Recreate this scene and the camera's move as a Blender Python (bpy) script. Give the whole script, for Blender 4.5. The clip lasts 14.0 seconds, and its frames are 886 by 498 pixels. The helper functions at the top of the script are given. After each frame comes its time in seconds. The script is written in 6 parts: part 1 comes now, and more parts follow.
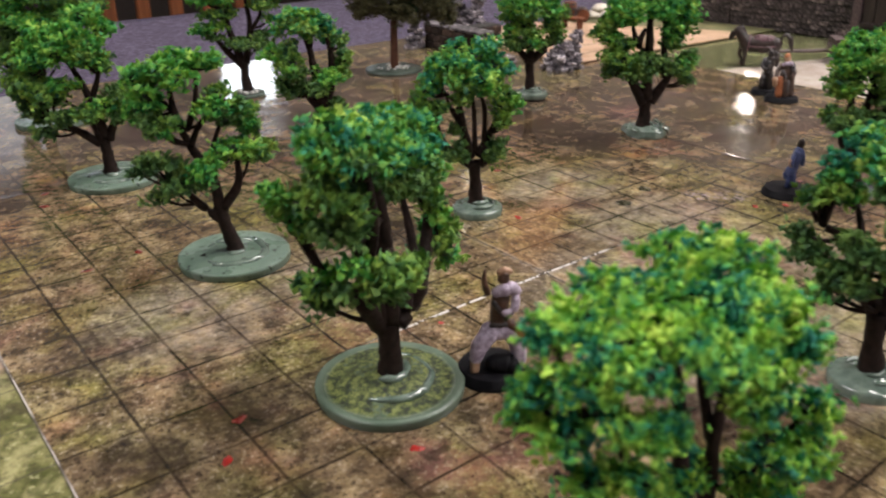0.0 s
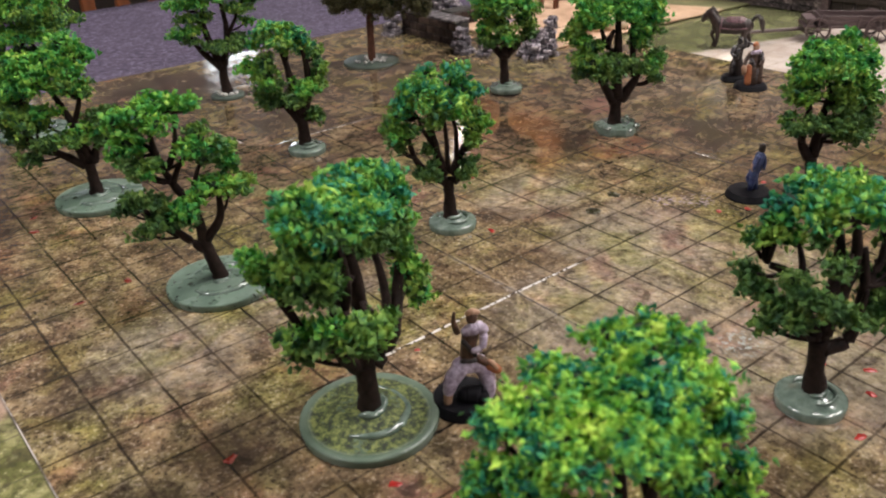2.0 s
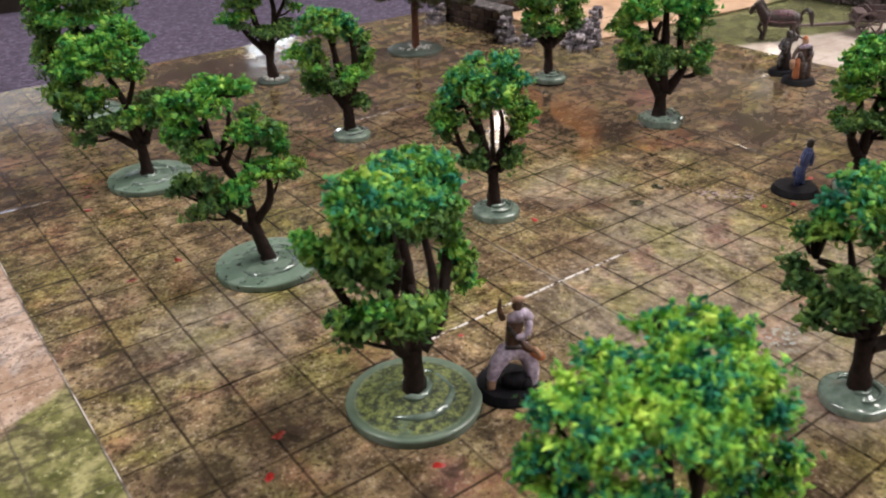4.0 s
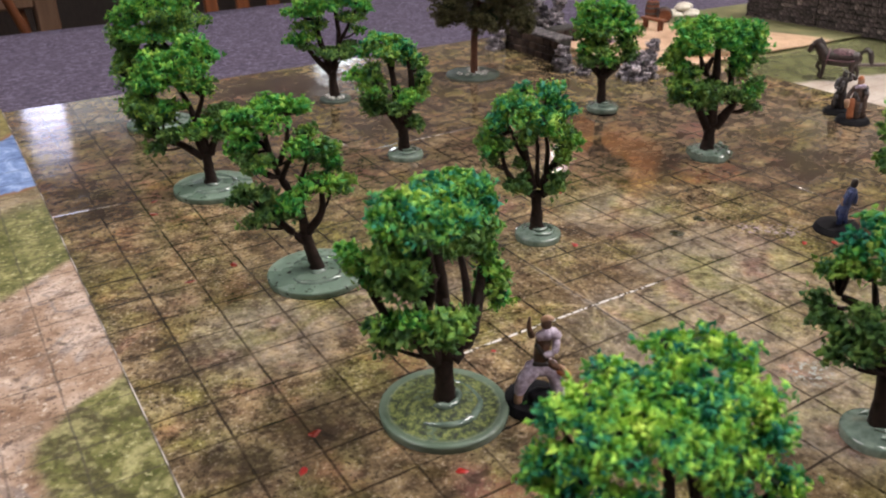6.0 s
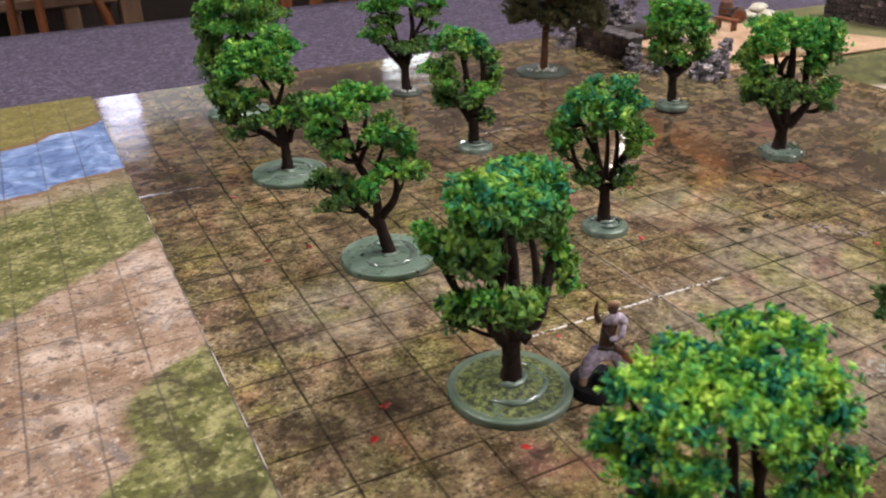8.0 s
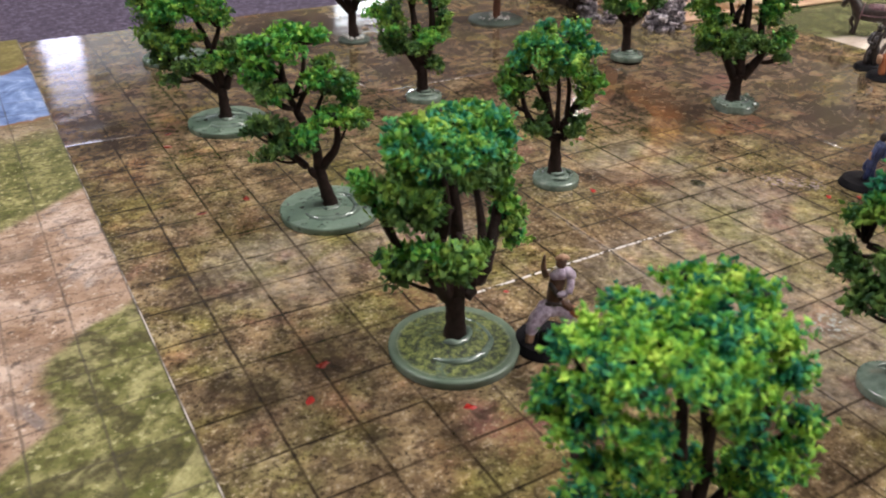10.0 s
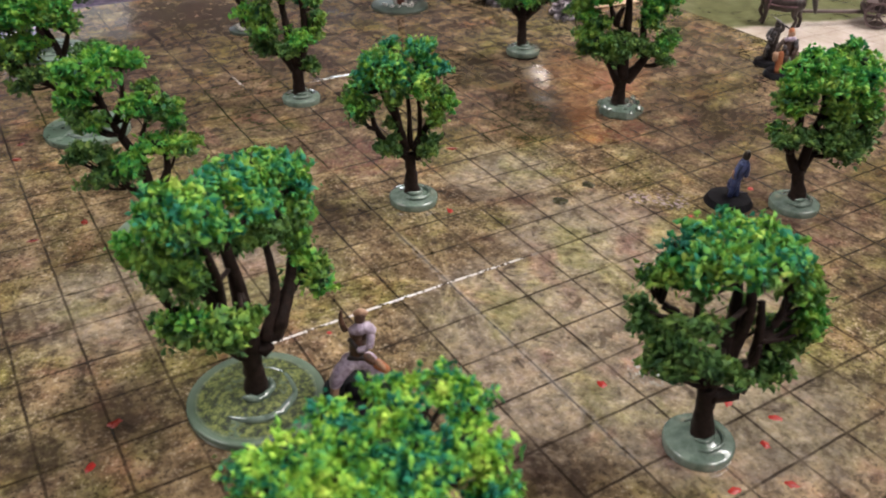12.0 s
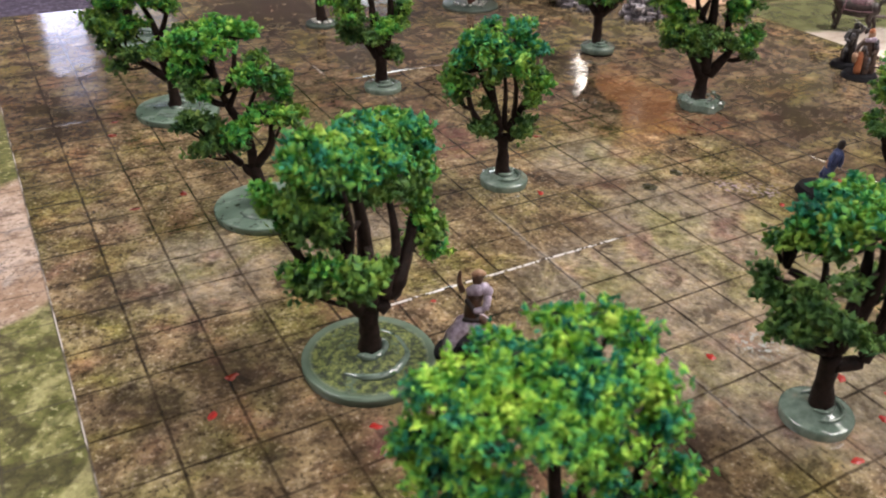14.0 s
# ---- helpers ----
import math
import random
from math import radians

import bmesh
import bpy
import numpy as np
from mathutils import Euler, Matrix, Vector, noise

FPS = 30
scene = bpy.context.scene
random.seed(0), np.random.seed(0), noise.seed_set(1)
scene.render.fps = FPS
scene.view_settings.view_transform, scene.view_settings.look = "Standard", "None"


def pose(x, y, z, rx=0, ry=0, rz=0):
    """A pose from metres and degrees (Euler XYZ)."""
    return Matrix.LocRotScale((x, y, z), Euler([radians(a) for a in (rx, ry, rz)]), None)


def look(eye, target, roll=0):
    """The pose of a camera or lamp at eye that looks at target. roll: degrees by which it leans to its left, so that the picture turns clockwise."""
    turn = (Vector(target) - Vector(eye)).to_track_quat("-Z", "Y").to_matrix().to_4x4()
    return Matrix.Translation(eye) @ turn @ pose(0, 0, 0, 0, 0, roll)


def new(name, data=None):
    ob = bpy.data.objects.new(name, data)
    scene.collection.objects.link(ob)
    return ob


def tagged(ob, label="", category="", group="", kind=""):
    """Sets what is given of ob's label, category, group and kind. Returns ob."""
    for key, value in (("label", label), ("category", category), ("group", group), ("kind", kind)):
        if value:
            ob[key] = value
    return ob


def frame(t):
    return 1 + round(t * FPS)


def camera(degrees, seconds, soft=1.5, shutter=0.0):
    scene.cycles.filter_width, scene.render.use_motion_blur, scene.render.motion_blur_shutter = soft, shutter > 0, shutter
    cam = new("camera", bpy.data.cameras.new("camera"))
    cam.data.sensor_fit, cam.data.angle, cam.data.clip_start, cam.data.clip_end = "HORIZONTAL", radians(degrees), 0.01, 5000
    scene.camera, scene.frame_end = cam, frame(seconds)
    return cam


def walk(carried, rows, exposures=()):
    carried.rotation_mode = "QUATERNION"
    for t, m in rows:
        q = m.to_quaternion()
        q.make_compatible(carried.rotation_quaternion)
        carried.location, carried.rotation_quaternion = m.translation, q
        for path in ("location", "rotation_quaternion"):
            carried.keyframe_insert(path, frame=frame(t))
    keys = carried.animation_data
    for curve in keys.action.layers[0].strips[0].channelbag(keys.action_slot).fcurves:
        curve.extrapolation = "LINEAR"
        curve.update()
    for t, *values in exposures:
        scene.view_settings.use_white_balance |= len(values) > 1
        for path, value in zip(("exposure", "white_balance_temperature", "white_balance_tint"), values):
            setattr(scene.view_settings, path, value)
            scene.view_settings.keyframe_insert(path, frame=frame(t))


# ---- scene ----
cam = camera(56.7, 14.0, 2.0, 0.7)
cam.data.dof.use_dof, cam.data.dof.focus_distance, cam.data.dof.aperture_fstop = True, 0.46, 26.0
PATH = [
    (0, (-0.232, -0.227, 0.159), (0.881, 1.215, -0.668), -0.6),
    (0.5, (-0.233, -0.232, 0.175), (0.883, 1.18, -0.697), -2.2),
    (1, (-0.231, -0.236, 0.192), (0.844, 1.19, -0.709), -2.8),
    (1.5, (-0.228, -0.233, 0.192), (0.86, 1.159, -0.744), -2.3),
    (2, (-0.227, -0.234, 0.195), (0.87, 1.157, -0.734), -2.2),
    (2.5, (-0.231, -0.233, 0.192), (0.843, 1.178, -0.734), -2.3),
    (3, (-0.233, -0.234, 0.192), (0.808, 1.202, -0.733), -1.9),
    (3.2, (-0.235, -0.233, 0.19), (0.802, 1.205, -0.736), -2.0),
    (5.3, (-0.232, -0.247, 0.21), (0.772, 1.165, -0.789), -1.7),
    (5.5, (-0.239, -0.252, 0.21), (0.718, 1.223, -0.744), -1.7),
    (6, (-0.237, -0.251, 0.203), (0.692, 1.274, -0.699), -0.9),
    (6.5, (-0.243, -0.253, 0.199), (0.663, 1.301, -0.677), -0.3),
    (7, (-0.245, -0.254, 0.198), (0.639, 1.312, -0.679), -0.1),
    (7.5, (-0.249, -0.257, 0.198), (0.602, 1.323, -0.685), -0.2),
    (8, (-0.248, -0.26, 0.202), (0.556, 1.336, -0.697), -1.1),
    (8.5, (-0.237, -0.255, 0.2), (0.613, 1.294, -0.737), -1.5),
    (9, (-0.236, -0.252, 0.191), (0.648, 1.263, -0.769), 0.2),
    (9.2, (-0.237, -0.252, 0.194), (0.634, 1.259, -0.784), 0.3),
    (11.3, (-0.223, -0.245, 0.189), (0.663, 1.237, -0.82), 0.6),
    (11.5, (-0.209, -0.247, 0.202), (0.666, 1.216, -0.844), -0.1),
    (12, (-0.165, -0.257, 0.217), (0.727, 1.165, -0.87), 1.3),
    (12.5, (-0.166, -0.258, 0.217), (0.694, 1.182, -0.872), 1.0),
    (13, (-0.176, -0.259, 0.214), (0.668, 1.204, -0.858), 1.2),
    (13.5, (-0.193, -0.254, 0.205), (0.635, 1.227, -0.852), 1.7),
    (14, (-0.2, -0.252, 0.2), (0.649, 1.226, -0.847), 1.7),
]
walk(cam, [(t, look(eye, target, roll)) for t, eye, target, roll in PATH])

# ---- room light ----
world = bpy.data.worlds.new("room_world")
scene.world = world
world.use_nodes = True
world.node_tree.nodes["Background"].inputs[0].default_value = (0.55, 0.6, 0.7, 1)
world.node_tree.nodes["Background"].inputs[1].default_value = 0.03
scene.view_settings.exposure = 0.0

CEIL = 1.95          # ceiling above the table top
FLOOR = -0.75
LAMPS = [            # x, y, watts, length along x, length along y
    (1.35, -0.35, 35.0, 1.3, 1.6),
    (-1.3, 0.6, 27.0, 0.6, 1.2),
    (0.3, -2.2, 19.0, 0.6, 1.2),
]
for lx, ly, watts, sx, sy in LAMPS:
    ld = bpy.data.lights.new("ceiling_lamp", "AREA")
    ld.shape, ld.size, ld.size_y, ld.energy = "RECTANGLE", sx - 0.04, sy - 0.04, watts
    ld.color = (1.0, 0.945, 0.95)
    lo = new("ceiling_lamp", ld)
    lo.matrix_world = pose(lx, ly, CEIL - 0.075)


# ---- materials ----
def principled(name, rough=0.6, metal=0.0, color=(0.5, 0.5, 0.5), coat=0.0, spec=0.5):
    m = bpy.data.materials.new(name)
    m.use_nodes = True
    b = m.node_tree.nodes["Principled BSDF"]
    b.inputs["Base Color"].default_value = (*color, 1)
    b.inputs["Roughness"].default_value = rough
    b.inputs["Metallic"].default_value = metal
    b.inputs["Coat Weight"].default_value = coat
    b.inputs["Specular IOR Level"].default_value = spec
    return m, m.node_tree.nodes, m.node_tree.links, b


class Graph:
    """Short hand for building node trees."""

    def __init__(self, m):
        self.n, self.l = m.node_tree.nodes, m.node_tree.links
        self.b = self.n["Principled BSDF"]
        self.co = self.n.new("ShaderNodeTexCoord").outputs["Object"]

    def put(self, socket, value):
        if hasattr(value, "links"):
            self.l.new(value, socket)
        elif isinstance(value, tuple):
            socket.default_value = (*value, 1) if len(value) == 3 and len(socket.default_value) == 4 else value
        else:
            socket.default_value = value

    def math(self, op, a, b=0.0, c=0.0, clamp=False):
        k = self.n.new("ShaderNodeMath")
        k.operation, k.use_clamp = op, clamp
        for s, v in zip(k.inputs, (a, b, c)):
            self.put(s, v)
        return k.outputs[0]

    def noise(self, scale, detail=4.0, rough=0.55, vector=None, distort=0.0, color=False):
        k = self.n.new("ShaderNodeTexNoise")
        self.l.new(vector or self.co, k.inputs["Vector"])
        for s, v in (("Scale", scale), ("Detail", detail), ("Roughness", rough), ("Distortion", distort)):
            k.inputs[s].default_value = v
        return k.outputs["Color" if color else "Fac"]

    def voronoi(self, scale, feature="F1", out="Distance"):
        k = self.n.new("ShaderNodeTexVoronoi")
        k.feature = feature
        self.l.new(self.co, k.inputs["Vector"])
        k.inputs["Scale"].default_value = scale
        return k.outputs[out]

    def step(self, v, lo, hi, a=0.0, b=1.0):
        k = self.n.new("ShaderNodeMapRange")
        k.interpolation_type = "SMOOTHSTEP"
        self.put(k.inputs[0], v)
        for i, q in enumerate((lo, hi, a, b)):
            self.put(k.inputs[i + 1], q)
        return k.outputs[0]

    def mix(self, f, a, b, kind="MIX"):
        k = self.n.new("ShaderNodeMix")
        k.data_type, k.blend_type = "RGBA", kind
        self.put(k.inputs[0], f)
        self.put(k.inputs[6], a)
        self.put(k.inputs[7], b)
        return k.outputs[2]

    def ramp(self, v, stops, constant=False):
        k = self.n.new("ShaderNodeValToRGB")
        k.color_ramp.interpolation = "CONSTANT" if constant else "LINEAR"
        while len(k.color_ramp.elements) < len(stops):
            k.color_ramp.elements.new(0.5)
        for e, (p, c) in zip(k.color_ramp.elements, stops):
            e.position, e.color = p, (*c, 1)
        self.put(k.inputs[0], v)
        return k.outputs[0]

    def xyz(self):
        k = self.n.new("ShaderNodeSeparateXYZ")
        self.l.new(self.co, k.inputs[0])
        return k.outputs

    def bump(self, height, strength, distance):
        k = self.n.new("ShaderNodeBump")
        k.inputs["Strength"].default_value, k.inputs["Distance"].default_value = strength, distance
        self.put(k.inputs["Height"], height)
        self.l.new(k.outputs[0], self.b.inputs["Normal"])

    def color(self, c):
        self.put(self.b.inputs["Base Color"], c)

    def rough(self, r):
        self.put(self.b.inputs["Roughness"], r)


SQ = 0.0254          # one square of the printed grid


def grid_lines(g, wide):
    """1 on the printed lines of the one-inch grid, 0 between them, worn by noise."""
    x, y, _ = g.xyz()
    wob = g.math("MULTIPLY", g.math("SUBTRACT", g.noise(60, 2), 0.5), 0.0011)
    out = None
    for axis in (x, y):
        v = g.math("ADD", axis, wob)
        d = g.math("PINGPONG", v, SQ / 2)
        line = g.step(d, wide * 0.25, wide, 1.0, 0.0)
        out = line if out is None else g.math("MAXIMUM", out, line)
    wear = g.step(g.noise(45, 4), 0.3, 0.6, 0.45, 1.0)
    return g.math("MULTIPLY", out, wear)


def band(g, v, centre, half, soft):
    d = g.math("ABSOLUTE", g.math("SUBTRACT", v, centre))
    return g.step(d, half, half + soft, 1.0, 0.0)


def patch(g, x, y, px, py, r, soft, wob):
    """A soft-edged blotch of print or of painted-in shadow, about r across, round (px, py)."""
    dx, dy = g.math("SUBTRACT", x, px), g.math("SUBTRACT", y, py)
    d = g.math("SQRT", g.math("ADD", g.math("MULTIPLY", dx, dx), g.math("MULTIPLY", dy, dy)))
    return g.step(g.math("ADD", d, wob), r, r + soft, 1.0, 0.0)


# blotches of the printed forest floor, some painted-in tree shadow: x, y, radius
# dark ones round (0.16, 0.14) paint the spreading tree's soft shadow; others are print
DARK_PATCHES = [(0.155, 0.165, 0.014), (0.157, 0.120, 0.010), (-0.180, 0.252, 0.014), (-0.148, -0.004, 0.005), (0.160, 0.142, 0.022), (-0.176, 0.292, 0.010), (-0.072, 0.330, 0.016), (0.160, 0.214, 0.020),
                (0.165, -0.110, 0.012), (-0.034, -0.116, 0.014), (-0.176, 0.058, 0.008), (-0.022, 0.080, 0.012), (-0.182, -0.018, 0.004), (0.055, 0.300, 0.016), (0.020, 0.440, 0.030), (0.250, 0.060, 0.020)]
PALE_PATCHES = [(0.060, -0.130, 0.022), (0.110, -0.070, 0.010), (0.035, -0.105, 0.030), (0.020, -0.045, 0.035), (-0.005, -0.080, 0.020), (0.085, -0.005, 0.030), (-0.140, 0.060, 0.015), (0.085, 0.075, 0.012), (-0.075, 0.055, 0.012)]
RUST_PATCHES = [(0.175, 0.094, 0.012), (0.192, 0.089, 0.010)]
PINK_PATCHES = [(-0.112, -0.078, 0.006), (-0.098, 0.010, 0.008), (0.020, 0.130, 0.012), (0.235, 0.155, 0.012)]
UMBER_PATCHES = [(-0.150, 0.310, 0.055), (-0.040, 0.300, 0.060), (0.060, 0.260, 0.050), (0.020, 0.400, 0.070), (0.130, 0.330, 0.060), (0.170, 0.180, 0.050), (0.280, 0.150, 0.070), (0.300, 0.020, 0.060), (0.220, -0.030, 0.045), (0.240, 0.060, 0.045), (0.000, 0.180, 0.030)]


def mat_forest():
    m, n, l, b = principled("forest_floor_print", 0.22, spec=0.5)
    g = Graph(m)
    x, y, z = g.xyz()
    wob = g.math("MULTIPLY", g.math("SUBTRACT", g.noise(42, 4, 0.65), 0.5), 0.055)
    mid = g.noise(52, 5, 0.65)
    fine = g.noise(270, 4, 0.7)
    specks = g.noise(560, 3, 0.68)
    c = g.ramp(mid, [(0.33, (0.070, 0.048, 0.030)), (0.45, (0.190, 0.135, 0.072)), (0.56, (0.32, 0.24, 0.125)), (0.69, (0.46, 0.37, 0.22))])
    olive = g.ramp(fine, [(0.3, (0.085, 0.085, 0.028)), (0.52, (0.20, 0.195, 0.07)), (0.72, (0.36, 0.335, 0.15))])
    c = g.mix(g.math("MULTIPLY", g.step(g.noise(20, 4, 0.6), 0.42, 0.60), 0.6), c, olive)
    plum = g.step(g.noise(15, 3, 0.6, distort=1.0), 0.56, 0.72)
    c = g.mix(g.math("MULTIPLY", plum, 0.5), c, (0.26, 0.135, 0.105))
    c = g.mix(g.step(g.noise(150, 5, 0.75), 0.36, 0.54, 0.7, 0.0), c, (0.072, 0.050, 0.030))
    c = g.mix(g.step(specks, 0.56, 0.68, 0.0, 0.62), c, (0.60, 0.51, 0.35))
    c = g.mix(g.step(specks, 0.34, 0.46, 0.88, 0.0), c, (0.034, 0.027, 0.016))
    cloud = g.step(g.noise(11, 3, 0.6, distort=0.5), 0.36, 0.54, 0.52, 0.0)
    c = g.mix(g.math("MULTIPLY", cloud, g.step(mid, 0.3, 0.7, 1.0, 0.3)), c, (0.062, 0.045, 0.024))
    for group, soft, kind in ((UMBER_PATCHES, 0.04, 3), (PALE_PATCHES, 0.03, 0), (DARK_PATCHES, 0.018, 1), (RUST_PATCHES, 0.012, 2), (PINK_PATCHES, 0.014, 4)):
        s = None
        for px, py, r in group:
            q = patch(g, x, y, px, py, r, soft, wob)
            s = q if s is None else g.math("MAXIMUM", s, q)
        if kind == 0:
            c = g.mix(g.math("MULTIPLY", s, 0.5), c, g.ramp(fine, [(0.3, (0.16, 0.14, 0.090)), (0.5, (0.36, 0.315, 0.225)), (0.7, (0.54, 0.48, 0.39))]))
        elif kind == 1:
            c = g.mix(g.math("MULTIPLY", s, g.step(fine, 0.35, 0.65, 0.8, 0.4)), c, (0.045, 0.032, 0.022))
        elif kind == 3:
            c = g.mix(g.math("MULTIPLY", s, g.step(mid, 0.35, 0.65, 0.75, 0.35)), c, g.ramp(fine, [(0.35, (0.050, 0.033, 0.024)), (0.55, (0.125, 0.086, 0.060)), (0.72, (0.24, 0.175, 0.125))]))
        elif kind == 2:
            c = g.mix(g.math("MULTIPLY", s, g.step(fine, 0.35, 0.65, 0.42, 0.16)), c, (0.22, 0.070, 0.045))
        else:
            c = g.mix(g.math("MULTIPLY", s, g.step(fine, 0.35, 0.65, 0.40, 0.15)), c, (0.30, 0.13, 0.115))
    blot = g.step(g.noise(95, 4, 0.6, distort=0.6), 0.57, 0.68)
    c = g.mix(g.math("MULTIPLY", blot, 0.65), c, (0.035, 0.027, 0.018))
    halo = g.math("MULTIPLY", grid_lines(g, 0.0042), g.step(g.noise(33, 4, 0.65), 0.46, 0.64, 0.0, 0.34))
    c = g.mix(halo, c, (0.062, 0.046, 0.030))
    c = g.mix(g.math("MULTIPLY", grid_lines(g, 0.00090), 0.88), c, (0.022, 0.016, 0.010))
    c = g.mix(g.step(g.noise(23, 4, 0.6, distort=0.6), 0.50, 0.64, 0.0, 0.8), c, g.mix(1.0, c, (0.90, 0.98, 0.66), "MULTIPLY"))
    c = g.mix(g.step(g.noise(31, 4, 0.6), 0.53, 0.68, 0.0, 0.6), c, g.mix(1.0, c, (1.08, 0.80, 0.86), "MULTIPLY"))
    c = g.mix(g.step(g.noise(37, 4, 0.65), 0.54, 0.68, 0.0, 0.7), c, g.mix(1.0, c, (1.30, 1.30, 1.24), "MULTIPLY"))
    c = g.mix(1.0, c, g.ramp(g.noise(75, 5, 0.72, distort=0.3), [(0.33, (0.58, 0.56, 0.55)), (0.5, (1.0, 1.0, 1.0)), (0.67, (1.36, 1.33, 1.25))]), "MULTIPLY")
    c = g.mix(1.0, c, (0.950, 0.912, 1.0), "MULTIPLY")
    # crackled scuffs in the print
    crackle = g.step(g.noise(420, 3, 0.7), 0.50, 0.60)
    for px, py, tone in ((0.040, -0.090, (0.42, 0.46, 0.44)), (0.130, 0.017, (0.44, 0.34, 0.38)), (0.143, 0.006, (0.42, 0.33, 0.37))):
        c = g.mix(g.math("MULTIPLY", patch(g, x, y, px, py, 0.004, 0.008, g.math("MULTIPLY", wob, 0.3)), g.math("MULTIPLY", crackle, 0.8)), c, tone)
    # creases where the print was folded: partly rubbed pale, partly ridge highlights painted in
    worn = g.step(g.noise(240, 3, 0.7), 0.42, 0.52)
    for v, w, at, half, amount, lo, hi in ((y, x, 0.0, 0.00044, 0.95, -0.095, 0.055), (y, x, 0.254, 0.00040, 0.8, 0.036, 0.092), (y, x, 0.254, 0.0003, 0.5, -0.195, -0.15),
                                           (x, y, 0.0, 0.0011, 0.11, -0.13, 0.06), (x, y, 0.0, 0.0005, 0.8, 0.266, 0.300), (x, y, 0.2032, 0.0006, 0.8, 0.028, 0.045)):
        on = g.math("MULTIPLY", g.step(w, lo, lo + 0.012), g.step(w, hi - 0.025, hi, 1.0, 0.0))
        s = g.math("MULTIPLY", band(g, v, at, half, half * 1.3), g.math("MULTIPLY", on, g.math("MULTIPLY", worn, amount)))
        # one pale colour for both the rubbed print and the fold's painted gleam
        c = g.mix(s, c, (0.74, 0.69, 0.66))
    # bare pale vinyl along the cut edge
    c = g.mix(g.math("MULTIPLY", g.step(x, -0.2028, -0.2025, 1.0, 0.0), g.step(g.noise(35, 3), 0.44, 0.58, 0.1, 1.0)), c, (0.55, 0.50, 0.47))
    g.color(c)
    g.rough(g.step(g.noise(28, 4), 0.3, 0.7, 0.05, 0.12))
    g.bump(g.math("ADD", g.noise(24, 2), g.math("MULTIPLY", fine, 0.06)), 0.16, 0.0016)
    return m


def mat_river():
    m, n, l, b = principled("river_map_print", 0.45, spec=0.14)
    g = Graph(m)
    x, y, z = g.xyz()
    wob = g.math("MULTIPLY", g.math("SUBTRACT", g.noise(24, 4, 0.6), 0.5), 0.035)
    yy = g.math("ADD", y, wob)

    def above(at, slope, soft=0.004):
        edge = g.math("ADD", at, g.math("MULTIPLY", g.math("ADD", x, 0.207), slope))
        return g.step(g.math("SUBTRACT", yy, edge), -soft, soft)
    fine = g.noise(260, 4, 0.7)
    mid = g.noise(40, 4, 0.6)
    grass = g.ramp(g.noise(75, 4, 0.65), [(0.33, (0.080, 0.090, 0.025)), (0.5, (0.19, 0.185, 0.070)), (0.68, (0.38, 0.355, 0.165))])
    grass = g.mix(g.step(fine, 0.36, 0.56, 0.75, 0.0), grass, (0.055, 0.055, 0.022))
    grass = g.mix(g.step(g.noise(300, 3, 0.6), 0.58, 0.68, 0.0, 0.6), grass, (0.55, 0.52, 0.30))
    shade = g.step(g.noise(19, 3, 0.55, distort=1.2), 0.53, 0.58)
    low_grass = g.mix(g.math("MULTIPLY", shade, g.step(fine, 0.3, 0.7, 0.9, 0.5)), grass, (0.055, 0.048, 0.026))
    streak = g.step(g.noise(13, 4, 0.6, distort=2.2), 0.54, 0.62)
    low_grass = g.mix(g.math("MULTIPLY", streak, g.step(fine, 0.3, 0.7, 0.3, 0.7)), low_grass, (0.48, 0.44, 0.22))
    dirt = g.ramp(mid, [(0.32, (0.20, 0.115, 0.070)), (0.5, (0.40, 0.275, 0.20)), (0.68, (0.60, 0.47, 0.40))])
    dirt = g.mix(g.step(g.noise(120, 4, 0.7), 0.34, 0.50, 0.75, 0.0), dirt, (0.13, 0.078, 0.055))
    dirt = g.mix(g.step(g.noise(210, 4, 0.65), 0.57, 0.70, 0.0, 0.6), dirt, (0.80, 0.70, 0.61))
    vein = g.step(g.math("ABSOLUTE", g.math("SUBTRACT", g.noise(9, 3, 0.6, distort=1.5), 0.5)), 0.0, 0.020, 0.6, 0.0)
    dirt = g.mix(g.math("MULTIPLY", vein, g.step(g.noise(30, 3), 0.42, 0.58)), dirt, (0.16, 0.155, 0.17))
    dirt = g.mix(g.math("MULTIPLY", g.step(g.noise(17, 5, 0.7), 0.52, 0.66), 0.6), dirt, (0.15, 0.11, 0.085))
    dirt = g.mix(g.step(g.noise(330, 3, 0.65), 0.58, 0.68, 0.0, 0.45), dirt, (0.66, 0.56, 0.48))
    dirt = g.mix(g.step(g.noise(110, 3, 0.5), 0.61, 0.68, 0.0, 0.8), dirt, (0.085, 0.062, 0.055))
    dirt = g.mix(g.step(g.noise(520, 2, 0.6), 0.33, 0.43, 0.7, 0.0), dirt, (0.10, 0.07, 0.05))
    water = g.ramp(g.noise(35, 4, 0.6, distort=2.0), [(0.34, (0.095, 0.15, 0.32)), (0.52, (0.20, 0.29, 0.53)), (0.7, (0.42, 0.51, 0.72))])
    bank = (0.24, 0.13, 0.065)
    c = low_grass
    west = g.math("ADD", g.math("ADD", x, g.math("MULTIPLY", wob, 0.5)), g.math("MULTIPLY", g.math("MINIMUM", y, 0.0), -1.2))
    c = g.mix(g.math("MAXIMUM", above(0.067, 0.9), g.step(west, -0.247, -0.240, 1.0, 0.0)), c, dirt)
    c = g.mix(above(0.190, 0.75), c, grass)
    c = g.mix(above(0.288, 0.25, 0.012), c, g.mix(0.4, dirt, grass))
    c = g.mix(above(0.313, 0.25, 0.002), c, bank)
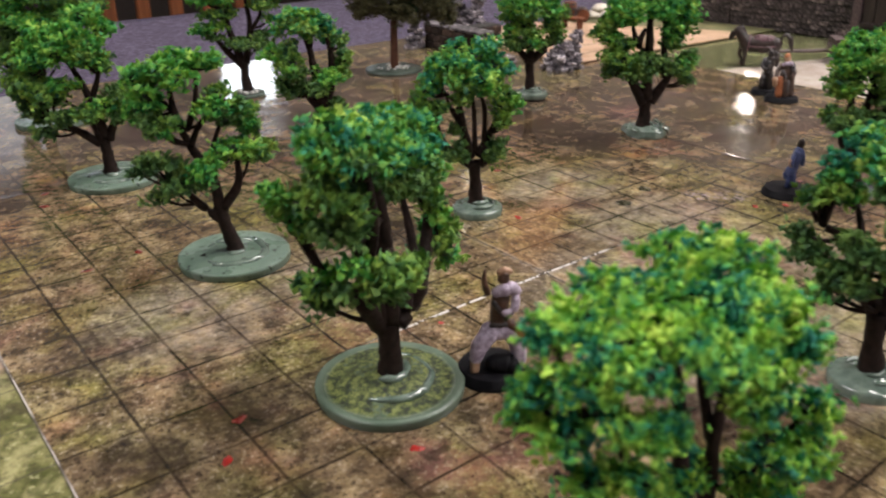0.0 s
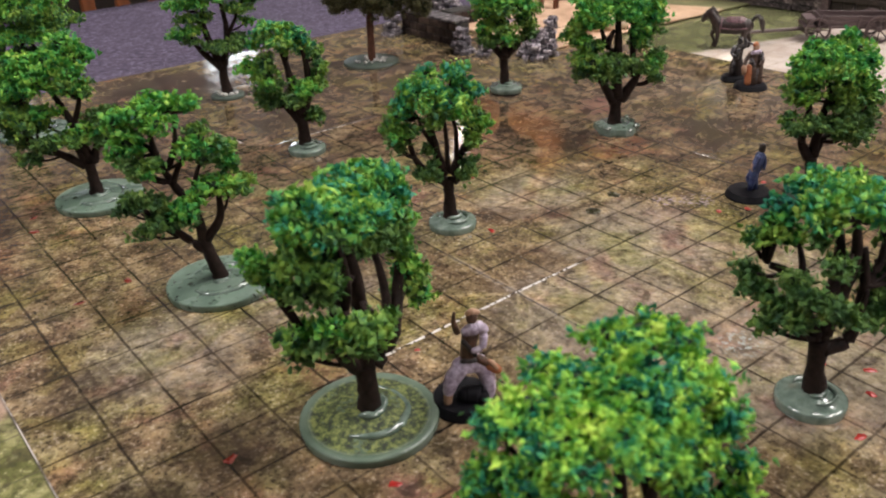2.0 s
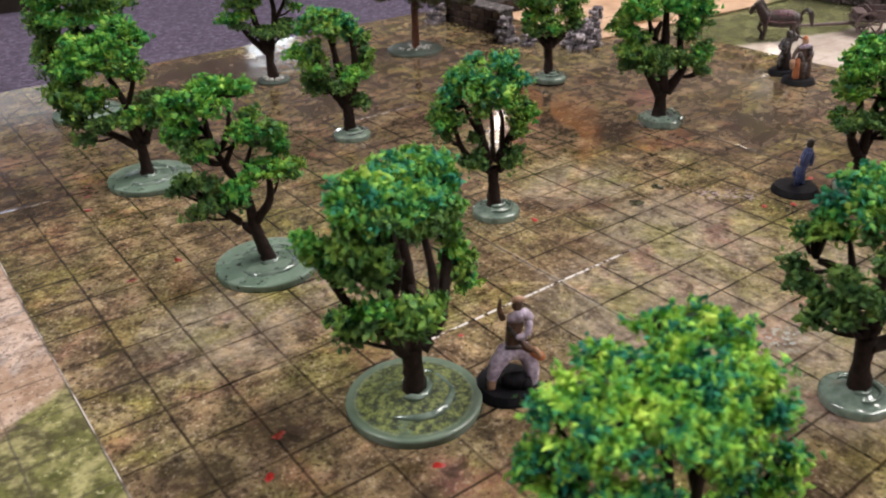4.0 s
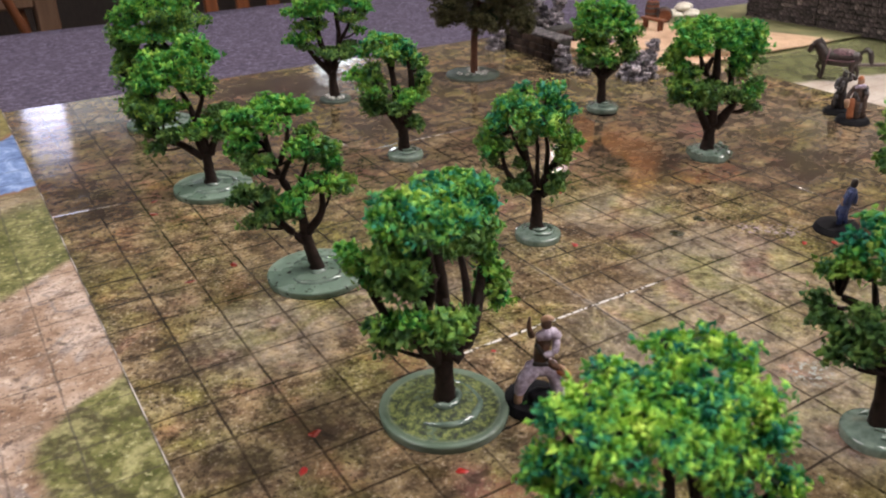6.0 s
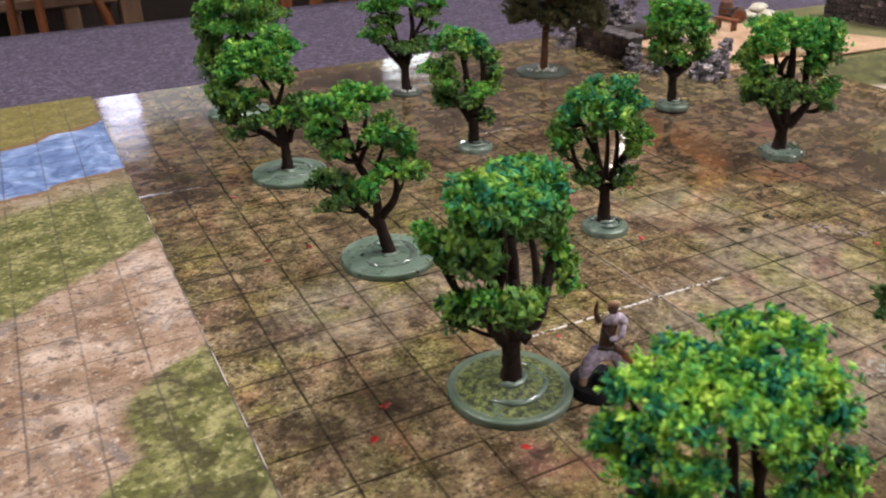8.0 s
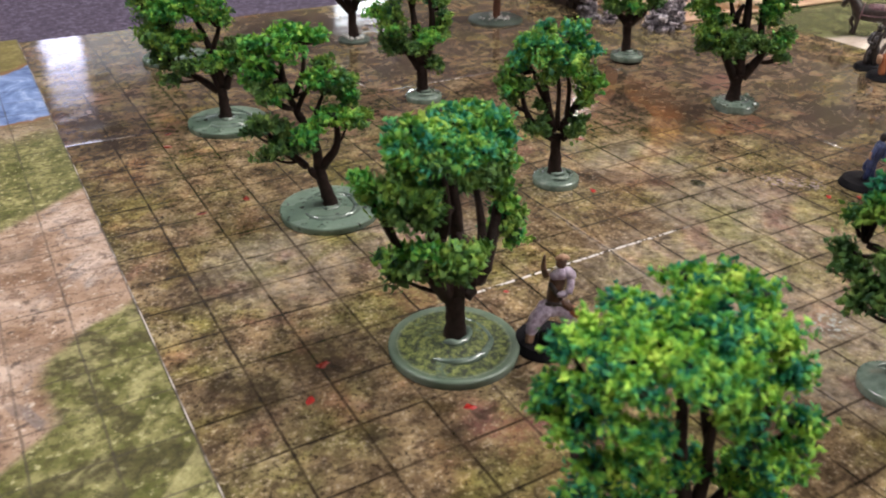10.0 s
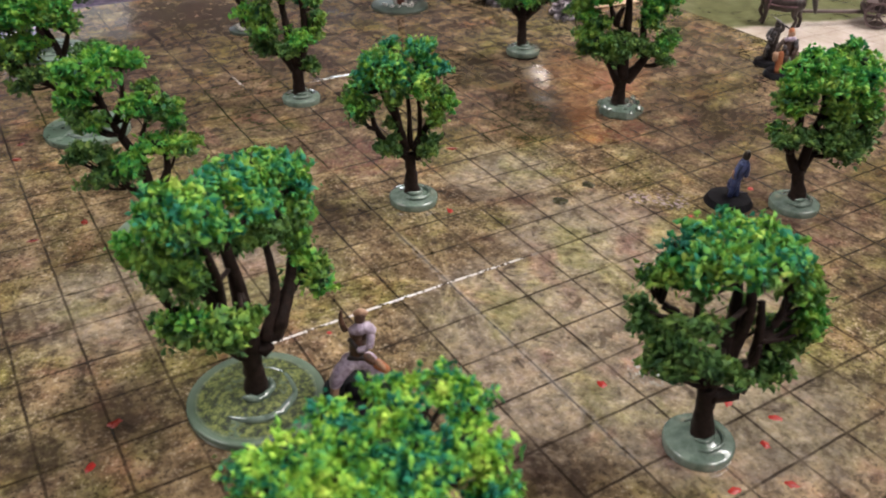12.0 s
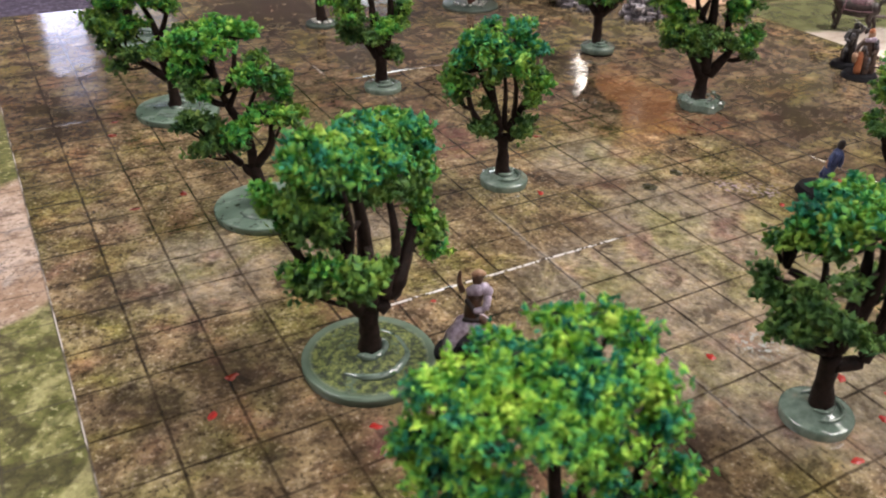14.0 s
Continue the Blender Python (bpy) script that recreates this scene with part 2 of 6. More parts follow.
    c = g.mix(above(0.317, 0.25, 0.002), c, water)
    c = g.mix(above(0.438, 0.58, 0.002), c, bank)
    c = g.mix(above(0.445, 0.58, 0.004), c, g.mix(0.45, grass, (0.26, 0.19, 0.055)))
    c = g.mix(g.math("MULTIPLY", grid_lines(g, 0.0008), 0.62), c, (0.06, 0.05, 0.045))
    g.color(c)
    g.rough(0.48)
    g.bump(g.noise(24, 2), 0.2, 0.0015)
    return m


def mat_road():
    m, n, l, b = principled("road_map_print", 0.28, spec=0.45)
    g = Graph(m)
    x, y, z = g.xyz()
    wob = g.math("MULTIPLY", g.math("SUBTRACT", g.noise(22, 4, 0.6), 0.5), 0.03)
    fine = g.noise(240, 4, 0.7)
    mid = g.noise(36, 4, 0.6)
    grass = g.ramp(mid, [(0.3, (0.10, 0.105, 0.045)), (0.55, (0.17, 0.175, 0.085)), (0.75, (0.25, 0.25, 0.13))])
    road = g.ramp(mid, [(0.3, (0.50, 0.41, 0.34)), (0.6, (0.66, 0.575, 0.51)), (0.8, (0.75, 0.68, 0.63))])
    road = g.mix(g.step(fine, 0.34, 0.5, 0.3, 0.0), road, (0.35, 0.26, 0.20))
    edge = g.step(g.math("ADD", g.math("ADD", y, wob), g.math("MULTIPLY", g.math("SUBTRACT", x, 0.421), 0.23)), 0.187, 0.197)
    c = g.mix(edge, road, grass)
    c = g.mix(g.math("MULTIPLY", grid_lines(g, 0.0007), 0.4), c, (0.1, 0.085, 0.06))
    g.color(c)
    g.rough(0.15)
    g.bump(g.noise(26, 2), 0.16, 0.0015)
    return m


def mat_courtyard():
    m, n, l, b = principled("courtyard_board_print", 0.5, spec=0.4)
    g = Graph(m)
    x, y, z = g.xyz()
    fine = g.noise(240, 4, 0.7)
    mid = g.noise(36, 4, 0.6)
    dirt = g.ramp(mid, [(0.3, (0.44, 0.27, 0.165)), (0.55, (0.62, 0.42, 0.28)), (0.75, (0.72, 0.53, 0.38))])
    dirt = g.mix(g.step(fine, 0.34, 0.5, 0.3, 0.0), dirt, (0.28, 0.17, 0.1))
    grass = g.ramp(mid, [(0.3, (0.11, 0.11, 0.05)), (0.6, (0.20, 0.19, 0.09)), (0.8, (0.32, 0.25, 0.12))])
    wob = g.math("MULTIPLY", g.math("SUBTRACT", g.noise(18, 3, 0.6), 0.5), 0.03)
    # the dirt narrows towards the wall
    top = g.math("SUBTRACT", g.math("ADD", g.math("SUBTRACT", y, 0.295), wob), g.math("MULTIPLY", g.math("SUBTRACT", 0.585, x), 1.55))
    c = g.mix(g.step(top, -0.005, 0.005), dirt, grass)
    c = g.mix(g.step(x, 0.56, 0.58), c, grass)
    for at in (0.320, 0.352):
        s = g.math("MULTIPLY", band(g, g.math("ADD", y, g.math("MULTIPLY", wob, 0.2)), at, 0.0006, 0.0008), g.step(x, 0.41, 0.42, 0.85, 0.0))
        c = g.mix(s, c, (0.08, 0.05, 0.03))
    g.color(c)
    g.rough(0.5)
    return m


def mat_felt():
    m, n, l, b = principled("speckled_purple_cloth", 0.9, spec=0.2)
    g = Graph(m)
    c = g.ramp(g.noise(240, 3, 0.7), [(0.34, (0.040, 0.031, 0.052)), (0.5, (0.090, 0.073, 0.112)), (0.66, (0.19, 0.16, 0.23))])
    c = g.mix(g.step(g.noise(60, 4), 0.35, 0.65, 0.35, 0.0), c, (0.085, 0.07, 0.10))
    g.color(c)
    g.bump(g.noise(500, 2), 0.5, 0.001)
    return m


def mat_foliage(name, stops, scale=150, spread=0.62, contrast=1.0):
    """Foam grains: neighbours lean to one hue, yet each grain has its own."""
    m, n, l, b = principled(name, 0.6, spec=0.35)
    g = Graph(m)
    geo = n.new("ShaderNodeNewGeometry")
    v = g.math("ADD", g.math("MULTIPLY", geo.outputs["Random Per Island"], spread), g.math("MULTIPLY", g.math("SUBTRACT", g.noise(scale, 2, 0.6), 0.5), 1.6 * contrast))
    v = g.math("ADD", v, g.math("MULTIPLY", g.math("SUBTRACT", g.noise(230, 1), 0.5), contrast))
    v = g.math("ADD", v, (1 - spread) / 2)
    g.color(g.ramp(v, stops))
    return m


def mat_plain(name, a, b_, scale, rough=0.6, spec=0.5, bump=0.0, metal=0.0, coat=0.0, detail=4):
    m, n, l, b = principled(name, rough, metal, spec=spec, coat=coat)
    g = Graph(m)
    g.color(g.ramp(g.noise(scale, detail, 0.6), [(0.32, a), (0.68, b_)]))
    g.rough(g.step(g.noise(scale * 0.6, 3), 0.3, 0.7, max(0.03, rough - 0.1), min(1.0, rough + 0.1)))
    if bump:
        g.bump(g.noise(scale * 1.5, 3), 0.6, bump)
    return m


def mat_wood(name, a, b_, scale=18, rough=0.5, axis=2, coat=0.0):
    m, n, l, b = principled(name, rough, coat=coat)
    g = Graph(m)
    mp = n.new("ShaderNodeMapping")
    l.new(g.co, mp.inputs[0])
    s = [6.0, 6.0, 6.0]
    s[axis] = 0.5
    mp.inputs["Scale"].default_value = s
    g.color(g.ramp(g.noise(scale, 5, 0.65, vector=mp.outputs[0], distort=0.5), [(0.3, a), (0.7, b_)]))
    return m


def mat_stone(name, a, mid, light, scale, pale=0.6):
    m, n, l, b = principled(name, 0.8, spec=0.3)
    g = Graph(m)
    oi = n.new("ShaderNodeObjectInfo")
    c = g.ramp(g.noise(scale, 4, 0.65), [(0.32, a), (0.52, mid), (0.72, light)])
    c = g.mix(1.0, c, g.ramp(oi.outputs["Random"], [(0.0, (0.45, 0.42, 0.41)), (pale, (0.8, 0.74, 0.74)), (1.0, (1.6, 1.48, 1.40))]), "MULTIPLY")
    g.color(c)
    g.bump(g.noise(scale * 1.6, 4), 0.7, 0.0008)
    return m


FOREST, RIVER, ROAD, COURT, FELT = mat_forest(), mat_river(), mat_road(), mat_courtyard(), mat_felt()
# tops are drybrushed paint; mid and low greens also carry crown shade in colour
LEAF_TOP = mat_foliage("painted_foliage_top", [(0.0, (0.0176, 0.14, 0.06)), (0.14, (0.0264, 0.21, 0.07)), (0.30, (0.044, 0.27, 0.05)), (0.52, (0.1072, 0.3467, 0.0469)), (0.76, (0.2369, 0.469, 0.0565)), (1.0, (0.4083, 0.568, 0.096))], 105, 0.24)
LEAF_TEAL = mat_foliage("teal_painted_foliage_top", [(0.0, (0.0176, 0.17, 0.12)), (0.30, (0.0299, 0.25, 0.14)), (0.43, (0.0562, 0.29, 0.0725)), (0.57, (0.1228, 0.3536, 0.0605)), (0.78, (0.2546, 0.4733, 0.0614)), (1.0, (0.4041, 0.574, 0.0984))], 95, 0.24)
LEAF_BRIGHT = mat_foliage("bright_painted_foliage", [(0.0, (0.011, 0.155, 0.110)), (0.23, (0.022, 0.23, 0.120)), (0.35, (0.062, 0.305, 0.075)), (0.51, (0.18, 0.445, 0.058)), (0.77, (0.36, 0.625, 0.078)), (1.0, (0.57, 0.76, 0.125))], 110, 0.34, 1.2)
LEAF_MID = mat_foliage("foliage_mid_shaded_green", [(0.0, (0.0176, 0.095, 0.052)), (0.25, (0.0493, 0.155, 0.044)), (0.50, (0.1294, 0.2798, 0.0474)), (0.78, (0.2391, 0.3945, 0.057)), (1.0, (0.3897, 0.5084, 0.1066))], 120, 0.28)
LEAF_LOW = mat_foliage("foliage_low_shaded_green", [(0.0, (0.022, 0.075, 0.030)), (0.45, (0.070, 0.165, 0.038)), (0.8, (0.155, 0.27, 0.054)), (1.0, (0.29, 0.41, 0.09))], 120, 0.28)
# near-black clump core: closes the gaps and paints the shade between tufts
LEAF_CORE = mat_plain("foliage_inner_shade", (0.006, 0.018, 0.006), (0.013, 0.036, 0.010), 300, 0.8)
LICHEN = mat_foliage("dried_olive_lichen", [(0.0, (0.035, 0.032, 0.012)), (0.5, (0.085, 0.08, 0.032)), (1.0, (0.17, 0.16, 0.07))])
BARK = mat_plain("painted_bark", (0.010, 0.006, 0.005), (0.034, 0.019, 0.015), 320, 0.68, spec=0.25, bump=0.0006)
RED_BARK = mat_plain("red_brown_stem", (0.075, 0.026, 0.014), (0.15, 0.055, 0.03), 220, 0.6, bump=0.0004)


def mat_base():
    m, n, l, b = principled("grey_green_base_paint", 0.4)
    g = Graph(m)
    c = g.ramp(g.noise(70, 4, 0.6), [(0.32, (0.110, 0.165, 0.125)), (0.68, (0.195, 0.270, 0.212))])
    c = g.mix(g.step(g.noise(300, 2, 0.5), 0.33, 0.37, 0.9, 0.0), c, (0.018, 0.022, 0.016))
    g.color(c)
    g.rough(g.step(g.noise(50, 3), 0.35, 0.65, 0.16, 0.4))
    g.bump(g.noise(160, 3), 0.5, 0.0005)
    return m


BASE_GREEN = mat_base()
BASE_DARK = mat_plain("dark_grey_green_base_paint", (0.040, 0.056, 0.044), (0.085, 0.11, 0.09), 90, 0.4)
GLUE = mat_plain("clear_glue_over_green", (0.095, 0.140, 0.112), (0.22, 0.285, 0.235), 190, 0.05, spec=0.8, coat=1.0)
PEBBLE = mat_plain("pale_pebbles", (0.30, 0.29, 0.27), (0.75, 0.73, 0.69), 300, 0.3, spec=0.6)
BLACK_BASE = mat_plain("black_plastic_base", (0.006, 0.006, 0.008), (0.015, 0.014, 0.017), 200, 0.55, spec=0.12)
RED_INK = mat_plain("red_ink_spot", (0.28, 0.014, 0.012), (0.44, 0.030, 0.022), 300, 0.35)
DARK_RED_INK = mat_plain("dark_red_ink_spot", (0.13, 0.018, 0.012), (0.22, 0.03, 0.02), 300, 0.3)
HOLE_INK = mat_plain("dark_print_spot", (0.03, 0.027, 0.016), (0.06, 0.055, 0.03), 300, 0.25)


def mat_flock():
    m, n, l, b = principled("flocked_base_top", 0.4)
    g = Graph(m)
    f = g.step(g.noise(120, 5, 0.8), 0.34, 0.46)
    x, y, z = g.xyz()
    inside = g.step(g.math("SQRT", g.math("ADD", g.math("MULTIPLY", x, x), g.math("MULTIPLY", y, y))), 0.0205, 0.0232, 1.0, 0.0)
    moss = g.ramp(g.noise(360, 4, 0.78), [(0.40, (0.008, 0.012, 0.004)), (0.49, (0.055, 0.075, 0.016)), (0.60, (0.21, 0.235, 0.060))])
    g.color(g.mix(g.math("MULTIPLY", g.math("MULTIPLY", f, inside), 0.92), g.ramp(g.noise(60, 3), [(0.3, (0.100, 0.145, 0.105)), (0.7, (0.175, 0.225, 0.175))]), moss))
    g.rough(g.step(g.math("MULTIPLY", f, inside), 0.0, 1.0, 0.2, 0.7))
    g.bump(g.noise(420, 3), 0.5, 0.0006)
    return m


FLOCK = mat_flock()
RUIN = mat_stone("drybrushed_grey_stone", (0.045, 0.042, 0.052), (0.27, 0.26, 0.30), (0.98, 0.96, 1.0), 2.6)
LEDGE = mat_stone("drybrushed_ledge_stone", (0.060, 0.056, 0.060), (0.22, 0.21, 0.225), (0.62, 0.60, 0.61), 150)
RUIN_DARK = mat_stone("dark_brown_stone", (0.022, 0.015, 0.012), (0.06, 0.042, 0.034), (0.12, 0.09, 0.075), 90)
WALL_STONE = mat_stone("castle_wall_stone", (0.050, 0.042, 0.042), (0.130, 0.112, 0.110), (0.38, 0.345, 0.325), 2.2, 0.82)
COPING = mat_stone("castle_coping_stone", (0.070, 0.062, 0.058), (0.165, 0.15, 0.14), (0.36, 0.33, 0.30), 160)
MORTAR = mat_plain("dark_mortar", (0.022, 0.020, 0.018), (0.05, 0.045, 0.04), 150, 0.9)
GATE_WOOD = mat_wood("dark_gate_timber", (0.020, 0.014, 0.012), (0.06, 0.042, 0.034), 60)
CART_WOOD = mat_wood("worn_cart_timber", (0.050, 0.032, 0.033), (0.155, 0.108, 0.106), 80, 0.5, 0)
KEG_WOOD = mat_wood("red_brown_barrel_timber", (0.11, 0.035, 0.016), (0.25, 0.09, 0.042), 60, 0.5)
HOOP = mat_plain("dull_iron_hoop", (0.05, 0.045, 0.045), (0.16, 0.14, 0.14), 200, 0.45, metal=0.6)
SACK = mat_plain("pale_sackcloth", (0.52, 0.47, 0.38), (0.74, 0.69, 0.60), 160, 0.85, bump=0.0005)
TAN_SACK = mat_plain("tan_sackcloth", (0.46, 0.34, 0.21), (0.66, 0.52, 0.36), 160, 0.85, bump=0.0005)
HORSE = mat_plain("dark_brown_painted_horse", (0.013, 0.009, 0.009), (0.058, 0.036, 0.032), 220, 0.42)
TACK = mat_plain("mauve_harness_cloth", (0.045, 0.022, 0.028), (0.24, 0.13, 0.15), 420, 0.4)
FLESH = mat_plain("painted_tan_skin", (0.34, 0.19, 0.12), (0.55, 0.34, 0.22), 300, 0.5)
LILAC = mat_plain("painted_lilac_cloth", (0.25, 0.18, 0.26), (0.74, 0.64, 0.78), 430, 0.55)
BROWN = mat_plain("painted_brown_leather", (0.035, 0.018, 0.012), (0.16, 0.080, 0.050), 420, 0.5)
BLUE = mat_plain("painted_slate_blue", (0.020, 0.026, 0.075), (0.09, 0.12, 0.27), 240, 0.35)
STEEL = mat_plain("painted_steel", (0.014, 0.013, 0.015), (0.26, 0.245, 0.26), 420, 0.3, metal=0.4)
ORANGE = mat_plain("painted_orange_cloth", (0.38, 0.12, 0.05), (0.58, 0.22, 0.10), 240, 0.5)
CLOAK = mat_plain("painted_dark_brown_cloak", (0.022, 0.013, 0.011), (0.15, 0.095, 0.075), 420, 0.4)
SOOT = mat_plain("painted_charcoal_cloth", (0.015, 0.012, 0.012), (0.06, 0.045, 0.042), 260, 0.4)
ROOM_WOOD = mat_wood("orange_varnished_wood", (0.10, 0.030, 0.010), (0.25, 0.085, 0.030), 7, 0.4, coat=0.3)
PALE_WOOD = mat_wood("pale_brown_wood", (0.12, 0.065, 0.038), (0.22, 0.125, 0.075), 7, 0.5)
ROOM_FLOOR = mat_plain("dark_room_floor", (0.02, 0.017, 0.015), (0.045, 0.038, 0.033), 5, 0.5)
ROOM_WALL = mat_plain("room_wall_paint", (0.44, 0.43, 0.53), (0.50, 0.49, 0.59), 3, 0.9)
CEILING = mat_plain("ceiling_paint", (0.66, 0.65, 0.62), (0.72, 0.71, 0.68), 3, 0.9)
TABLE_WOOD = mat_wood("table_timber", (0.10, 0.055, 0.03), (0.2, 0.12, 0.07), 6, 0.5)
WHITE_PAINT = mat_plain("white_frame_paint", (0.68, 0.68, 0.66), (0.78, 0.78, 0.76), 8, 0.5)


def mat_glow(name, color, strength):
    m, n, l, b = principled(name, 0.5)
    b.inputs["Emission Color"].default_value = (*color, 1)
    b.inputs["Emission Strength"].default_value = strength
    return m


DAYLIGHT = mat_glow("daylit_window_pane", (0.70, 0.72, 1.0), 6.0)
BLIND = mat_glow("daylit_thin_blind", (0.66, 0.68, 1.0), 2.4)
BRIGHT_SKY = mat_glow("bright_daylit_pane", (0.84, 0.93, 1.0), 8.0)
TUBE = mat_glow("lit_diffuser", (1.0, 0.94, 0.86), 6.0)
CURTAIN = mat_glow("daylit_net_curtain", (0.84, 0.88, 1.0), 0.8)
BULB = mat_glow("lit_bulb", (1.0, 0.88, 0.78), 42.0)
SHADE = mat_glow("glowing_orange_shade", (1.0, 0.36, 0.10), 0.95)
DIM_BULB = mat_glow("lit_dim_bulb", (1.0, 0.85, 0.7), 4.0)


# ---- mesh helpers ----
def mesh(name, verts, faces, mats, smooth=True, index=None):
    me = bpy.data.meshes.new(name)
    me.from_pydata([tuple(map(float, v)) for v in verts], [], [tuple(map(int, f)) for f in faces])
    for mt in mats:
        me.materials.append(mt)
    if smooth:
        me.polygons.foreach_set("use_smooth", [True] * len(me.polygons))
    if index is not None:
        me.polygons.foreach_set("material_index", [int(i) for i in index])
    me.update()
    return me


def attach(name, me, parent=None, m=None, label=""):
    ob = new(name, me)
    if parent is not None:
        ob.parent = parent
    if m is not None:
        ob.matrix_basis = m
    return tagged(ob, label) if label else ob


def part(name, bm, material, parent=None, label="", smooth=False, m=None):
    me = bpy.data.meshes.new(name)
    bmesh.ops.recalc_face_normals(bm, faces=bm.faces)
    bm.to_mesh(me)
    bm.free()
    me.materials.append(material)
    if smooth:
        me.polygons.foreach_set("use_smooth", [True] * len(me.polygons))
    return attach(name, me, parent, m, label)


def thing(name, m, label, category, group="", kind=""):
    ob = new(name)
    ob.empty_display_size = 0.01
    ob.matrix_basis = m
    return tagged(ob, label, category, group, kind)


def box_bm(x0, x1, y0, y1, z0, z1, bevel=0.0, seg=1):
    bm = bmesh.new()
    bmesh.ops.create_cube(bm, size=1)
    bmesh.ops.transform(bm, matrix=Matrix.Translation(((x0 + x1) / 2, (y0 + y1) / 2, (z0 + z1) / 2)) @ Matrix.Diagonal((x1 - x0, y1 - y0, z1 - z0, 1)), verts=bm.verts)
    if bevel:
        bmesh.ops.bevel(bm, geom=bm.edges[:], offset=bevel, segments=seg, affect="EDGES", profile=0.6)
    return bm


def lathe_bm(profile, seg=32, wobble=0.0, seed=0):
    """Turns (radius, height) pairs round z; the ends close on the axis."""
    rnd = random.Random(seed)
    jag = [1 + rnd.uniform(-wobble, wobble) for _ in range(seg)]
    bm = bmesh.new()
    rings = []
    for r, z in profile:
        if r < 1e-6:
            rings.append([bm.verts.new((0, 0, z))])
        else:
            rings.append([bm.verts.new((r * jag[i] * math.cos(2 * math.pi * i / seg), r * jag[i] * math.sin(2 * math.pi * i / seg), z)) for i in range(seg)])
    for a, b in zip(rings, rings[1:]):
        for i in range(seg):
            j = (i + 1) % seg
            if len(a) == 1 and len(b) > 1:
                bm.faces.new((a[0], b[i], b[j]))
            elif len(b) == 1 and len(a) > 1:
                bm.faces.new((a[i], b[0], a[j]))
            elif len(a) > 1:
                bm.faces.new((a[i], b[i], b[j], a[j]))
    return bm


def tube(points, radii, seg=8, jitter=0.0, seed=0):
    """A tapered limb along points: vertices and faces, closed at both ends."""
    rnd = np.random.RandomState(seed)
    pts = [Vector(p) for p in points]
    # a smooth line through the points
    line, rad = [], []
    for i in range(len(pts) - 1):
        p0, p1, p2, p3 = pts[max(i - 1, 0)], pts[i], pts[i + 1], pts[min(i + 2, len(pts) - 1)]
        for k in range(4):
            t = k / 4
            line.append(0.5 * ((2 * p1) + (p2 - p0) * t + (2 * p0 - 5 * p1 + 4 * p2 - p3) * t * t + (3 * p1 - p0 - 3 * p2 + p3) * t ** 3))
            rad.append(radii[i] * (1 - t) + radii[i + 1] * t)
    line.append(pts[-1])
    rad.append(radii[-1])
    verts, faces = [], []
    for i, p in enumerate(line):
        d = (line[min(i + 1, len(line) - 1)] - line[max(i - 1, 0)]).normalized()
        u = d.orthogonal().normalized()
        w = d.cross(u)
        for k in range(seg):
            a = 2 * math.pi * k / seg
            r = rad[i] * (1 + jitter * rnd.uniform(-1, 1))
            verts.append(p + (u * math.cos(a) + w * math.sin(a)) * r)
    for i in range(len(line) - 1):
        for k in range(seg):
            j = (k + 1) % seg
            faces.append((i * seg + k, i * seg + j, (i + 1) * seg + j, (i + 1) * seg + k))
    faces.append(tuple(range(seg))[::-1])
    faces.append(tuple((len(line) - 1) * seg + k for k in range(seg)))
    return verts, faces


# a squashed soft lump, the grain of the torn foam foliage
FLAKE_V = np.array([(1.45, 0, 0.2), (-1.25, 0.15, 0), (0.2, 0.80, -0.1), (-0.1, -0.85, 0.1), (0, 0.1, 0.24), (0.1, 0, -0.24)], float)
FLAKE_F = np.array([(0, 2, 4), (2, 1, 4), (1, 3, 4), (3, 0, 4), (2, 0, 5), (1, 2, 5), (3, 1, 5), (0, 3, 5)])
ico = bmesh.new()
bmesh.ops.create_icosphere(ico, subdivisions=2, radius=1)
ICO_V = np.array([v.co[:] for v in ico.verts])
ICO_F = [tuple(v.index for v in f.verts) for f in ico.faces]
ico.free()


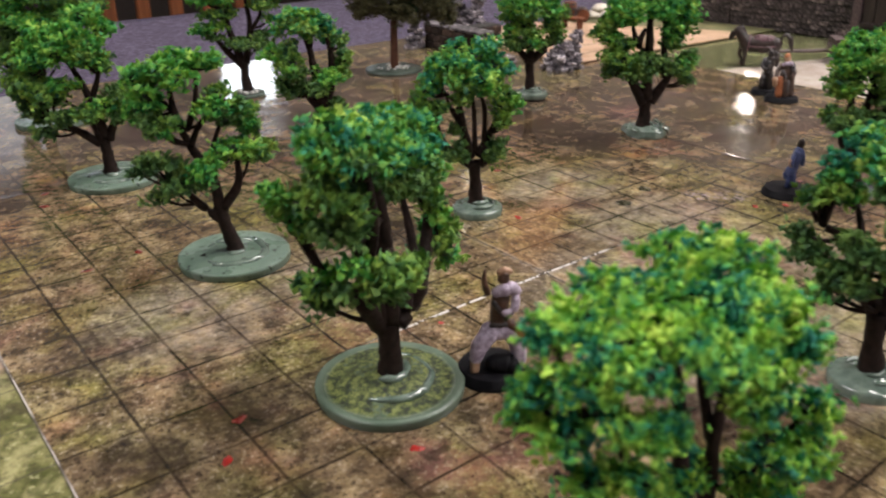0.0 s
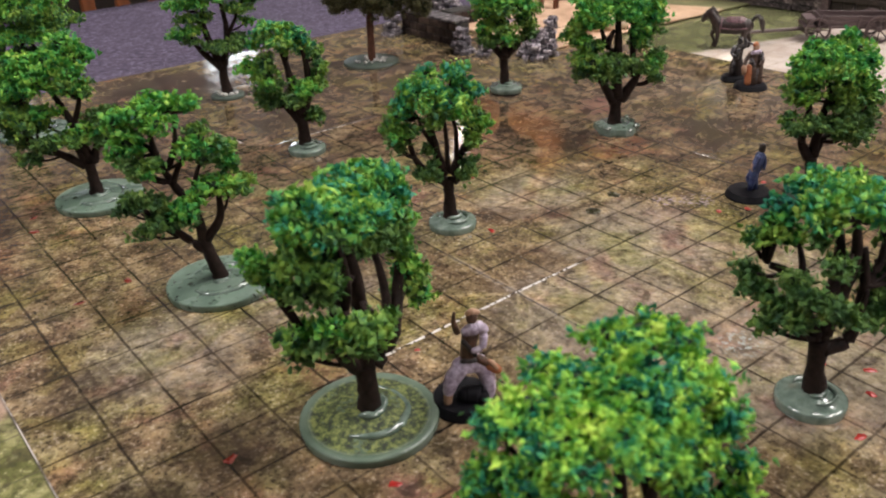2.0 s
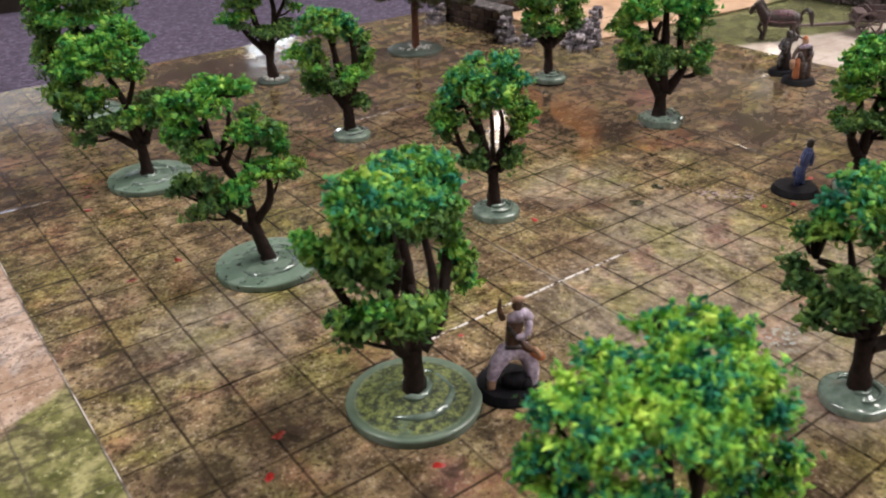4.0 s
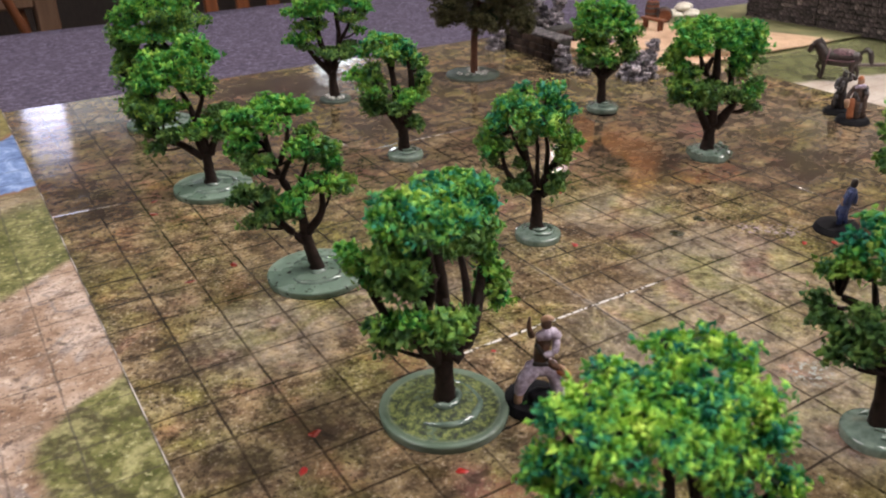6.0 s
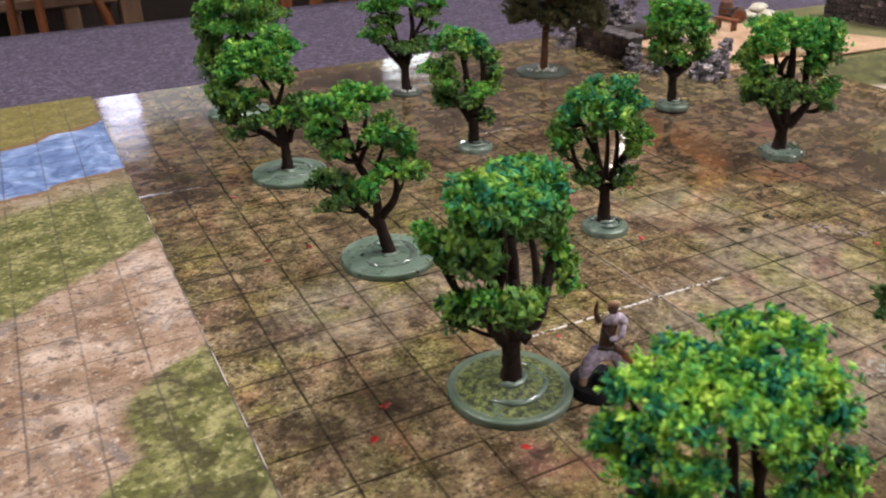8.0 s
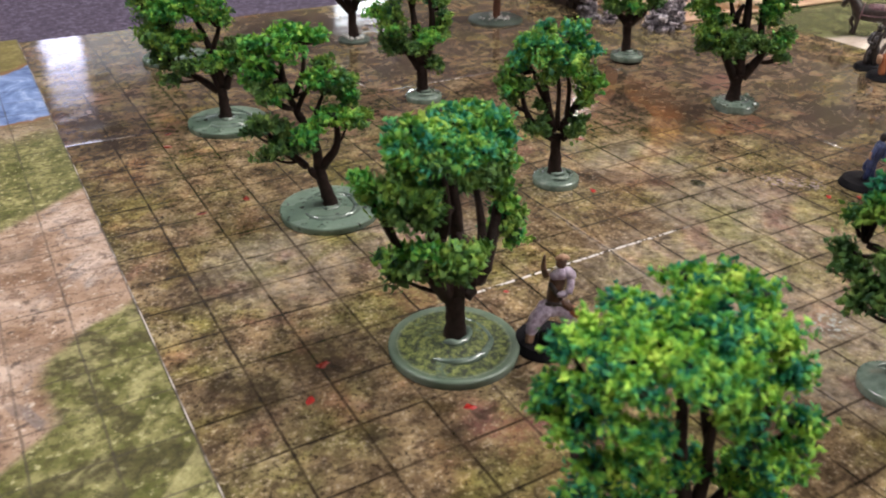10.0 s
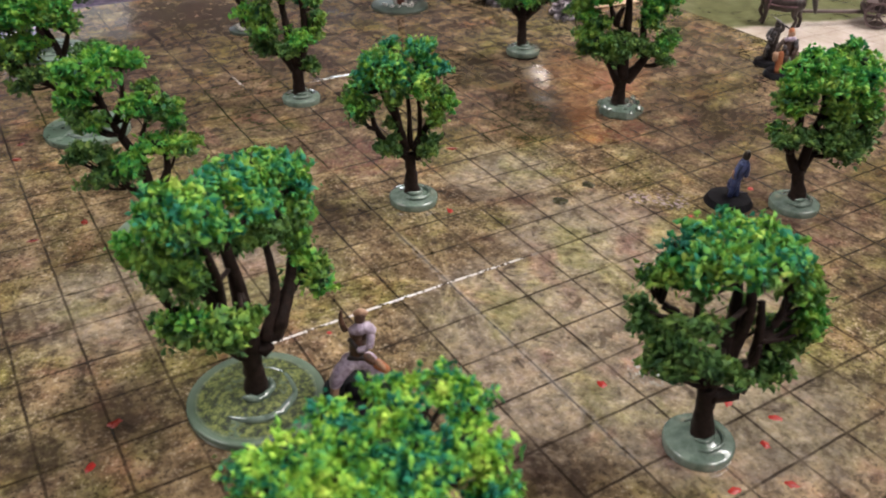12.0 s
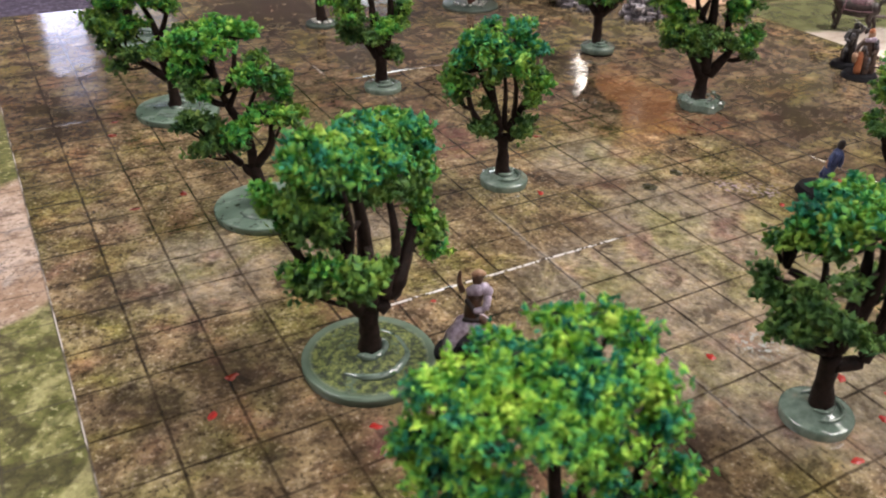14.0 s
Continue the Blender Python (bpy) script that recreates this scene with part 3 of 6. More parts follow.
def flake_cloud(rng, centre, rx, ry, rz, grain, density, core=0.42):
    """A clump of torn foam: small tufted lobes with gaps between them round a near-black core that paints the shade
    inside. Gives vertices, faces and how many faces are flakes.
    """
    def ways(k):
        d = rng.normal(size=(k, 3))
        return d / np.linalg.norm(d, axis=1)[:, None]
    size = np.array([rx, ry, rz])
    lobe = min(max(0.42 * min(rx, rz), 1.9 * grain), 3.6 * grain)
    area = 4 * math.pi * (((rx * ry) ** 1.6 + (rx * rz) ** 1.6 + (ry * rz) ** 1.6) / 3) ** (1 / 1.6)
    lobes = max(6, int(density * 0.62 * area / (1.7 * lobe) ** 2))
    # lobes spread evenly over the clump, each with its own reach
    golden = math.pi * (3 - math.sqrt(5))
    k = np.arange(lobes) + 0.5
    zz = 1 - 2 * k / lobes
    ang = golden * k + rng.uniform(0, 6.28)
    d = np.stack([np.cos(ang) * np.sqrt(1 - zz * zz), np.sin(ang) * np.sqrt(1 - zz * zz), zz], 1) + rng.normal(size=(lobes, 3)) * 0.22
    d /= np.linalg.norm(d, axis=1)[:, None]
    reach = rng.uniform(0.66, 1.0, lobes) + (rng.rand(lobes) < 0.25) * rng.uniform(0.08, 0.38, lobes)
    at = d * reach[:, None] * np.maximum(size - lobe * 0.75, size * 0.45)
    parts = []
    for c in at:
        q = lobe * rng.uniform(0.7, 1.25)
        m = max(9, int(4.6 * (q / grain) ** 2))
        e = ways(m)
        e[:, 2] = np.where(rng.rand(m) < 0.45, np.abs(e[:, 2]), e[:, 2])
        parts.append(c + e * (q * (rng.uniform(0.3, 1.25, m) + (rng.rand(m) < 0.12) * rng.uniform(0.1, 0.6, m)))[:, None] * np.array([1.1, 1.1, 0.8]))
    p = np.concatenate(parts) + centre
    n = len(p)
    s = grain * rng.uniform(0.55, 1.05, n)
    q = rng.normal(size=(n, 4))
    q /= np.linalg.norm(q, axis=1)[:, None]
    w, x, y, z = q.T
    R = np.stack([1 - 2 * (y * y + z * z), 2 * (x * y - z * w), 2 * (x * z + y * w),
                  2 * (x * y + z * w), 1 - 2 * (x * x + z * z), 2 * (y * z - x * w),
                  2 * (x * z - y * w), 2 * (y * z + x * w), 1 - 2 * (x * x + y * y)], 1).reshape(n, 3, 3)
    local = FLAKE_V[None] * rng.uniform(0.4, 1.35, (n, 6, 1))
    v = np.einsum("nij,nkj->nki", R, local) * s[:, None, None] + p[:, None, :]
    f = FLAKE_F[None] + (np.arange(n) * 6)[:, None, None]
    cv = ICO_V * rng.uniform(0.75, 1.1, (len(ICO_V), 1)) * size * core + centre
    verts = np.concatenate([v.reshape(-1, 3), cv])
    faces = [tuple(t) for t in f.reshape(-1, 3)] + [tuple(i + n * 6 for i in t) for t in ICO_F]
    return verts, faces, n * 8


def disc_base(parent, r, style, seed):
    """The round foot of a model tree, with a ring of glue round the stem."""
    if style == "flock":
        b = part("base", lathe_bm([(0, 0), (r * 0.985, 0), (r, 0.0004), (r, 0.0028), (r * 0.994, 0.0034), (r * 0.975, 0.0037), (r * 0.93, 0.0037), (r * 0.90, 0.0033), (r * 0.62, 0.0040), (r * 0.5, 0.0056), (r * 0.3, 0.0066), (0, 0.008)], 48), FLOCK, parent, "grey-green base patched with moss flock", True)
        rings = [(0.55, 0.0054, 0.0016), (0.23, 0.0080, 0.0019)]
    elif style == "wide":
        b = part("base", lathe_bm([(0, 0), (r * 0.985, 0), (r, 0.0004), (r, 0.0032), (r * 0.994, 0.0038), (r * 0.975, 0.0040), (r * 0.95, 0.0039), (r * 0.6, 0.0040), (r * 0.5, 0.0046), (0, 0.0062)], 48), BASE_GREEN, parent, "grey-green painted disc", True)
        rings = [(0.56, 0.0048, 0.0024), (0.2, 0.0058, 0.0020)]
    elif style == "rough":
        b = part("base", lathe_bm([(0, 0), (r * 0.95, 0), (r, 0.002), (r * 0.96, 0.0055), (r * 0.8, 0.0066), (r * 0.6, 0.0074), (0, 0.0066)], 17, 0.10, seed), GLUE, parent, "chipped glossy green base")
        rings = [(0.42, 0.0072, 0.0016)]
        rnd = np.random.RandomState(seed)
        for k in range(16):
            a, q = 0.393 * k + rnd.uniform(-0.15, 0.15), r * rnd.uniform(0.72, 0.98)
            s = rnd.uniform(0.0013, 0.0026)
            v = ICO_V * rnd.uniform(0.65, 1.25, (len(ICO_V), 1)) * s * np.array([1.2, 0.8, 0.9])
            attach("glue_chunk", mesh("glue_chunk", v, ICO_F, [GLUE], smooth=False), b, pose(q * math.cos(a), q * math.sin(a), rnd.uniform(0.0035, 0.0070), 0, 0, math.degrees(a) + 90), "glassy chip of dried glue")
    elif style == "pebble":
        b = part("base", lathe_bm([(0, 0), (r * 0.98, 0), (r, 0.001), (r * 0.985, 0.0026), (r * 0.95, 0.0031), (0, 0.0035)], 40), BASE_DARK, parent, "dark grey-green base with pebbles", True)
        rings = []
        rnd = np.random.RandomState(seed)
        for _ in range(int(14 + 500 * r)):
            a, q = rnd.uniform(0, 6.3), r * 0.62 * math.sqrt(rnd.uniform(0.08, 1))
            s = rnd.uniform(0.0013, 0.0027)
            v = ICO_V * rnd.uniform(0.75, 1.15, (len(ICO_V), 1)) * s * np.array([1, 0.8, 0.65])
            attach("pebble", mesh("pebble", v, ICO_F, [PEBBLE]), b, pose(q * math.cos(a), q * math.sin(a), 0.0042, 0, 0, rnd.uniform(0, 360)))
    else:
        b = part("base", lathe_bm([(0, 0), (r * 0.98, 0), (r, 0.0006), (r * 0.99, 0.0036), (r * 0.96, 0.0041), (r * 0.9, 0.0042), (r * 0.66, 0.0044), (r * 0.5, 0.0058), (0, 0.0072)], 40), GLUE, parent, "glossy grey-green base", True)
        rings = [(0.62, 0.0060, 0.0010), (0.34, 0.0074, 0.0014)]
    for k, (q, z, t) in enumerate(rings):
        rnd = random.Random(seed * 7 + k)
        pts, rad = [], []
        a0, span = rnd.uniform(-2.6, -1.9), rnd.uniform(3.6, 5.2)
        for i in range(10):
            a = a0 + span * i / 9
            w = r * q * (1 + rnd.uniform(-0.05, 0.05))
            pts.append((w * math.cos(a), w * math.sin(a), z - t * 0.45))
            rad.append(t * (rnd.uniform(0.55, 1.1) if 0 < i < 9 else 0.3))
        v, f = tube(pts, rad, 8)
        attach("glue_ring", mesh("glue_ring", v, f, [GLUE]), b, label="shiny dried glue bead")
    return b


TURN = -28.2         # degrees; local x of the trees lies across the camera's line


def model_tree(x, y, r, style, trunk, limbs, top, mid, low, label, seed, bark=None, leaves=None, grain=0.0017, density=1.0, swell=1.12, lift=0.0, teal=False, fill=1, stout=1.0):
    rng = np.random.RandomState(seed)
    bark = bark or BARK
    t = thing("model_tree", pose(x, y, 0, 0, 0, TURN), label, "model tree", "model trees on the mat")
    if lift:
        part("stand", lathe_bm([(0, 0), (r * 0.92, 0), (r * 0.95, 0.0006), (r * 0.9, lift - 0.0004), (r * 0.86, lift), (0, lift)], 36), BLACK_BASE, t, "black plastic stand", True)
    b = disc_base(t, r, style, seed)
    b.location.z = lift
    # the stem, spread out at its foot
    pts = [(p[0], p[1], p[2]) for p in trunk]
    rad = [p[3] for p in trunk]
    foot = (pts[0][0], pts[0][1], 0.004 + lift)
    if pts[0][2] > foot[2] + 0.0005:
        pts, rad = [foot] + pts, [rad[0] * 1.12] + rad
    else:
        pts[0] = foot
    rad[0] *= 1.15
    v, f = tube(pts, rad, 10, 0.12, seed)
    attach("trunk", mesh("trunk", v, f, [bark]), t)
    joints = [Vector(p) for l in limbs for p in l[1:]] + [Vector(pts[-1])]
    for k, l in enumerate(limbs):
        r0 = stout * rad[-1] * (0.74 if l[0][2] < pts[-1][2] + 0.003 else 0.46)
        rr = [r0 * (1 - 0.62 * i / (len(l) - 1)) for i in range(len(l))]
        lp = [(p[0], p[1] + (0.0 if i == 0 else rng.uniform(-0.002, 0.002)), p[2]) for i, p in enumerate(l)]
        v, f = tube(lp, rr, 7, 0.1, seed + k)
        attach("branch", mesh("branch", v, f, [bark]), t)
    # smaller tufts that fill the crown between its main clumps
    every = [(np.array(c[:3]), c[3], c[4], i) for i, g_ in enumerate((top, mid, low)) for c in g_]
    extra = []
    for c, rx, rz, i in every:
        near = sorted(every, key=lambda o: np.linalg.norm(o[0] - c) + (o[0] is c))[:3]
        for o in near[:fill]:
            if o[0] is c:
                continue
            w = rng.uniform(0.35, 0.65)
            p = c * w + o[0] * (1 - w) + np.array([0, rng.uniform(-1, 1) * 0.9 * rx, -0.15 * rz])
            extra.append((max(i, 1), (*p, 0.62 * (rx * w + o[1] * (1 - w)), 0.7 * (rz * w + o[2] * (1 - w)))))
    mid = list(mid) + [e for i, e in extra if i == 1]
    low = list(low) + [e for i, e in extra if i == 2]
    # darker leaf material tier by tier: part paint, part shade put into the colour
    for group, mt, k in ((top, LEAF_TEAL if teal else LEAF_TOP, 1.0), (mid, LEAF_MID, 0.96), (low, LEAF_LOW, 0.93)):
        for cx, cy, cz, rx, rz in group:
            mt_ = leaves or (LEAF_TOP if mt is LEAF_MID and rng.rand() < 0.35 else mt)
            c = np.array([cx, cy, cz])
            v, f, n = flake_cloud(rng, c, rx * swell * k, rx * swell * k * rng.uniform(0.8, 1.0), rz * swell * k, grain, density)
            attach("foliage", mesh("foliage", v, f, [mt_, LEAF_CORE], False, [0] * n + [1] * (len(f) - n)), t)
            # a twig that carries the clump
            q = min(joints, key=lambda j: (j - Vector(c)).length + (0.02 if j.z > cz else 0))
            if (q - Vector(c)).length > rx * 0.6:
                midp = (q + Vector(c)) / 2 + Vector((0, 0, -0.002))
                v, f = tube([q, midp, Vector(c)], [rad[-1] * 0.3, rad[-1] * 0.24, rad[-1] * 0.15], 6)
                attach("twig", mesh("twig", v, f, [bark]), t)
    return t


# ---- the room ----
def slab(name, x0, x1, y0, y1, z0, z1, material, label, category):
    return tagged(part(name, box_bm(x0, x1, y0, y1, z0, z1), material), label, category, kind="structure")


RX0, RX1, RY0, RY1 = -4.0, 6.6, -4.0, 4.4
slab("floor", RX0 - 0.2, RX1 + 0.2, RY0 - 0.2, RY1 + 0.2, FLOOR - 0.1, FLOOR, ROOM_FLOOR, "dark floor of the room under the table", "floor")
slab("ceiling", RX0 - 0.2, RX1 + 0.2, RY0 - 0.2, RY1 + 0.2, CEIL, CEIL + 0.1, CEILING, "off-white ceiling of the room", "ceiling")
slab("wall_west", RX0 - 0.2, RX0, RY0, RY1, FLOOR, CEIL, ROOM_WALL, "plain painted room wall", "wall")
slab("wall_east", RX1, RX1 + 0.2, RY0, RY1, FLOOR, CEIL, ROOM_WALL, "plain painted room wall", "wall")
slab("wall_south", RX0 - 0.2, RX1 + 0.2, RY0 - 0.2, RY0, FLOOR, CEIL, ROOM_WALL, "plain painted room wall", "wall")

# the far wall with two daylit windows
WINDOWS = [(0.035, 0.77, 0.25, 1.40), (1.70, 2.12, 0.25, 1.11)]


def wall_with_windows():
    bm = bmesh.new()
    xs = [RX0 - 0.2] + [v for w in WINDOWS for v in w[:2]] + [RX1 + 0.2]
    pieces = [(xs[i], xs[i + 1], FLOOR, CEIL) for i in range(0, len(xs), 2)]
    for x0, x1, z0, z1 in WINDOWS:
        pieces += [(x0, x1, FLOOR, z0), (x0, x1, z1, CEIL)]
    for x0, x1, z0, z1 in pieces:
        q = box_bm(x0, x1, RY1, RY1 + 0.2, z0, z1)
        me = bpy.data.meshes.new("tmp")
        q.to_mesh(me)
        q.free()
        bm.from_mesh(me)
        bpy.data.meshes.remove(me)
    return bm


tagged(part("wall_north", wall_with_windows(), ROOM_WALL), "painted room wall with two windows", "wall", kind="structure")
slab("wainscot", RX0, RX1, RY1 - 0.02, RY1 - 0.001, FLOOR, -0.12, GATE_WOOD, "dark timber panelling along the foot of the wall", "panelling")
for k, (x0, x1, z0, z1) in enumerate(WINDOWS):
    w = thing("window_%d" % (k + 1), pose((x0 + x1) / 2, RY1 + 0.1, z0), "white-framed window full of daylight", "window", kind="structure")
    hw, h = (x1 - x0) / 2, z1 - z0
    for a in ((-hw, -hw + 0.04, 0, h), (hw - 0.04, hw, 0, h), (-hw + 0.04, hw - 0.04, 0, 0.04), (-hw + 0.04, hw - 0.04, h - 0.04, h)):
        part("window_frame", box_bm(a[0], a[1], -0.03, 0.03, a[2], a[3], 0.004), WHITE_PAINT, w)
    if k == 0:
        part("window_bar", box_bm(-0.1325, -0.1075, -0.028, 0.028, 0.04, h - 0.04, 0.003), WHITE_PAINT, w)
        part("pane", box_bm(-hw + 0.04, -0.1325, -0.005, 0.005, 0.04, h - 0.24), DAYLIGHT, w, "bright daylit glass")
        part("blind", box_bm(-hw + 0.04, -0.1325, -0.005, 0.005, h - 0.239, h - 0.106), BLIND, w, "half-drawn thin blind with daylight behind")
        part("fanlight", box_bm(-hw + 0.04, -0.1325, -0.005, 0.005, h - 0.085, h - 0.04), DAYLIGHT, w, "bright daylit glass")
        part("transom", box_bm(-hw + 0.04, -0.1325, -0.028, 0.028, h - 0.105, h - 0.086, 0.003), WHITE_PAINT, w)
        part("pane", box_bm(-0.1075, hw - 0.04, -0.005, 0.005, 0.04, h - 0.16), CURTAIN, w, "pane dimmed by a net curtain")
        part("pelmet", box_bm(-0.1075, hw - 0.04, -0.02, 0.02, h - 0.159, h - 0.04, 0.003), ROOM_WALL, w, "dull painted panel over the curtain")
    else:
        part("pane", box_bm(-hw + 0.04, hw - 0.04, -0.005, 0.005, 0.04, h - 0.04), BRIGHT_SKY, w, "bright daylit glass")

for lx, ly, watts, sx, sy in LAMPS:
    c = thing("ceiling_light", pose(lx, ly, CEIL), "rectangular white ceiling light, lit", "ceiling light", "ceiling lights")
    bm = box_bm(-sx / 2 - 0.02, sx / 2 + 0.02, -sy / 2 - 0.02, sy / 2 + 0.02, -0.06, 0.0, 0.006)
    part("frame", bm, WHITE_PAINT, c)
    part("diffuser", box_bm(-sx / 2 + 0.01, sx / 2 - 0.01, -sy / 2 + 0.01, sy / 2 - 0.01, -0.066, -0.061, 0.001), TUBE, c, "glowing diffuser")

for px, py, drop, shaded, k in ((2.66, 2.75, 0.29, True, 1.0), (5.75, 3.45, 0.36, False, 1.4), (2.68, 3.24, 0.41, False, 0.62)):
    c = thing("pendant_lamp", pose(px, py, CEIL), "hanging lamp with an orange shade, lit" if shaded else "small bare warm bulb hanging from the ceiling, lit", "lamp", "hanging lamps")
    part("cord", lathe_bm([(0, 0), (0.004, 0), (0.004, -drop), (0, -drop)], 12), BLACK_BASE, c, "", True)
    if shaded:
        part("shade", lathe_bm([(0.03, -drop), (0.10, -drop - 0.005), (0.25, -drop - 0.30), (0.246, -drop - 0.302), (0.096, -drop - 0.01), (0.03, -drop)], 36), SHADE, c, "glowing orange lampshade", True)
        drop += 0.13
        part("lamp_holder", lathe_bm([(0, -0.29), (0.012, -0.29), (0.018, -drop), (0, -drop)], 12), BLACK_BASE, c, "", True)
    part("bulb", lathe_bm([(0, -drop), (0.02 * k, -drop), (0.042 * k, -drop - 0.05 * k), (0.036 * k, -drop - 0.08 * k), (0, -drop - 0.1 * k)], 20), DIM_BULB if shaded else BULB, c, "glowing bulb", True)


# the table
table = thing("table", pose(0.2, 0.2, 0), "large table under a speckled purple-grey cloth", "table")
part("tabletop", box_bm(-1.5, 1.5, -0.66, 0.65, -0.045, -0.0045, 0.004), TABLE_WOOD, table)
for sx in (-1.38, 1.38):
    for sy in (-0.55, 0.55):
        part("leg", box_bm(sx - 0.04, sx + 0.04, sy - 0.04, sy + 0.04, FLOOR, -0.045, 0.006), TABLE_WOOD, table)


def cloth():
    bm = bmesh.new()
    nx, ny = 60, 36
    grid = [[bm.verts.new((-1.305 + 3.01 * i / nx, -0.465 + 1.32 * j / ny, -0.002 + 0.0006 * noise.noise((i * 0.35, j * 0.35, 3)))) for i in range(nx + 1)] for j in range(ny + 1)]
    for j in range(ny):
        for i in range(nx):
            bm.faces.new((grid[j][i], grid[j][i + 1], grid[j + 1][i + 1], grid[j + 1][i]))
    edge = [e for e in bm.edges if e.is_boundary]
    out = bmesh.ops.extrude_edge_only(bm, edges=edge)
    for v in out["geom"]:
        if isinstance(v, bmesh.types.BMVert):
            v.co.z = -0.03
    return bm


tagged(part("tablecloth", cloth(), FELT, smooth=True), "speckled purple-grey cloth spread over the table", "tablecloth")


# ---- the printed mats ----
def sheet(name, x0, x1, y_lo, far, material, label, folds_x=(), folds_y=(), curl=None, z=0.0, thick=0.0011, ridge=0.0, swell=None):
    """A thin printed sheet: far(x) gives its far edge; folds stand up as low ridges; curl lifts a corner; swell is a place where a fold does not lie flat."""
    def stations(a, b, folds, n):
        s = set(np.round(np.linspace(a, b, n), 5))
        for f in folds:
            s |= {round(f + d, 5) for d in (-0.004, -0.0014, -0.0006, 0.0, 0.0006, 0.0014, 0.004)}
        return sorted(v for v in s if a <= v <= b)
    xs = stations(x0, x1, folds_x, 44)
    ys = stations(y_lo, 0.508, folds_y, 54)
    bm = bmesh.new()
    rows = []
    for yv in ys:
        row = []
        for xv in xs:
            k = max(0.0, (yv - 0.40) / 0.108)
            yy = yv + k * (far(xv) - 0.508)
            h = z + 0.0003 * noise.noise((xv * 14, yv * 14, 5.0))
            for f in folds_x:
                w = ridge * math.exp(-((yv + 0.02) / 0.11) ** 2)
                h += 0.00022 * w * math.exp(-((xv - f) / 0.0011) ** 2) + 0.00015 * math.exp(-((xv - f) / 0.012) ** 2)
            for f in folds_y:
                w = ridge * max(math.exp(-((xv + 0.02 - 0.33 * f) / (0.085 if f < 0.1 else 0.035)) ** 2), 0.2 * (f > 0.1) * math.exp(-((xv + 0.19) / 0.03) ** 2))
                h += 0.0006 * w * math.exp(-((yv - f) / 0.0011) ** 2) + 0.00015 * math.exp(-((yv - f) / 0.012) ** 2)
            if swell:
                h += swell[2] * math.exp(-((xv - swell[0]) / 0.06) ** 2 - ((yv - swell[1]) / 0.06) ** 2)
            if curl:
                d = math.hypot(xv - curl[0], yv - curl[1])
                h += curl[2] * math.exp(-(d / curl[3]) ** 2)
            row.append(bm.verts.new((xv, yy, h)))
        rows.append(row)
    for a, b in zip(rows, rows[1:]):
        for i in range(len(xs) - 1):
            bm.faces.new((a[i], a[i + 1], b[i + 1], b[i]))
    edge = [e for e in bm.edges if e.is_boundary]
    for e in edge:
        e.smooth = False
    out = bmesh.ops.extrude_edge_only(bm, edges=edge)
    for v in out["geom"]:
        if isinstance(v, bmesh.types.BMVert):
            v.co.z -= thick
    return tagged(part(name, bm, material, smooth=True), label, "game mat", "printed game mats")


forest_mat = sheet("game_mat", -0.2032, 0.4060, -0.254, lambda x: 0.508, FOREST,
                   "glossy folded mat printed with a brown forest floor and square grid", (0.0, 0.2032), (0.0, 0.254), (-0.2032, 0.508, 0.0003, 0.05), 0.0005, ridge=1.0, swell=(0.190, 0.254, 0.0014))
sheet("game_mat", -0.81, -0.2030, -0.254, lambda x: 0.522, RIVER,
      "folded mat printed with a blue river, dirt path and grass", (-0.4064,), (0.0, 0.254), None)
sheet("game_mat", 0.4064, 1.01, -0.254, lambda x: 0.30, ROAD,
      "glossy mat printed with grass and a pale road", (), (0.0,), (0.430, 0.190, 0.0007, 0.035))


def spot(x, y, r, material, seed, stretch=1.5, z=0.0007):
    rnd = random.Random(seed)
    n = 12
    jag = [rnd.uniform(0.7, 1.2) for _ in range(n)]
    top = [(r * stretch ** 0.5 * jag[i] * math.cos(6.2832 * i / n), r / stretch ** 0.5 * jag[i] * math.sin(6.2832 * i / n)) for i in range(n)]
    verts = [(a, b, 0) for a, b in top] + [(a * 0.86, b * 0.86, 0.00025) for a, b in top] + [(0, 0, 0.0003)]
    faces = [(i, (i + 1) % n, n + (i + 1) % n, n + i) for i in range(n)] + [(n + i, n + (i + 1) % n, 2 * n) for i in range(n)]
    return attach("ink_spot", mesh("ink_spot", verts, faces, [material]), forest_mat, pose(x, y, z - 0.0003, 0, 0, rnd.uniform(0, 180)))


RED_SPOTS = [(-0.163, -0.031), (-0.115, -0.0615), (0.035, 0.056), (-0.062, -0.005), (0.141, -0.011), (0.016, -0.087),
             (0.060, -0.134), (0.046, -0.141), (0.051, -0.119), (0.039, -0.158), (0.020, -0.150), (0.193, -0.006), (0.213, -0.020), (0.155, -0.020)]
for k, (sx, sy) in enumerate(RED_SPOTS):
    spot(sx, sy, 0.0021, RED_INK, k)
for k, (sx, sy) in enumerate([(-0.151, -0.014), (-0.150, 0.227), (-0.156, 0.131), (-0.131, 0.137), (0.000, 0.064), (-0.145, 0.247), (0.075, 0.118)]):
    spot(sx, sy, 0.0026, DARK_RED_INK, 40 + k)
for k, (sx, sy) in enumerate([(0.092, 0.036), (0.117, 0.0425)]):
    spot(sx, sy, 0.0042, HOLE_INK, 80 + k, 1.2)


# ---- the courtyard board and what stands on it ----
board = tagged(part("terrain_board", box_bm(0.318, 0.72, 0.295, 0.492, 0.0012, 0.0032, 0.0006), COURT, m=pose(0.318, 0.295, 0, 0, 0, -4.0) @ pose(-0.318, -0.295, 0)), "cardboard terrain board printed with tan dirt and grass", "terrain board")


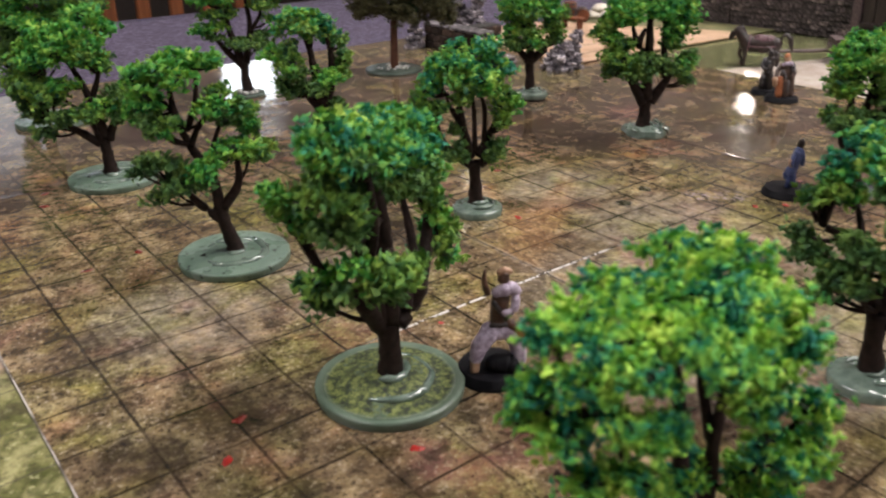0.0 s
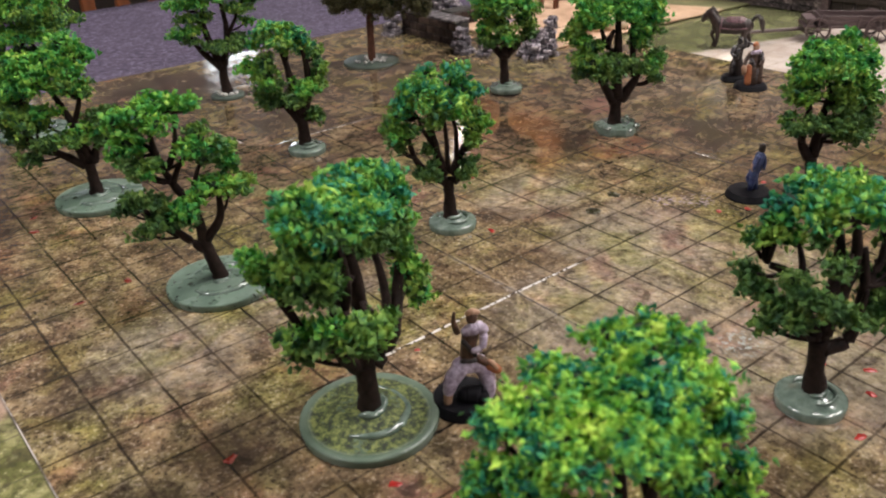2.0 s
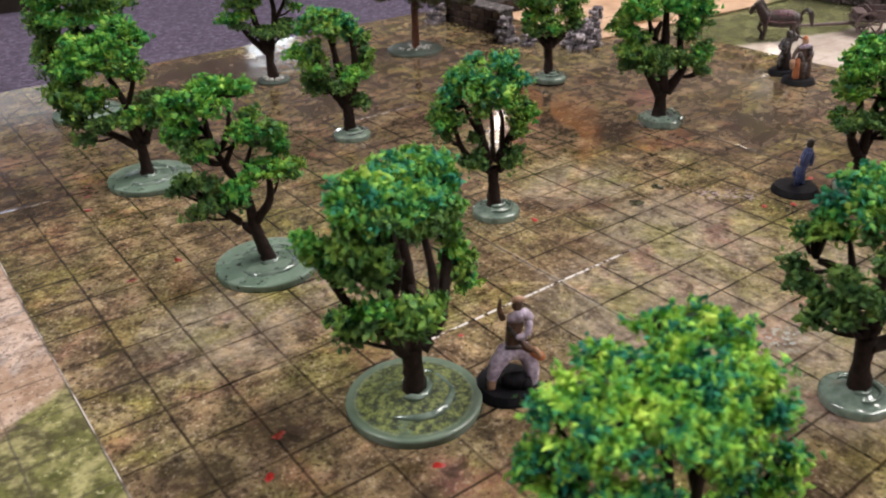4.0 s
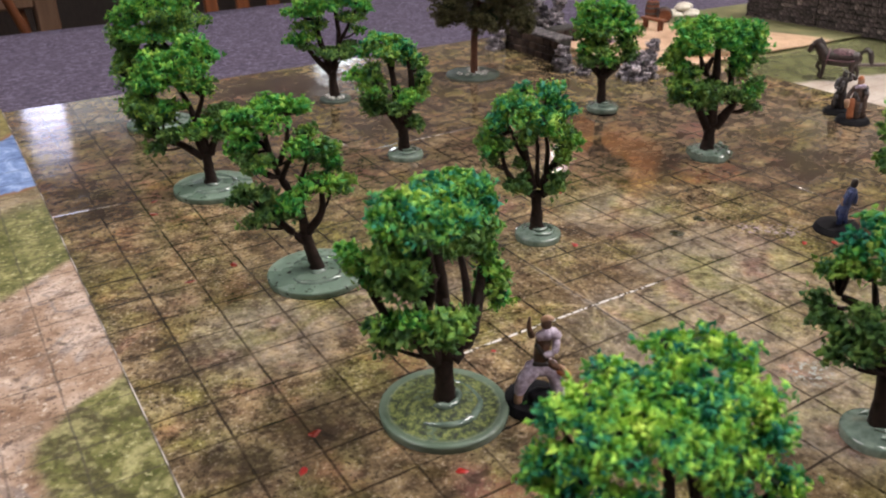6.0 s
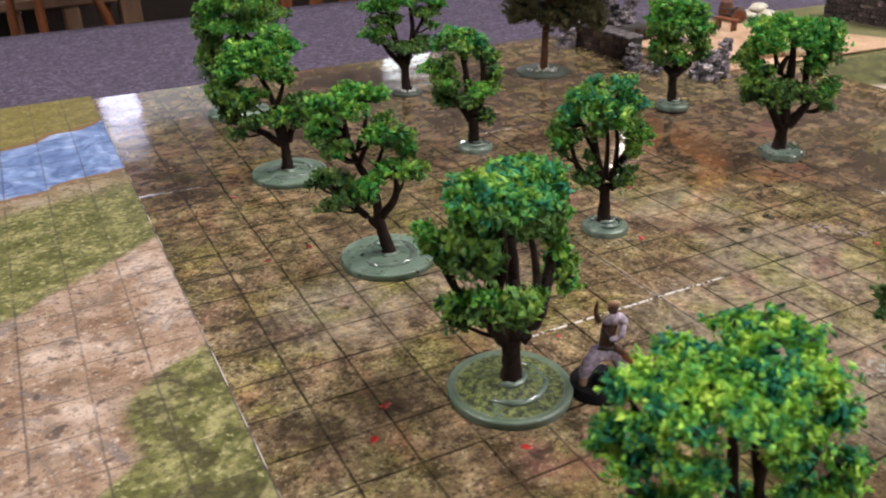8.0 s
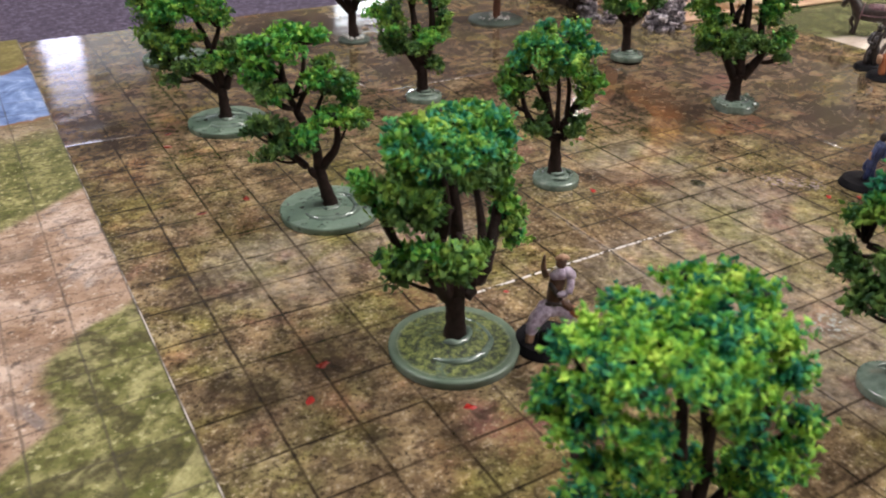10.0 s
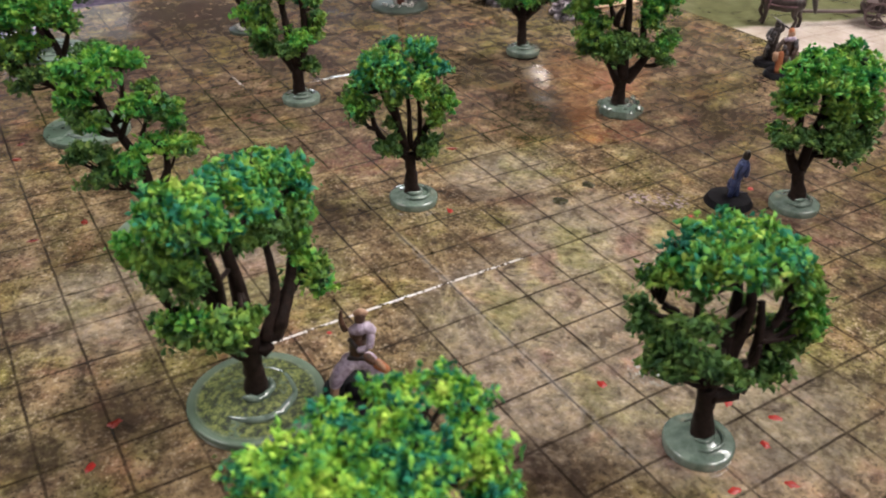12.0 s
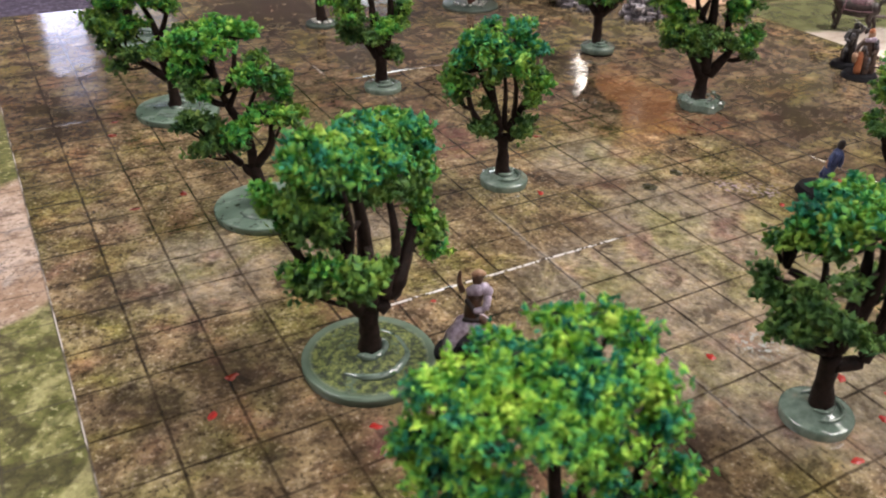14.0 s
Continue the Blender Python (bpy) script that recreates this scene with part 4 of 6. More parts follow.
def stone_mesh(seed, jag=0.16):
    """A chipped block about one unit across."""
    rnd = np.random.RandomState(seed)
    bm = box_bm(-0.5, 0.5, -0.5, 0.5, -0.5, 0.5, 0.14)
    for v in bm.verts:
        v.co += Vector(rnd.uniform(-jag, jag, 3) * 0.6)
    me = bpy.data.meshes.new("stone")
    bmesh.ops.recalc_face_normals(bm, faces=bm.faces)
    bm.to_mesh(me)
    bm.free()
    me.materials.append(RUIN)
    return me


STONES = [stone_mesh(s, 0.26) for s in range(8)]


def ruin_pile(x, y, rx, ry, h, size, label, seed, z=0.0, turn=0):
    """Tumbled grey blocks, widest at the foot."""
    rnd = random.Random(seed)
    t = thing("stone_ruin", pose(x, y, z, 0, 0, turn), label, "ruin", "ruined stonework")
    level, k = 0.0, 0
    while level < h:
        s = 1 - 0.6 * level / h
        n = max(3, int(rx * ry * s * s * 4.6 / (size * size)))
        hs = size * rnd.uniform(0.55, 0.75)
        for _ in range(n):
            a = size * rnd.uniform(0.7, 1.35)
            ob = attach("stone", rnd.choice(STONES), t, pose(rnd.uniform(-rx, rx) * s, rnd.uniform(-ry, ry) * s, level + hs * 0.5, rnd.uniform(-9, 9), rnd.uniform(-9, 9), rnd.uniform(0, 180)))
            ob.scale = (a, a * rnd.uniform(0.6, 0.9), hs * rnd.uniform(0.95, 1.25))
            k += 1
        level += hs * 0.86
    return t


# the low dark wall of the ruin, with a pale ledge and piers
low_wall = thing("ruined_wall", pose(0.281, 0.414, 0), "low dark brown stone wall with a pale ledge", "wall", "ruined stonework")
part("core", box_bm(-0.004, 0.012, -0.043, 0.045, 0.0, 0.022, 0.001), MORTAR, low_wall)
rnd = random.Random(4)
for row in range(3):
    yv = -0.043
    while yv < 0.040:
        wv = min(rnd.uniform(0.010, 0.019), 0.045 - yv)
        part("stone", box_bm(-0.0055, 0.0, yv + 0.0004, yv + wv - 0.0004, row * 0.0073 + 0.0004, row * 0.0073 + 0.0071, 0.0008), RUIN_DARK, low_wall)
        yv += wv
for yv in (-0.043, -0.021, 0.002, 0.024):
    part("ledge_stone", box_bm(-0.0065, 0.0135, yv, yv + 0.0205, 0.0222, 0.0250, 0.0008), LEDGE, low_wall, "pale ledge stone")
ruin_pile(0.264, 0.458, 0.008, 0.007, 0.027, 0.0059, "small grey pier of drybrushed ruin stones", 11)
ruin_pile(0.267, 0.351, 0.008, 0.009, 0.021, 0.0066, "broken grey pier at the end of the low wall", 12)
ruin_pile(0.274, 0.327, 0.009, 0.008, 0.008, 0.0066, "few pale fallen ruin stones", 13)
ruin_pile(0.305, 0.291, 0.016, 0.012, 0.021, 0.0066, "heap of grey ruin stones at the board's corner", 14)
ruin_pile(0.334, 0.304, 0.007, 0.007, 0.024, 0.0059, "small stack of grey ruin stones", 15, 0.002)
ruin_pile(0.331, 0.484, 0.021, 0.013, 0.062, 0.0084, "tall crumbling corner of grey ruin stones", 16, 0.001)
ruin_pile(0.344, 0.460, 0.012, 0.012, 0.046, 0.0080, "crumbling pier of grey ruin stones", 17, 0.002)
ruin_pile(0.369, 0.410, 0.008, 0.010, 0.022, 0.0066, "low broken stack of grey ruin stones", 18, 0.002)
inner = thing("ruined_wall", pose(0.326, 0.444, 0.0), "short dark inner wall of the ruin", "wall", "ruined stonework")
part("core", box_bm(-0.004, 0.030, -0.012, 0.006, 0.0, 0.0175, 0.001), MORTAR, inner)
for row in range(2):
    for col in range(3):
        part("stone", box_bm(-0.004 + col * 0.0115, 0.0070 + col * 0.0115, -0.0145, -0.0122, row * 0.0085 + 0.0005, row * 0.0085 + 0.008, 0.0008), RUIN_DARK, inner)


# the castle wall, stone by stone
def castle_wall(y0, y1, h, seed, label):
    t = thing("castle_wall", pose(0.603, 0.417, 0.0006, 0, 0, 6.5), label, "castle wall", "castle walls")
    part("core", box_bm(0.0, 0.016, y0, y1, 0.0, h - 0.001, 0.0008), MORTAR, t)
    rnd = random.Random(seed)
    blocks = []
    for s in range(5):
        r2 = np.random.RandomState(s + 50)
        bm = box_bm(-0.5, 0.5, -0.5, 0.5, -0.5, 0.5, 0.09)
        for v in bm.verts:
            v.co += Vector(r2.uniform(-0.09, 0.09, 3))
        me = bpy.data.meshes.new("stone")
        bmesh.ops.recalc_face_normals(bm, faces=bm.faces)
        bm.to_mesh(me)
        bm.free()
        me.materials.append(WALL_STONE)
        blocks.append(me)
    z = 0.0
    while z < h - 0.002:
        rh = min(rnd.uniform(0.0042, 0.0068), h - z)
        yv = y0
        while yv < y1 - 0.001:
            w = min(rnd.choice((0.0045, 0.006, 0.0075, 0.0095)) * rnd.uniform(0.85, 1.15), y1 - yv)
            ob = attach("stone", rnd.choice(blocks), t, pose(0.0002 - rnd.uniform(0, 0.0007), yv + w / 2, z + rh / 2 + rnd.uniform(-0.0007, 0.0007), rnd.uniform(-8, 8), 0, 0))
            ob.scale = (0.0042 * rnd.uniform(0.8, 1.3), w - 0.0008, (rh - 0.0007) * rnd.uniform(0.78, 1.18))
            yv += w
        z += rh
    n = int((y1 - y0) / 0.021)
    for i in range(n):
        a = y0 + (y1 - y0) * i / n
        part("coping_stone", box_bm(-0.0035, 0.0195, a + 0.0003, a + (y1 - y0) / n - 0.0003, h, h + 0.004, 0.0009), COPING, t)
    return t


castle_wall(-0.088, 0.0, 0.078, 3, "tall grey-brown castle wall of small stones")
castle_wall(-0.221, -0.0885, 0.050, 5, "lower grey-brown castle wall of small stones")
gate = thing("castle_gate", pose(0.603, 0.417, 0.0006, 0, 0, 6.5) @ pose(0, -0.292, 0), "dark timber gate set in the castle wall", "gate")
for s in (-0.0705, 0.0625):
    part("gate_post", box_bm(-0.006, 0.018, s, s + 0.008, 0.0, 0.064, 0.001), CART_WOOD, gate, "pale timber post")
for i in range(10):
    a = -0.062 + i * 0.01245
    part("plank", box_bm(0.0, 0.006, a + 0.0004, a + 0.012, 0.001, 0.060, 0.0006), GATE_WOOD, gate)
for zz in (0.014, 0.046):
    part("crossbar", box_bm(-0.003, -0.0002, -0.062, 0.0623, zz, zz + 0.005, 0.0006), GATE_WOOD, gate)
part("lintel", box_bm(-0.004, 0.016, -0.0705, 0.0705, 0.0645, 0.072, 0.001), GATE_WOOD, gate)
castle_wall(-0.54, -0.363, 0.064, 9, "grey-brown castle wall of small stones beside the gate")


# ---- barrels, bench and sacks ----
def keg(m, label):
    t = thing("barrel", m, label, "barrel", "barrels by the bench")
    n = 14
    for i in range(n):
        a0, a1 = 2 * math.pi * (i + 0.03) / n, 2 * math.pi * (i + 0.97) / n
        verts, faces = [], []
        for zz, r in ((0, 0.0066), (0.005, 0.0078), (0.0105, 0.0083), (0.016, 0.0078), (0.021, 0.0066)):
            for a, q in ((a0, r), (a1, r), (a1, r - 0.0012), (a0, r - 0.0012)):
                verts.append((q * math.cos(a), q * math.sin(a), zz))
        for k in range(4):
            for j in range(4):
                faces.append((4 * k + j, 4 * k + (j + 1) % 4, 4 * k + 4 + (j + 1) % 4, 4 * k + 4 + j))
        faces += [(3, 2, 1, 0), (16, 17, 18, 19)]
        attach("stave", mesh("stave", verts, faces, [KEG_WOOD], smooth=False), t)
    for zz, r in ((0.0025, 0.0074), (0.0075, 0.0083), (0.0135, 0.0083), (0.0185, 0.0074)):
        bm = lathe_bm([(r - 0.0002, zz - 0.0008), (r + 0.0005, zz - 0.0008), (r + 0.0005, zz + 0.0008), (r - 0.0002, zz + 0.0008)], 28)
        part("hoop", bm, HOOP, t, "dull iron hoop", True)
    for zz in (0.0012, 0.0198):
        part("barrel_head", lathe_bm([(0, zz - 0.0005), (0.0058, zz - 0.0005), (0.0058, zz + 0.0005), (0, zz + 0.0005)], 24), KEG_WOOD, t)
    return t


TOP = 0.0031         # the board's upper face
keg(pose(0.496, 0.467, TOP), "upright red-brown wooden barrel behind the bench")
keg(pose(0.489, 0.439, TOP + 0.0085, 90, 0, 139), "red-brown wooden barrel lying on its side")
bench = thing("bench", pose(0.4555, 0.424, TOP, 0, 0, -84), "small red-brown wooden bench", "bench")
part("seat", box_bm(-0.0155, 0.0155, -0.0045, 0.0045, 0.0105, 0.0128, 0.0005), KEG_WOOD, bench)
for sx in (-0.0105, 0.0105):
    for sy in (-0.0035, 0.0017):
        part("leg", box_bm(sx - 0.0016, sx + 0.0016, sy, sy + 0.0018, 0, 0.0105, 0.0003), KEG_WOOD, bench)
    part("brace", box_bm(sx - 0.0006, sx + 0.0006, -0.0015, 0.0015, 0.004, 0.006, 0.0002), KEG_WOOD, bench)


def sack(x, y, z, rz, material, label, group, s=1.0, flat=0.45):
    bm = bmesh.new()
    bmesh.ops.create_icosphere(bm, subdivisions=3, radius=1)
    for v in bm.verts:
        p = v.co.copy()
        k = 1 + 0.10 * noise.noise(p * 2.2 + Vector((x * 90, y * 90, z * 90)))
        v.co = Vector((p.x * 0.0115 * k, p.y * 0.0072 * k, p.z * 0.0072 * flat * 1.35 * k)) * s
        if abs(p.x) > 0.9:
            v.co.z *= 0.6
    body = part("sack", bm, material, None, "", True, pose(x, y, z + 0.0041 * s, 0, 0, rz))
    return tagged(body, label, "sack", group)


for k, (sx, sy, sz, rz) in enumerate([(0.517, 0.450, 0, -38), (0.534, 0.440, 0, -30), (0.532, 0.462, 0, -44), (0.548, 0.453, 0, -35), (0.531, 0.452, 0.0065, -30), (0.545, 0.462, 0.0065, -44)]):
    sack(sx + 0.006, sy + 0.006, TOP + sz, rz, SACK, "pale stuffed sandbag in a small stack", "stacked sandbags", 0.86)
for sx, sy, rz in ((0.402, 0.312, -40), (0.424, 0.300, -20)):
    sack(sx, sy, TOP, rz, TAN_SACK, "tan stuffed sack lying on the board", "tan sacks", 1.15, 0.7)


# ---- horse and cart ----
def blob_mesh(name, pieces, mats, seg=10):
    """One mesh out of tapered round limbs: (points, radii, material index)."""
    verts, faces, index = [], [], []
    for pts, rad, mi in pieces:
        v, f = tube(pts, rad, seg)
        o = len(verts)
        verts += v
        faces += [tuple(i + o for i in q) for q in f]
        index += [mi] * len(f)
        for e, r in ((pts[0], rad[0]), (pts[-1], rad[-1])):
            o = len(verts)
            verts += [Vector(e) + Vector(c) * r * 0.97 for c in ICO_V]
            faces += [tuple(i + o for i in q) for q in ICO_F]
            index += [mi] * len(ICO_F)
    return mesh(name, verts, faces, mats, True, index)


def horse_figure(m):
    # faces along -x; hooves at z = 0
    P = [
        ([(-0.017, 0, 0.0265), (-0.006, 0, 0.0260), (0.008, 0, 0.0262), (0.018, 0, 0.0272)], [0.0088, 0.0098, 0.0096, 0.0092], 0),
        ([(-0.018, 0, 0.029), (-0.0245, 0, 0.0375), (-0.0275, 0, 0.0425)], [0.0080, 0.0064, 0.0050], 0),
        ([(-0.0275, 0, 0.0435), (-0.0335, 0, 0.0385), (-0.0365, 0, 0.0325)], [0.0050, 0.0042, 0.0029], 0),
        ([(-0.0265, 0.0015, 0.0465), (-0.026, 0.0018, 0.050)], [0.0011, 0.0005], 0),
        ([(-0.0265, -0.0015, 0.0465), (-0.026, -0.0018, 0.050)], [0.0011, 0.0005], 0),
        ([(-0.019, 0.004, 0.024), (-0.024, 0.004, 0.014), (-0.020, 0.004, 0.007), (-0.021, 0.004, 0.0015)], [0.0042, 0.0026, 0.0019, 0.0024], 0),
        ([(-0.017, -0.004, 0.024), (-0.0165, -0.004, 0.013), (-0.017, -0.004, 0.006), (-0.018, -0.004, 0.0015)], [0.0042, 0.0026, 0.0019, 0.0024], 0),
        ([(0.018, 0.004, 0.026), (0.021, 0.004, 0.015), (0.024, 0.004, 0.009), (0.023, 0.004, 0.0015)], [0.0056, 0.0032, 0.0020, 0.0024], 0),
        ([(0.017, -0.004, 0.026), (0.016, -0.004, 0.015), (0.0195, -0.004, 0.009), (0.018, -0.004, 0.0015)], [0.0056, 0.0032, 0.0020, 0.0024], 0),
        ([(0.023, 0, 0.032), (0.0275, 0, 0.0385), (0.0335, 0, 0.0375), (0.0365, 0, 0.029), (0.0385, 0, 0.020)], [0.0017, 0.0026, 0.0033, 0.0034, 0.0014], 2),
        ([(-0.0175, 0, 0.0345), (-0.0225, 0, 0.0430), (-0.0255, 0, 0.0475)], [0.0024, 0.0032, 0.0022], 2),
        ([(-0.004, 0, 0.0305), (0.012, 0, 0.0307)], [0.0078, 0.0078], 1),
        ([(-0.0145, -0.0066, 0.021), (-0.0135, -0.0094, 0.0285), (-0.0125, 0, 0.0372), (-0.0135, 0.0094, 0.0285), (-0.0145, 0.0066, 0.021)], [0.0011] * 5, 1),
        ([(-0.013, -0.0092, 0.025), (0.004, -0.0102, 0.0245), (0.018, -0.0096, 0.026)], [0.0008] * 3, 1),
    ]
    ob = attach("horse_figurine", blob_mesh("horse_figurine", P, [HORSE, TACK, SOOT]), None, m)
    return tagged(ob, "dark brown painted model horse in grey harness", "figurine")


horse = horse_figure(pose(0.4470, 0.1860, 0.0006, 0, 0, -58))
horse.scale = (0.70, 0.70, 0.72)


def spoked_wheel(parent, x, y, r):
    w = part("wheel", lathe_bm([(r - 0.0017, -0.0011), (r, -0.0011), (r, 0.0011), (r - 0.0017, 0.0011), (r - 0.0017, -0.0011)], 28), CART_WOOD, parent, "spoked timber wheel", m=pose(x, y, r, 90, 0, 0))
    part("hub", lathe_bm([(0, -0.0022), (0.0019, -0.0022), (0.0023, 0), (0.0019, 0.0022), (0, 0.0022)], 14), CART_WOOD, w, "", True)
    for i in range(8):
        v, f = tube([(0.0015, 0, 0), (r - 0.0012, 0, 0)], [0.0006, 0.0006], 6)
        attach("spoke", mesh("spoke", v, f, [CART_WOOD]), w, pose(0, 0, 0, 0, 0, 45 * i))


# the cart: local x runs back from the shafts
cart = thing("cart", pose(0.5210, 0.1560, 0.0006, 0, 0, -50), "worn grey-brown timber cart with spoked wheels", "cart")
for yy in (-0.0165, 0.0165):
    spoked_wheel(cart, 0.008, yy, 0.0110)
    spoked_wheel(cart, 0.060, yy, 0.0122)
for xx, rr in ((0.008, 0.0110), (0.060, 0.0122)):
    v, f = tube([(xx, -0.0172, rr), (xx, 0.0172, rr)], [0.0011, 0.0011], 8)
    attach("axle", mesh("axle", v, f, [CART_WOOD]), cart)
part("bed", box_bm(-0.004, 0.076, -0.013, 0.013, 0.0118, 0.0140, 0.0004), CART_WOOD, cart)
for yy in (-0.0132, 0.0120):
    for k in range(2):
        part("side_board", box_bm(0.010, 0.076, yy, yy + 0.0012, 0.0143 + k * 0.0045, 0.0185 + k * 0.0045, 0.0003), CART_WOOD, cart)
    for xx in (0.011, 0.042, 0.073):
        part("stake", box_bm(xx, xx + 0.002, yy - 0.0014 if yy < 0 else yy + 0.0014, yy if yy < 0 else yy + 0.0026, 0.0125, 0.0245, 0.0002), CART_WOOD, cart)
part("front_board", box_bm(0.0085, 0.0098, -0.0130, 0.0130, 0.0143, 0.0230, 0.0003), CART_WOOD, cart)
part("tail_board", box_bm(0.0762, 0.0774, -0.0130, 0.0130, 0.0143, 0.0230, 0.0003), CART_WOOD, cart)
part("seat", box_bm(-0.003, 0.0065, -0.0120, 0.0120, 0.0190, 0.0205, 0.0003), CART_WOOD, cart)
part("seat_box", box_bm(-0.001, 0.0050, -0.0100, 0.0100, 0.0142, 0.0189, 0.0003), CART_WOOD, cart)
shaft = thing("cart_shaft", pose(0.4437, 0.1830, 0.0), "long straight timber shaft between horse and cart", "cart shaft")
v, f = tube([(0, 0, 0.0140), (0.036, -0.0130, 0.0120), (0.076, -0.0265, 0.0098)], [0.0013, 0.0016, 0.0019], 8)
attach("pole", mesh("pole", v, f, [CART_WOOD]), shaft)


# ---- painted figurines on black bases: one plain mesh each ----
def figurine(m, pieces, mats, label, base_r=0.0127, base_h=0.0036):
    me = blob_mesh("figurine", pieces, mats, 9)
    bm = bmesh.new()
    bm.from_mesh(me)
    base = lathe_bm([(0, 0), (base_r, 0), (base_r, 0.0009), (base_r * 0.88, base_h), (base_r * 0.84, base_h), (0, base_h)], 32)
    tmp = bpy.data.meshes.new("tmp")
    bmesh.ops.recalc_face_normals(base, faces=base.faces)
    base.to_mesh(tmp)
    base.free()
    n0 = len(bm.faces)
    bm.from_mesh(tmp)
    bm.faces.ensure_lookup_table()
    for f in bm.faces[n0:]:
        f.material_index = len(mats)
    bm.to_mesh(me)
    bm.free()
    bpy.data.meshes.remove(tmp)
    me.materials.append(BLACK_BASE)
    return tagged(attach("figurine", me, None, m), label, "figurine", "painted figurines")


H = 0.0036
figurine(pose(-0.0700, -0.0440, 0.0006, 0, 0, TURN), [
    ([(-0.0008, 0, 0.0168), (0.0058, 0, 0.0170)], [0.0035, 0.0036], 0),
    ([(-0.0008, -0.001, 0.0168), (-0.0044, -0.002, 0.0128), (-0.0062, -0.003, 0.0085)], [0.0033, 0.0031, 0.0023], 0),
    ([(0.0060, 0, 0.0168), (0.0086, -0.001, 0.0120), (0.0092, -0.002, 0.0062), (0.0090, -0.003, H)], [0.0034, 0.0031, 0.0027, 0.0019], 0),
    ([(-0.0062, -0.003, 0.0085), (-0.0068, -0.0036, H)], [0.0019, 0.0016], 2),
    ([(0.0000, -0.0034, 0.0060), (0.0048, -0.0040, 0.0056), (0.0060, -0.0050, 0.0050)], [0.0034, 0.0038, 0.0030], 5),
    ([(0.0022, 0, 0.0200), (0.0024, 0, 0.0250), (0.0030, 0, 0.0295)], [0.0030, 0.0030, 0.0032], 1),
    ([(-0.0006, -0.0026, 0.0204), (0.0052, -0.0026, 0.0202)], [0.0009, 0.0009], 4),
    ([(0.0012, -0.001, 0.0320), (0.0040, -0.0012, 0.0330)], [0.0019, 0.0026], 0),
    ([(0.0060, -0.0012, 0.0334), (0.0076, -0.001, 0.0320)], [0.0024, 0.0020], 0),
    ([(0.0074, -0.002, 0.0300), (0.0066, -0.0034, 0.0262), (0.0034, -0.0040, 0.0254)], [0.0016, 0.0014, 0.0012], 0),
    ([(0.0000, -0.0024, 0.0288), (0.0040, -0.0034, 0.0232)], [0.0010, 0.0009], 4),
    ([(0.0058, -0.0022, 0.0204), (0.0080, -0.0026, 0.0186)], [0.0017, 0.0015], 1),
    ([(0.0096, -0.002, 0.0168), (0.0126, -0.002, 0.0142)], [0.0021, 0.0017], 3),
    ([(0.0100, -0.0034, 0.0186), (0.0118, -0.0034, 0.0160)], [0.0012, 0.0009], 2),
    ([(0.0036, 0, 0.0364), (0.0040, 0, 0.0376)], [0.0021, 0.0019], 1),
    ([(0.0022, 0.0002, 0.0386), (0.0040, 0.0002, 0.0392), (0.0058, 0.0002, 0.0388)], [0.0010, 0.0014, 0.0010], 2),
    ([(-0.0018, 0, 0.0318), (-0.0030, -0.0005, 0.0358), (-0.0028, -0.0005, 0.0402)], [0.0013, 0.0010, 0.0005], 1),
], [LILAC, BROWN, FLESH, ORANGE, SOOT, BLACK_BASE], "small painted figurine in lilac and brown on a black round base")

figurine(pose(0.1700, -0.0105, 0.0006, 0, 0, TURN), [
    ([(0.0022, 0, 0.0150), (0.0028, 0, 0.0195), (0.0036, 0, 0.0238)], [0.0026, 0.0029, 0.0026], 0),
    ([(0.0014, 0, 0.0155), (0.0006, -0.001, 0.0100), (0.0004, 0, H)], [0.0023, 0.0019, 0.0014], 0),
    ([(0.0030, 0.001, 0.0155), (0.0030, 0.001, 0.0100), (0.0044, 0.001, H)], [0.0023, 0.0019, 0.0014], 0),
    ([(0.0020, 0.001, 0.0140), (0.0012, 0.002, 0.0095)], [0.0026, 0.0030], 0),
    ([(0.0042, 0, 0.0272), (0.0044, 0, 0.0290)], [0.0020, 0.0019], 1),
    ([(0.0018, -0.001, 0.0238), (-0.0004, -0.002, 0.0205), (-0.0008, -0.003, 0.0172)], [0.0014, 0.0012, 0.0010], 0),
    ([(0.0052, 0, 0.0238), (0.0062, -0.001, 0.0198), (0.0056, -0.002, 0.0168)], [0.0014, 0.0012, 0.0010], 0),
    ([(-0.0012, -0.002, 0.0195), (-0.0010, -0.002, 0.0165)], [0.0010, 0.0010], 2),
    ([(0.0040, 0.001, 0.0052), (0.0090, -0.001, 0.0062)], [0.0006, 0.0004], 3),
], [BLUE, SOOT, FLESH, STEEL], "slim painted figurine in slate blue on a black round base")

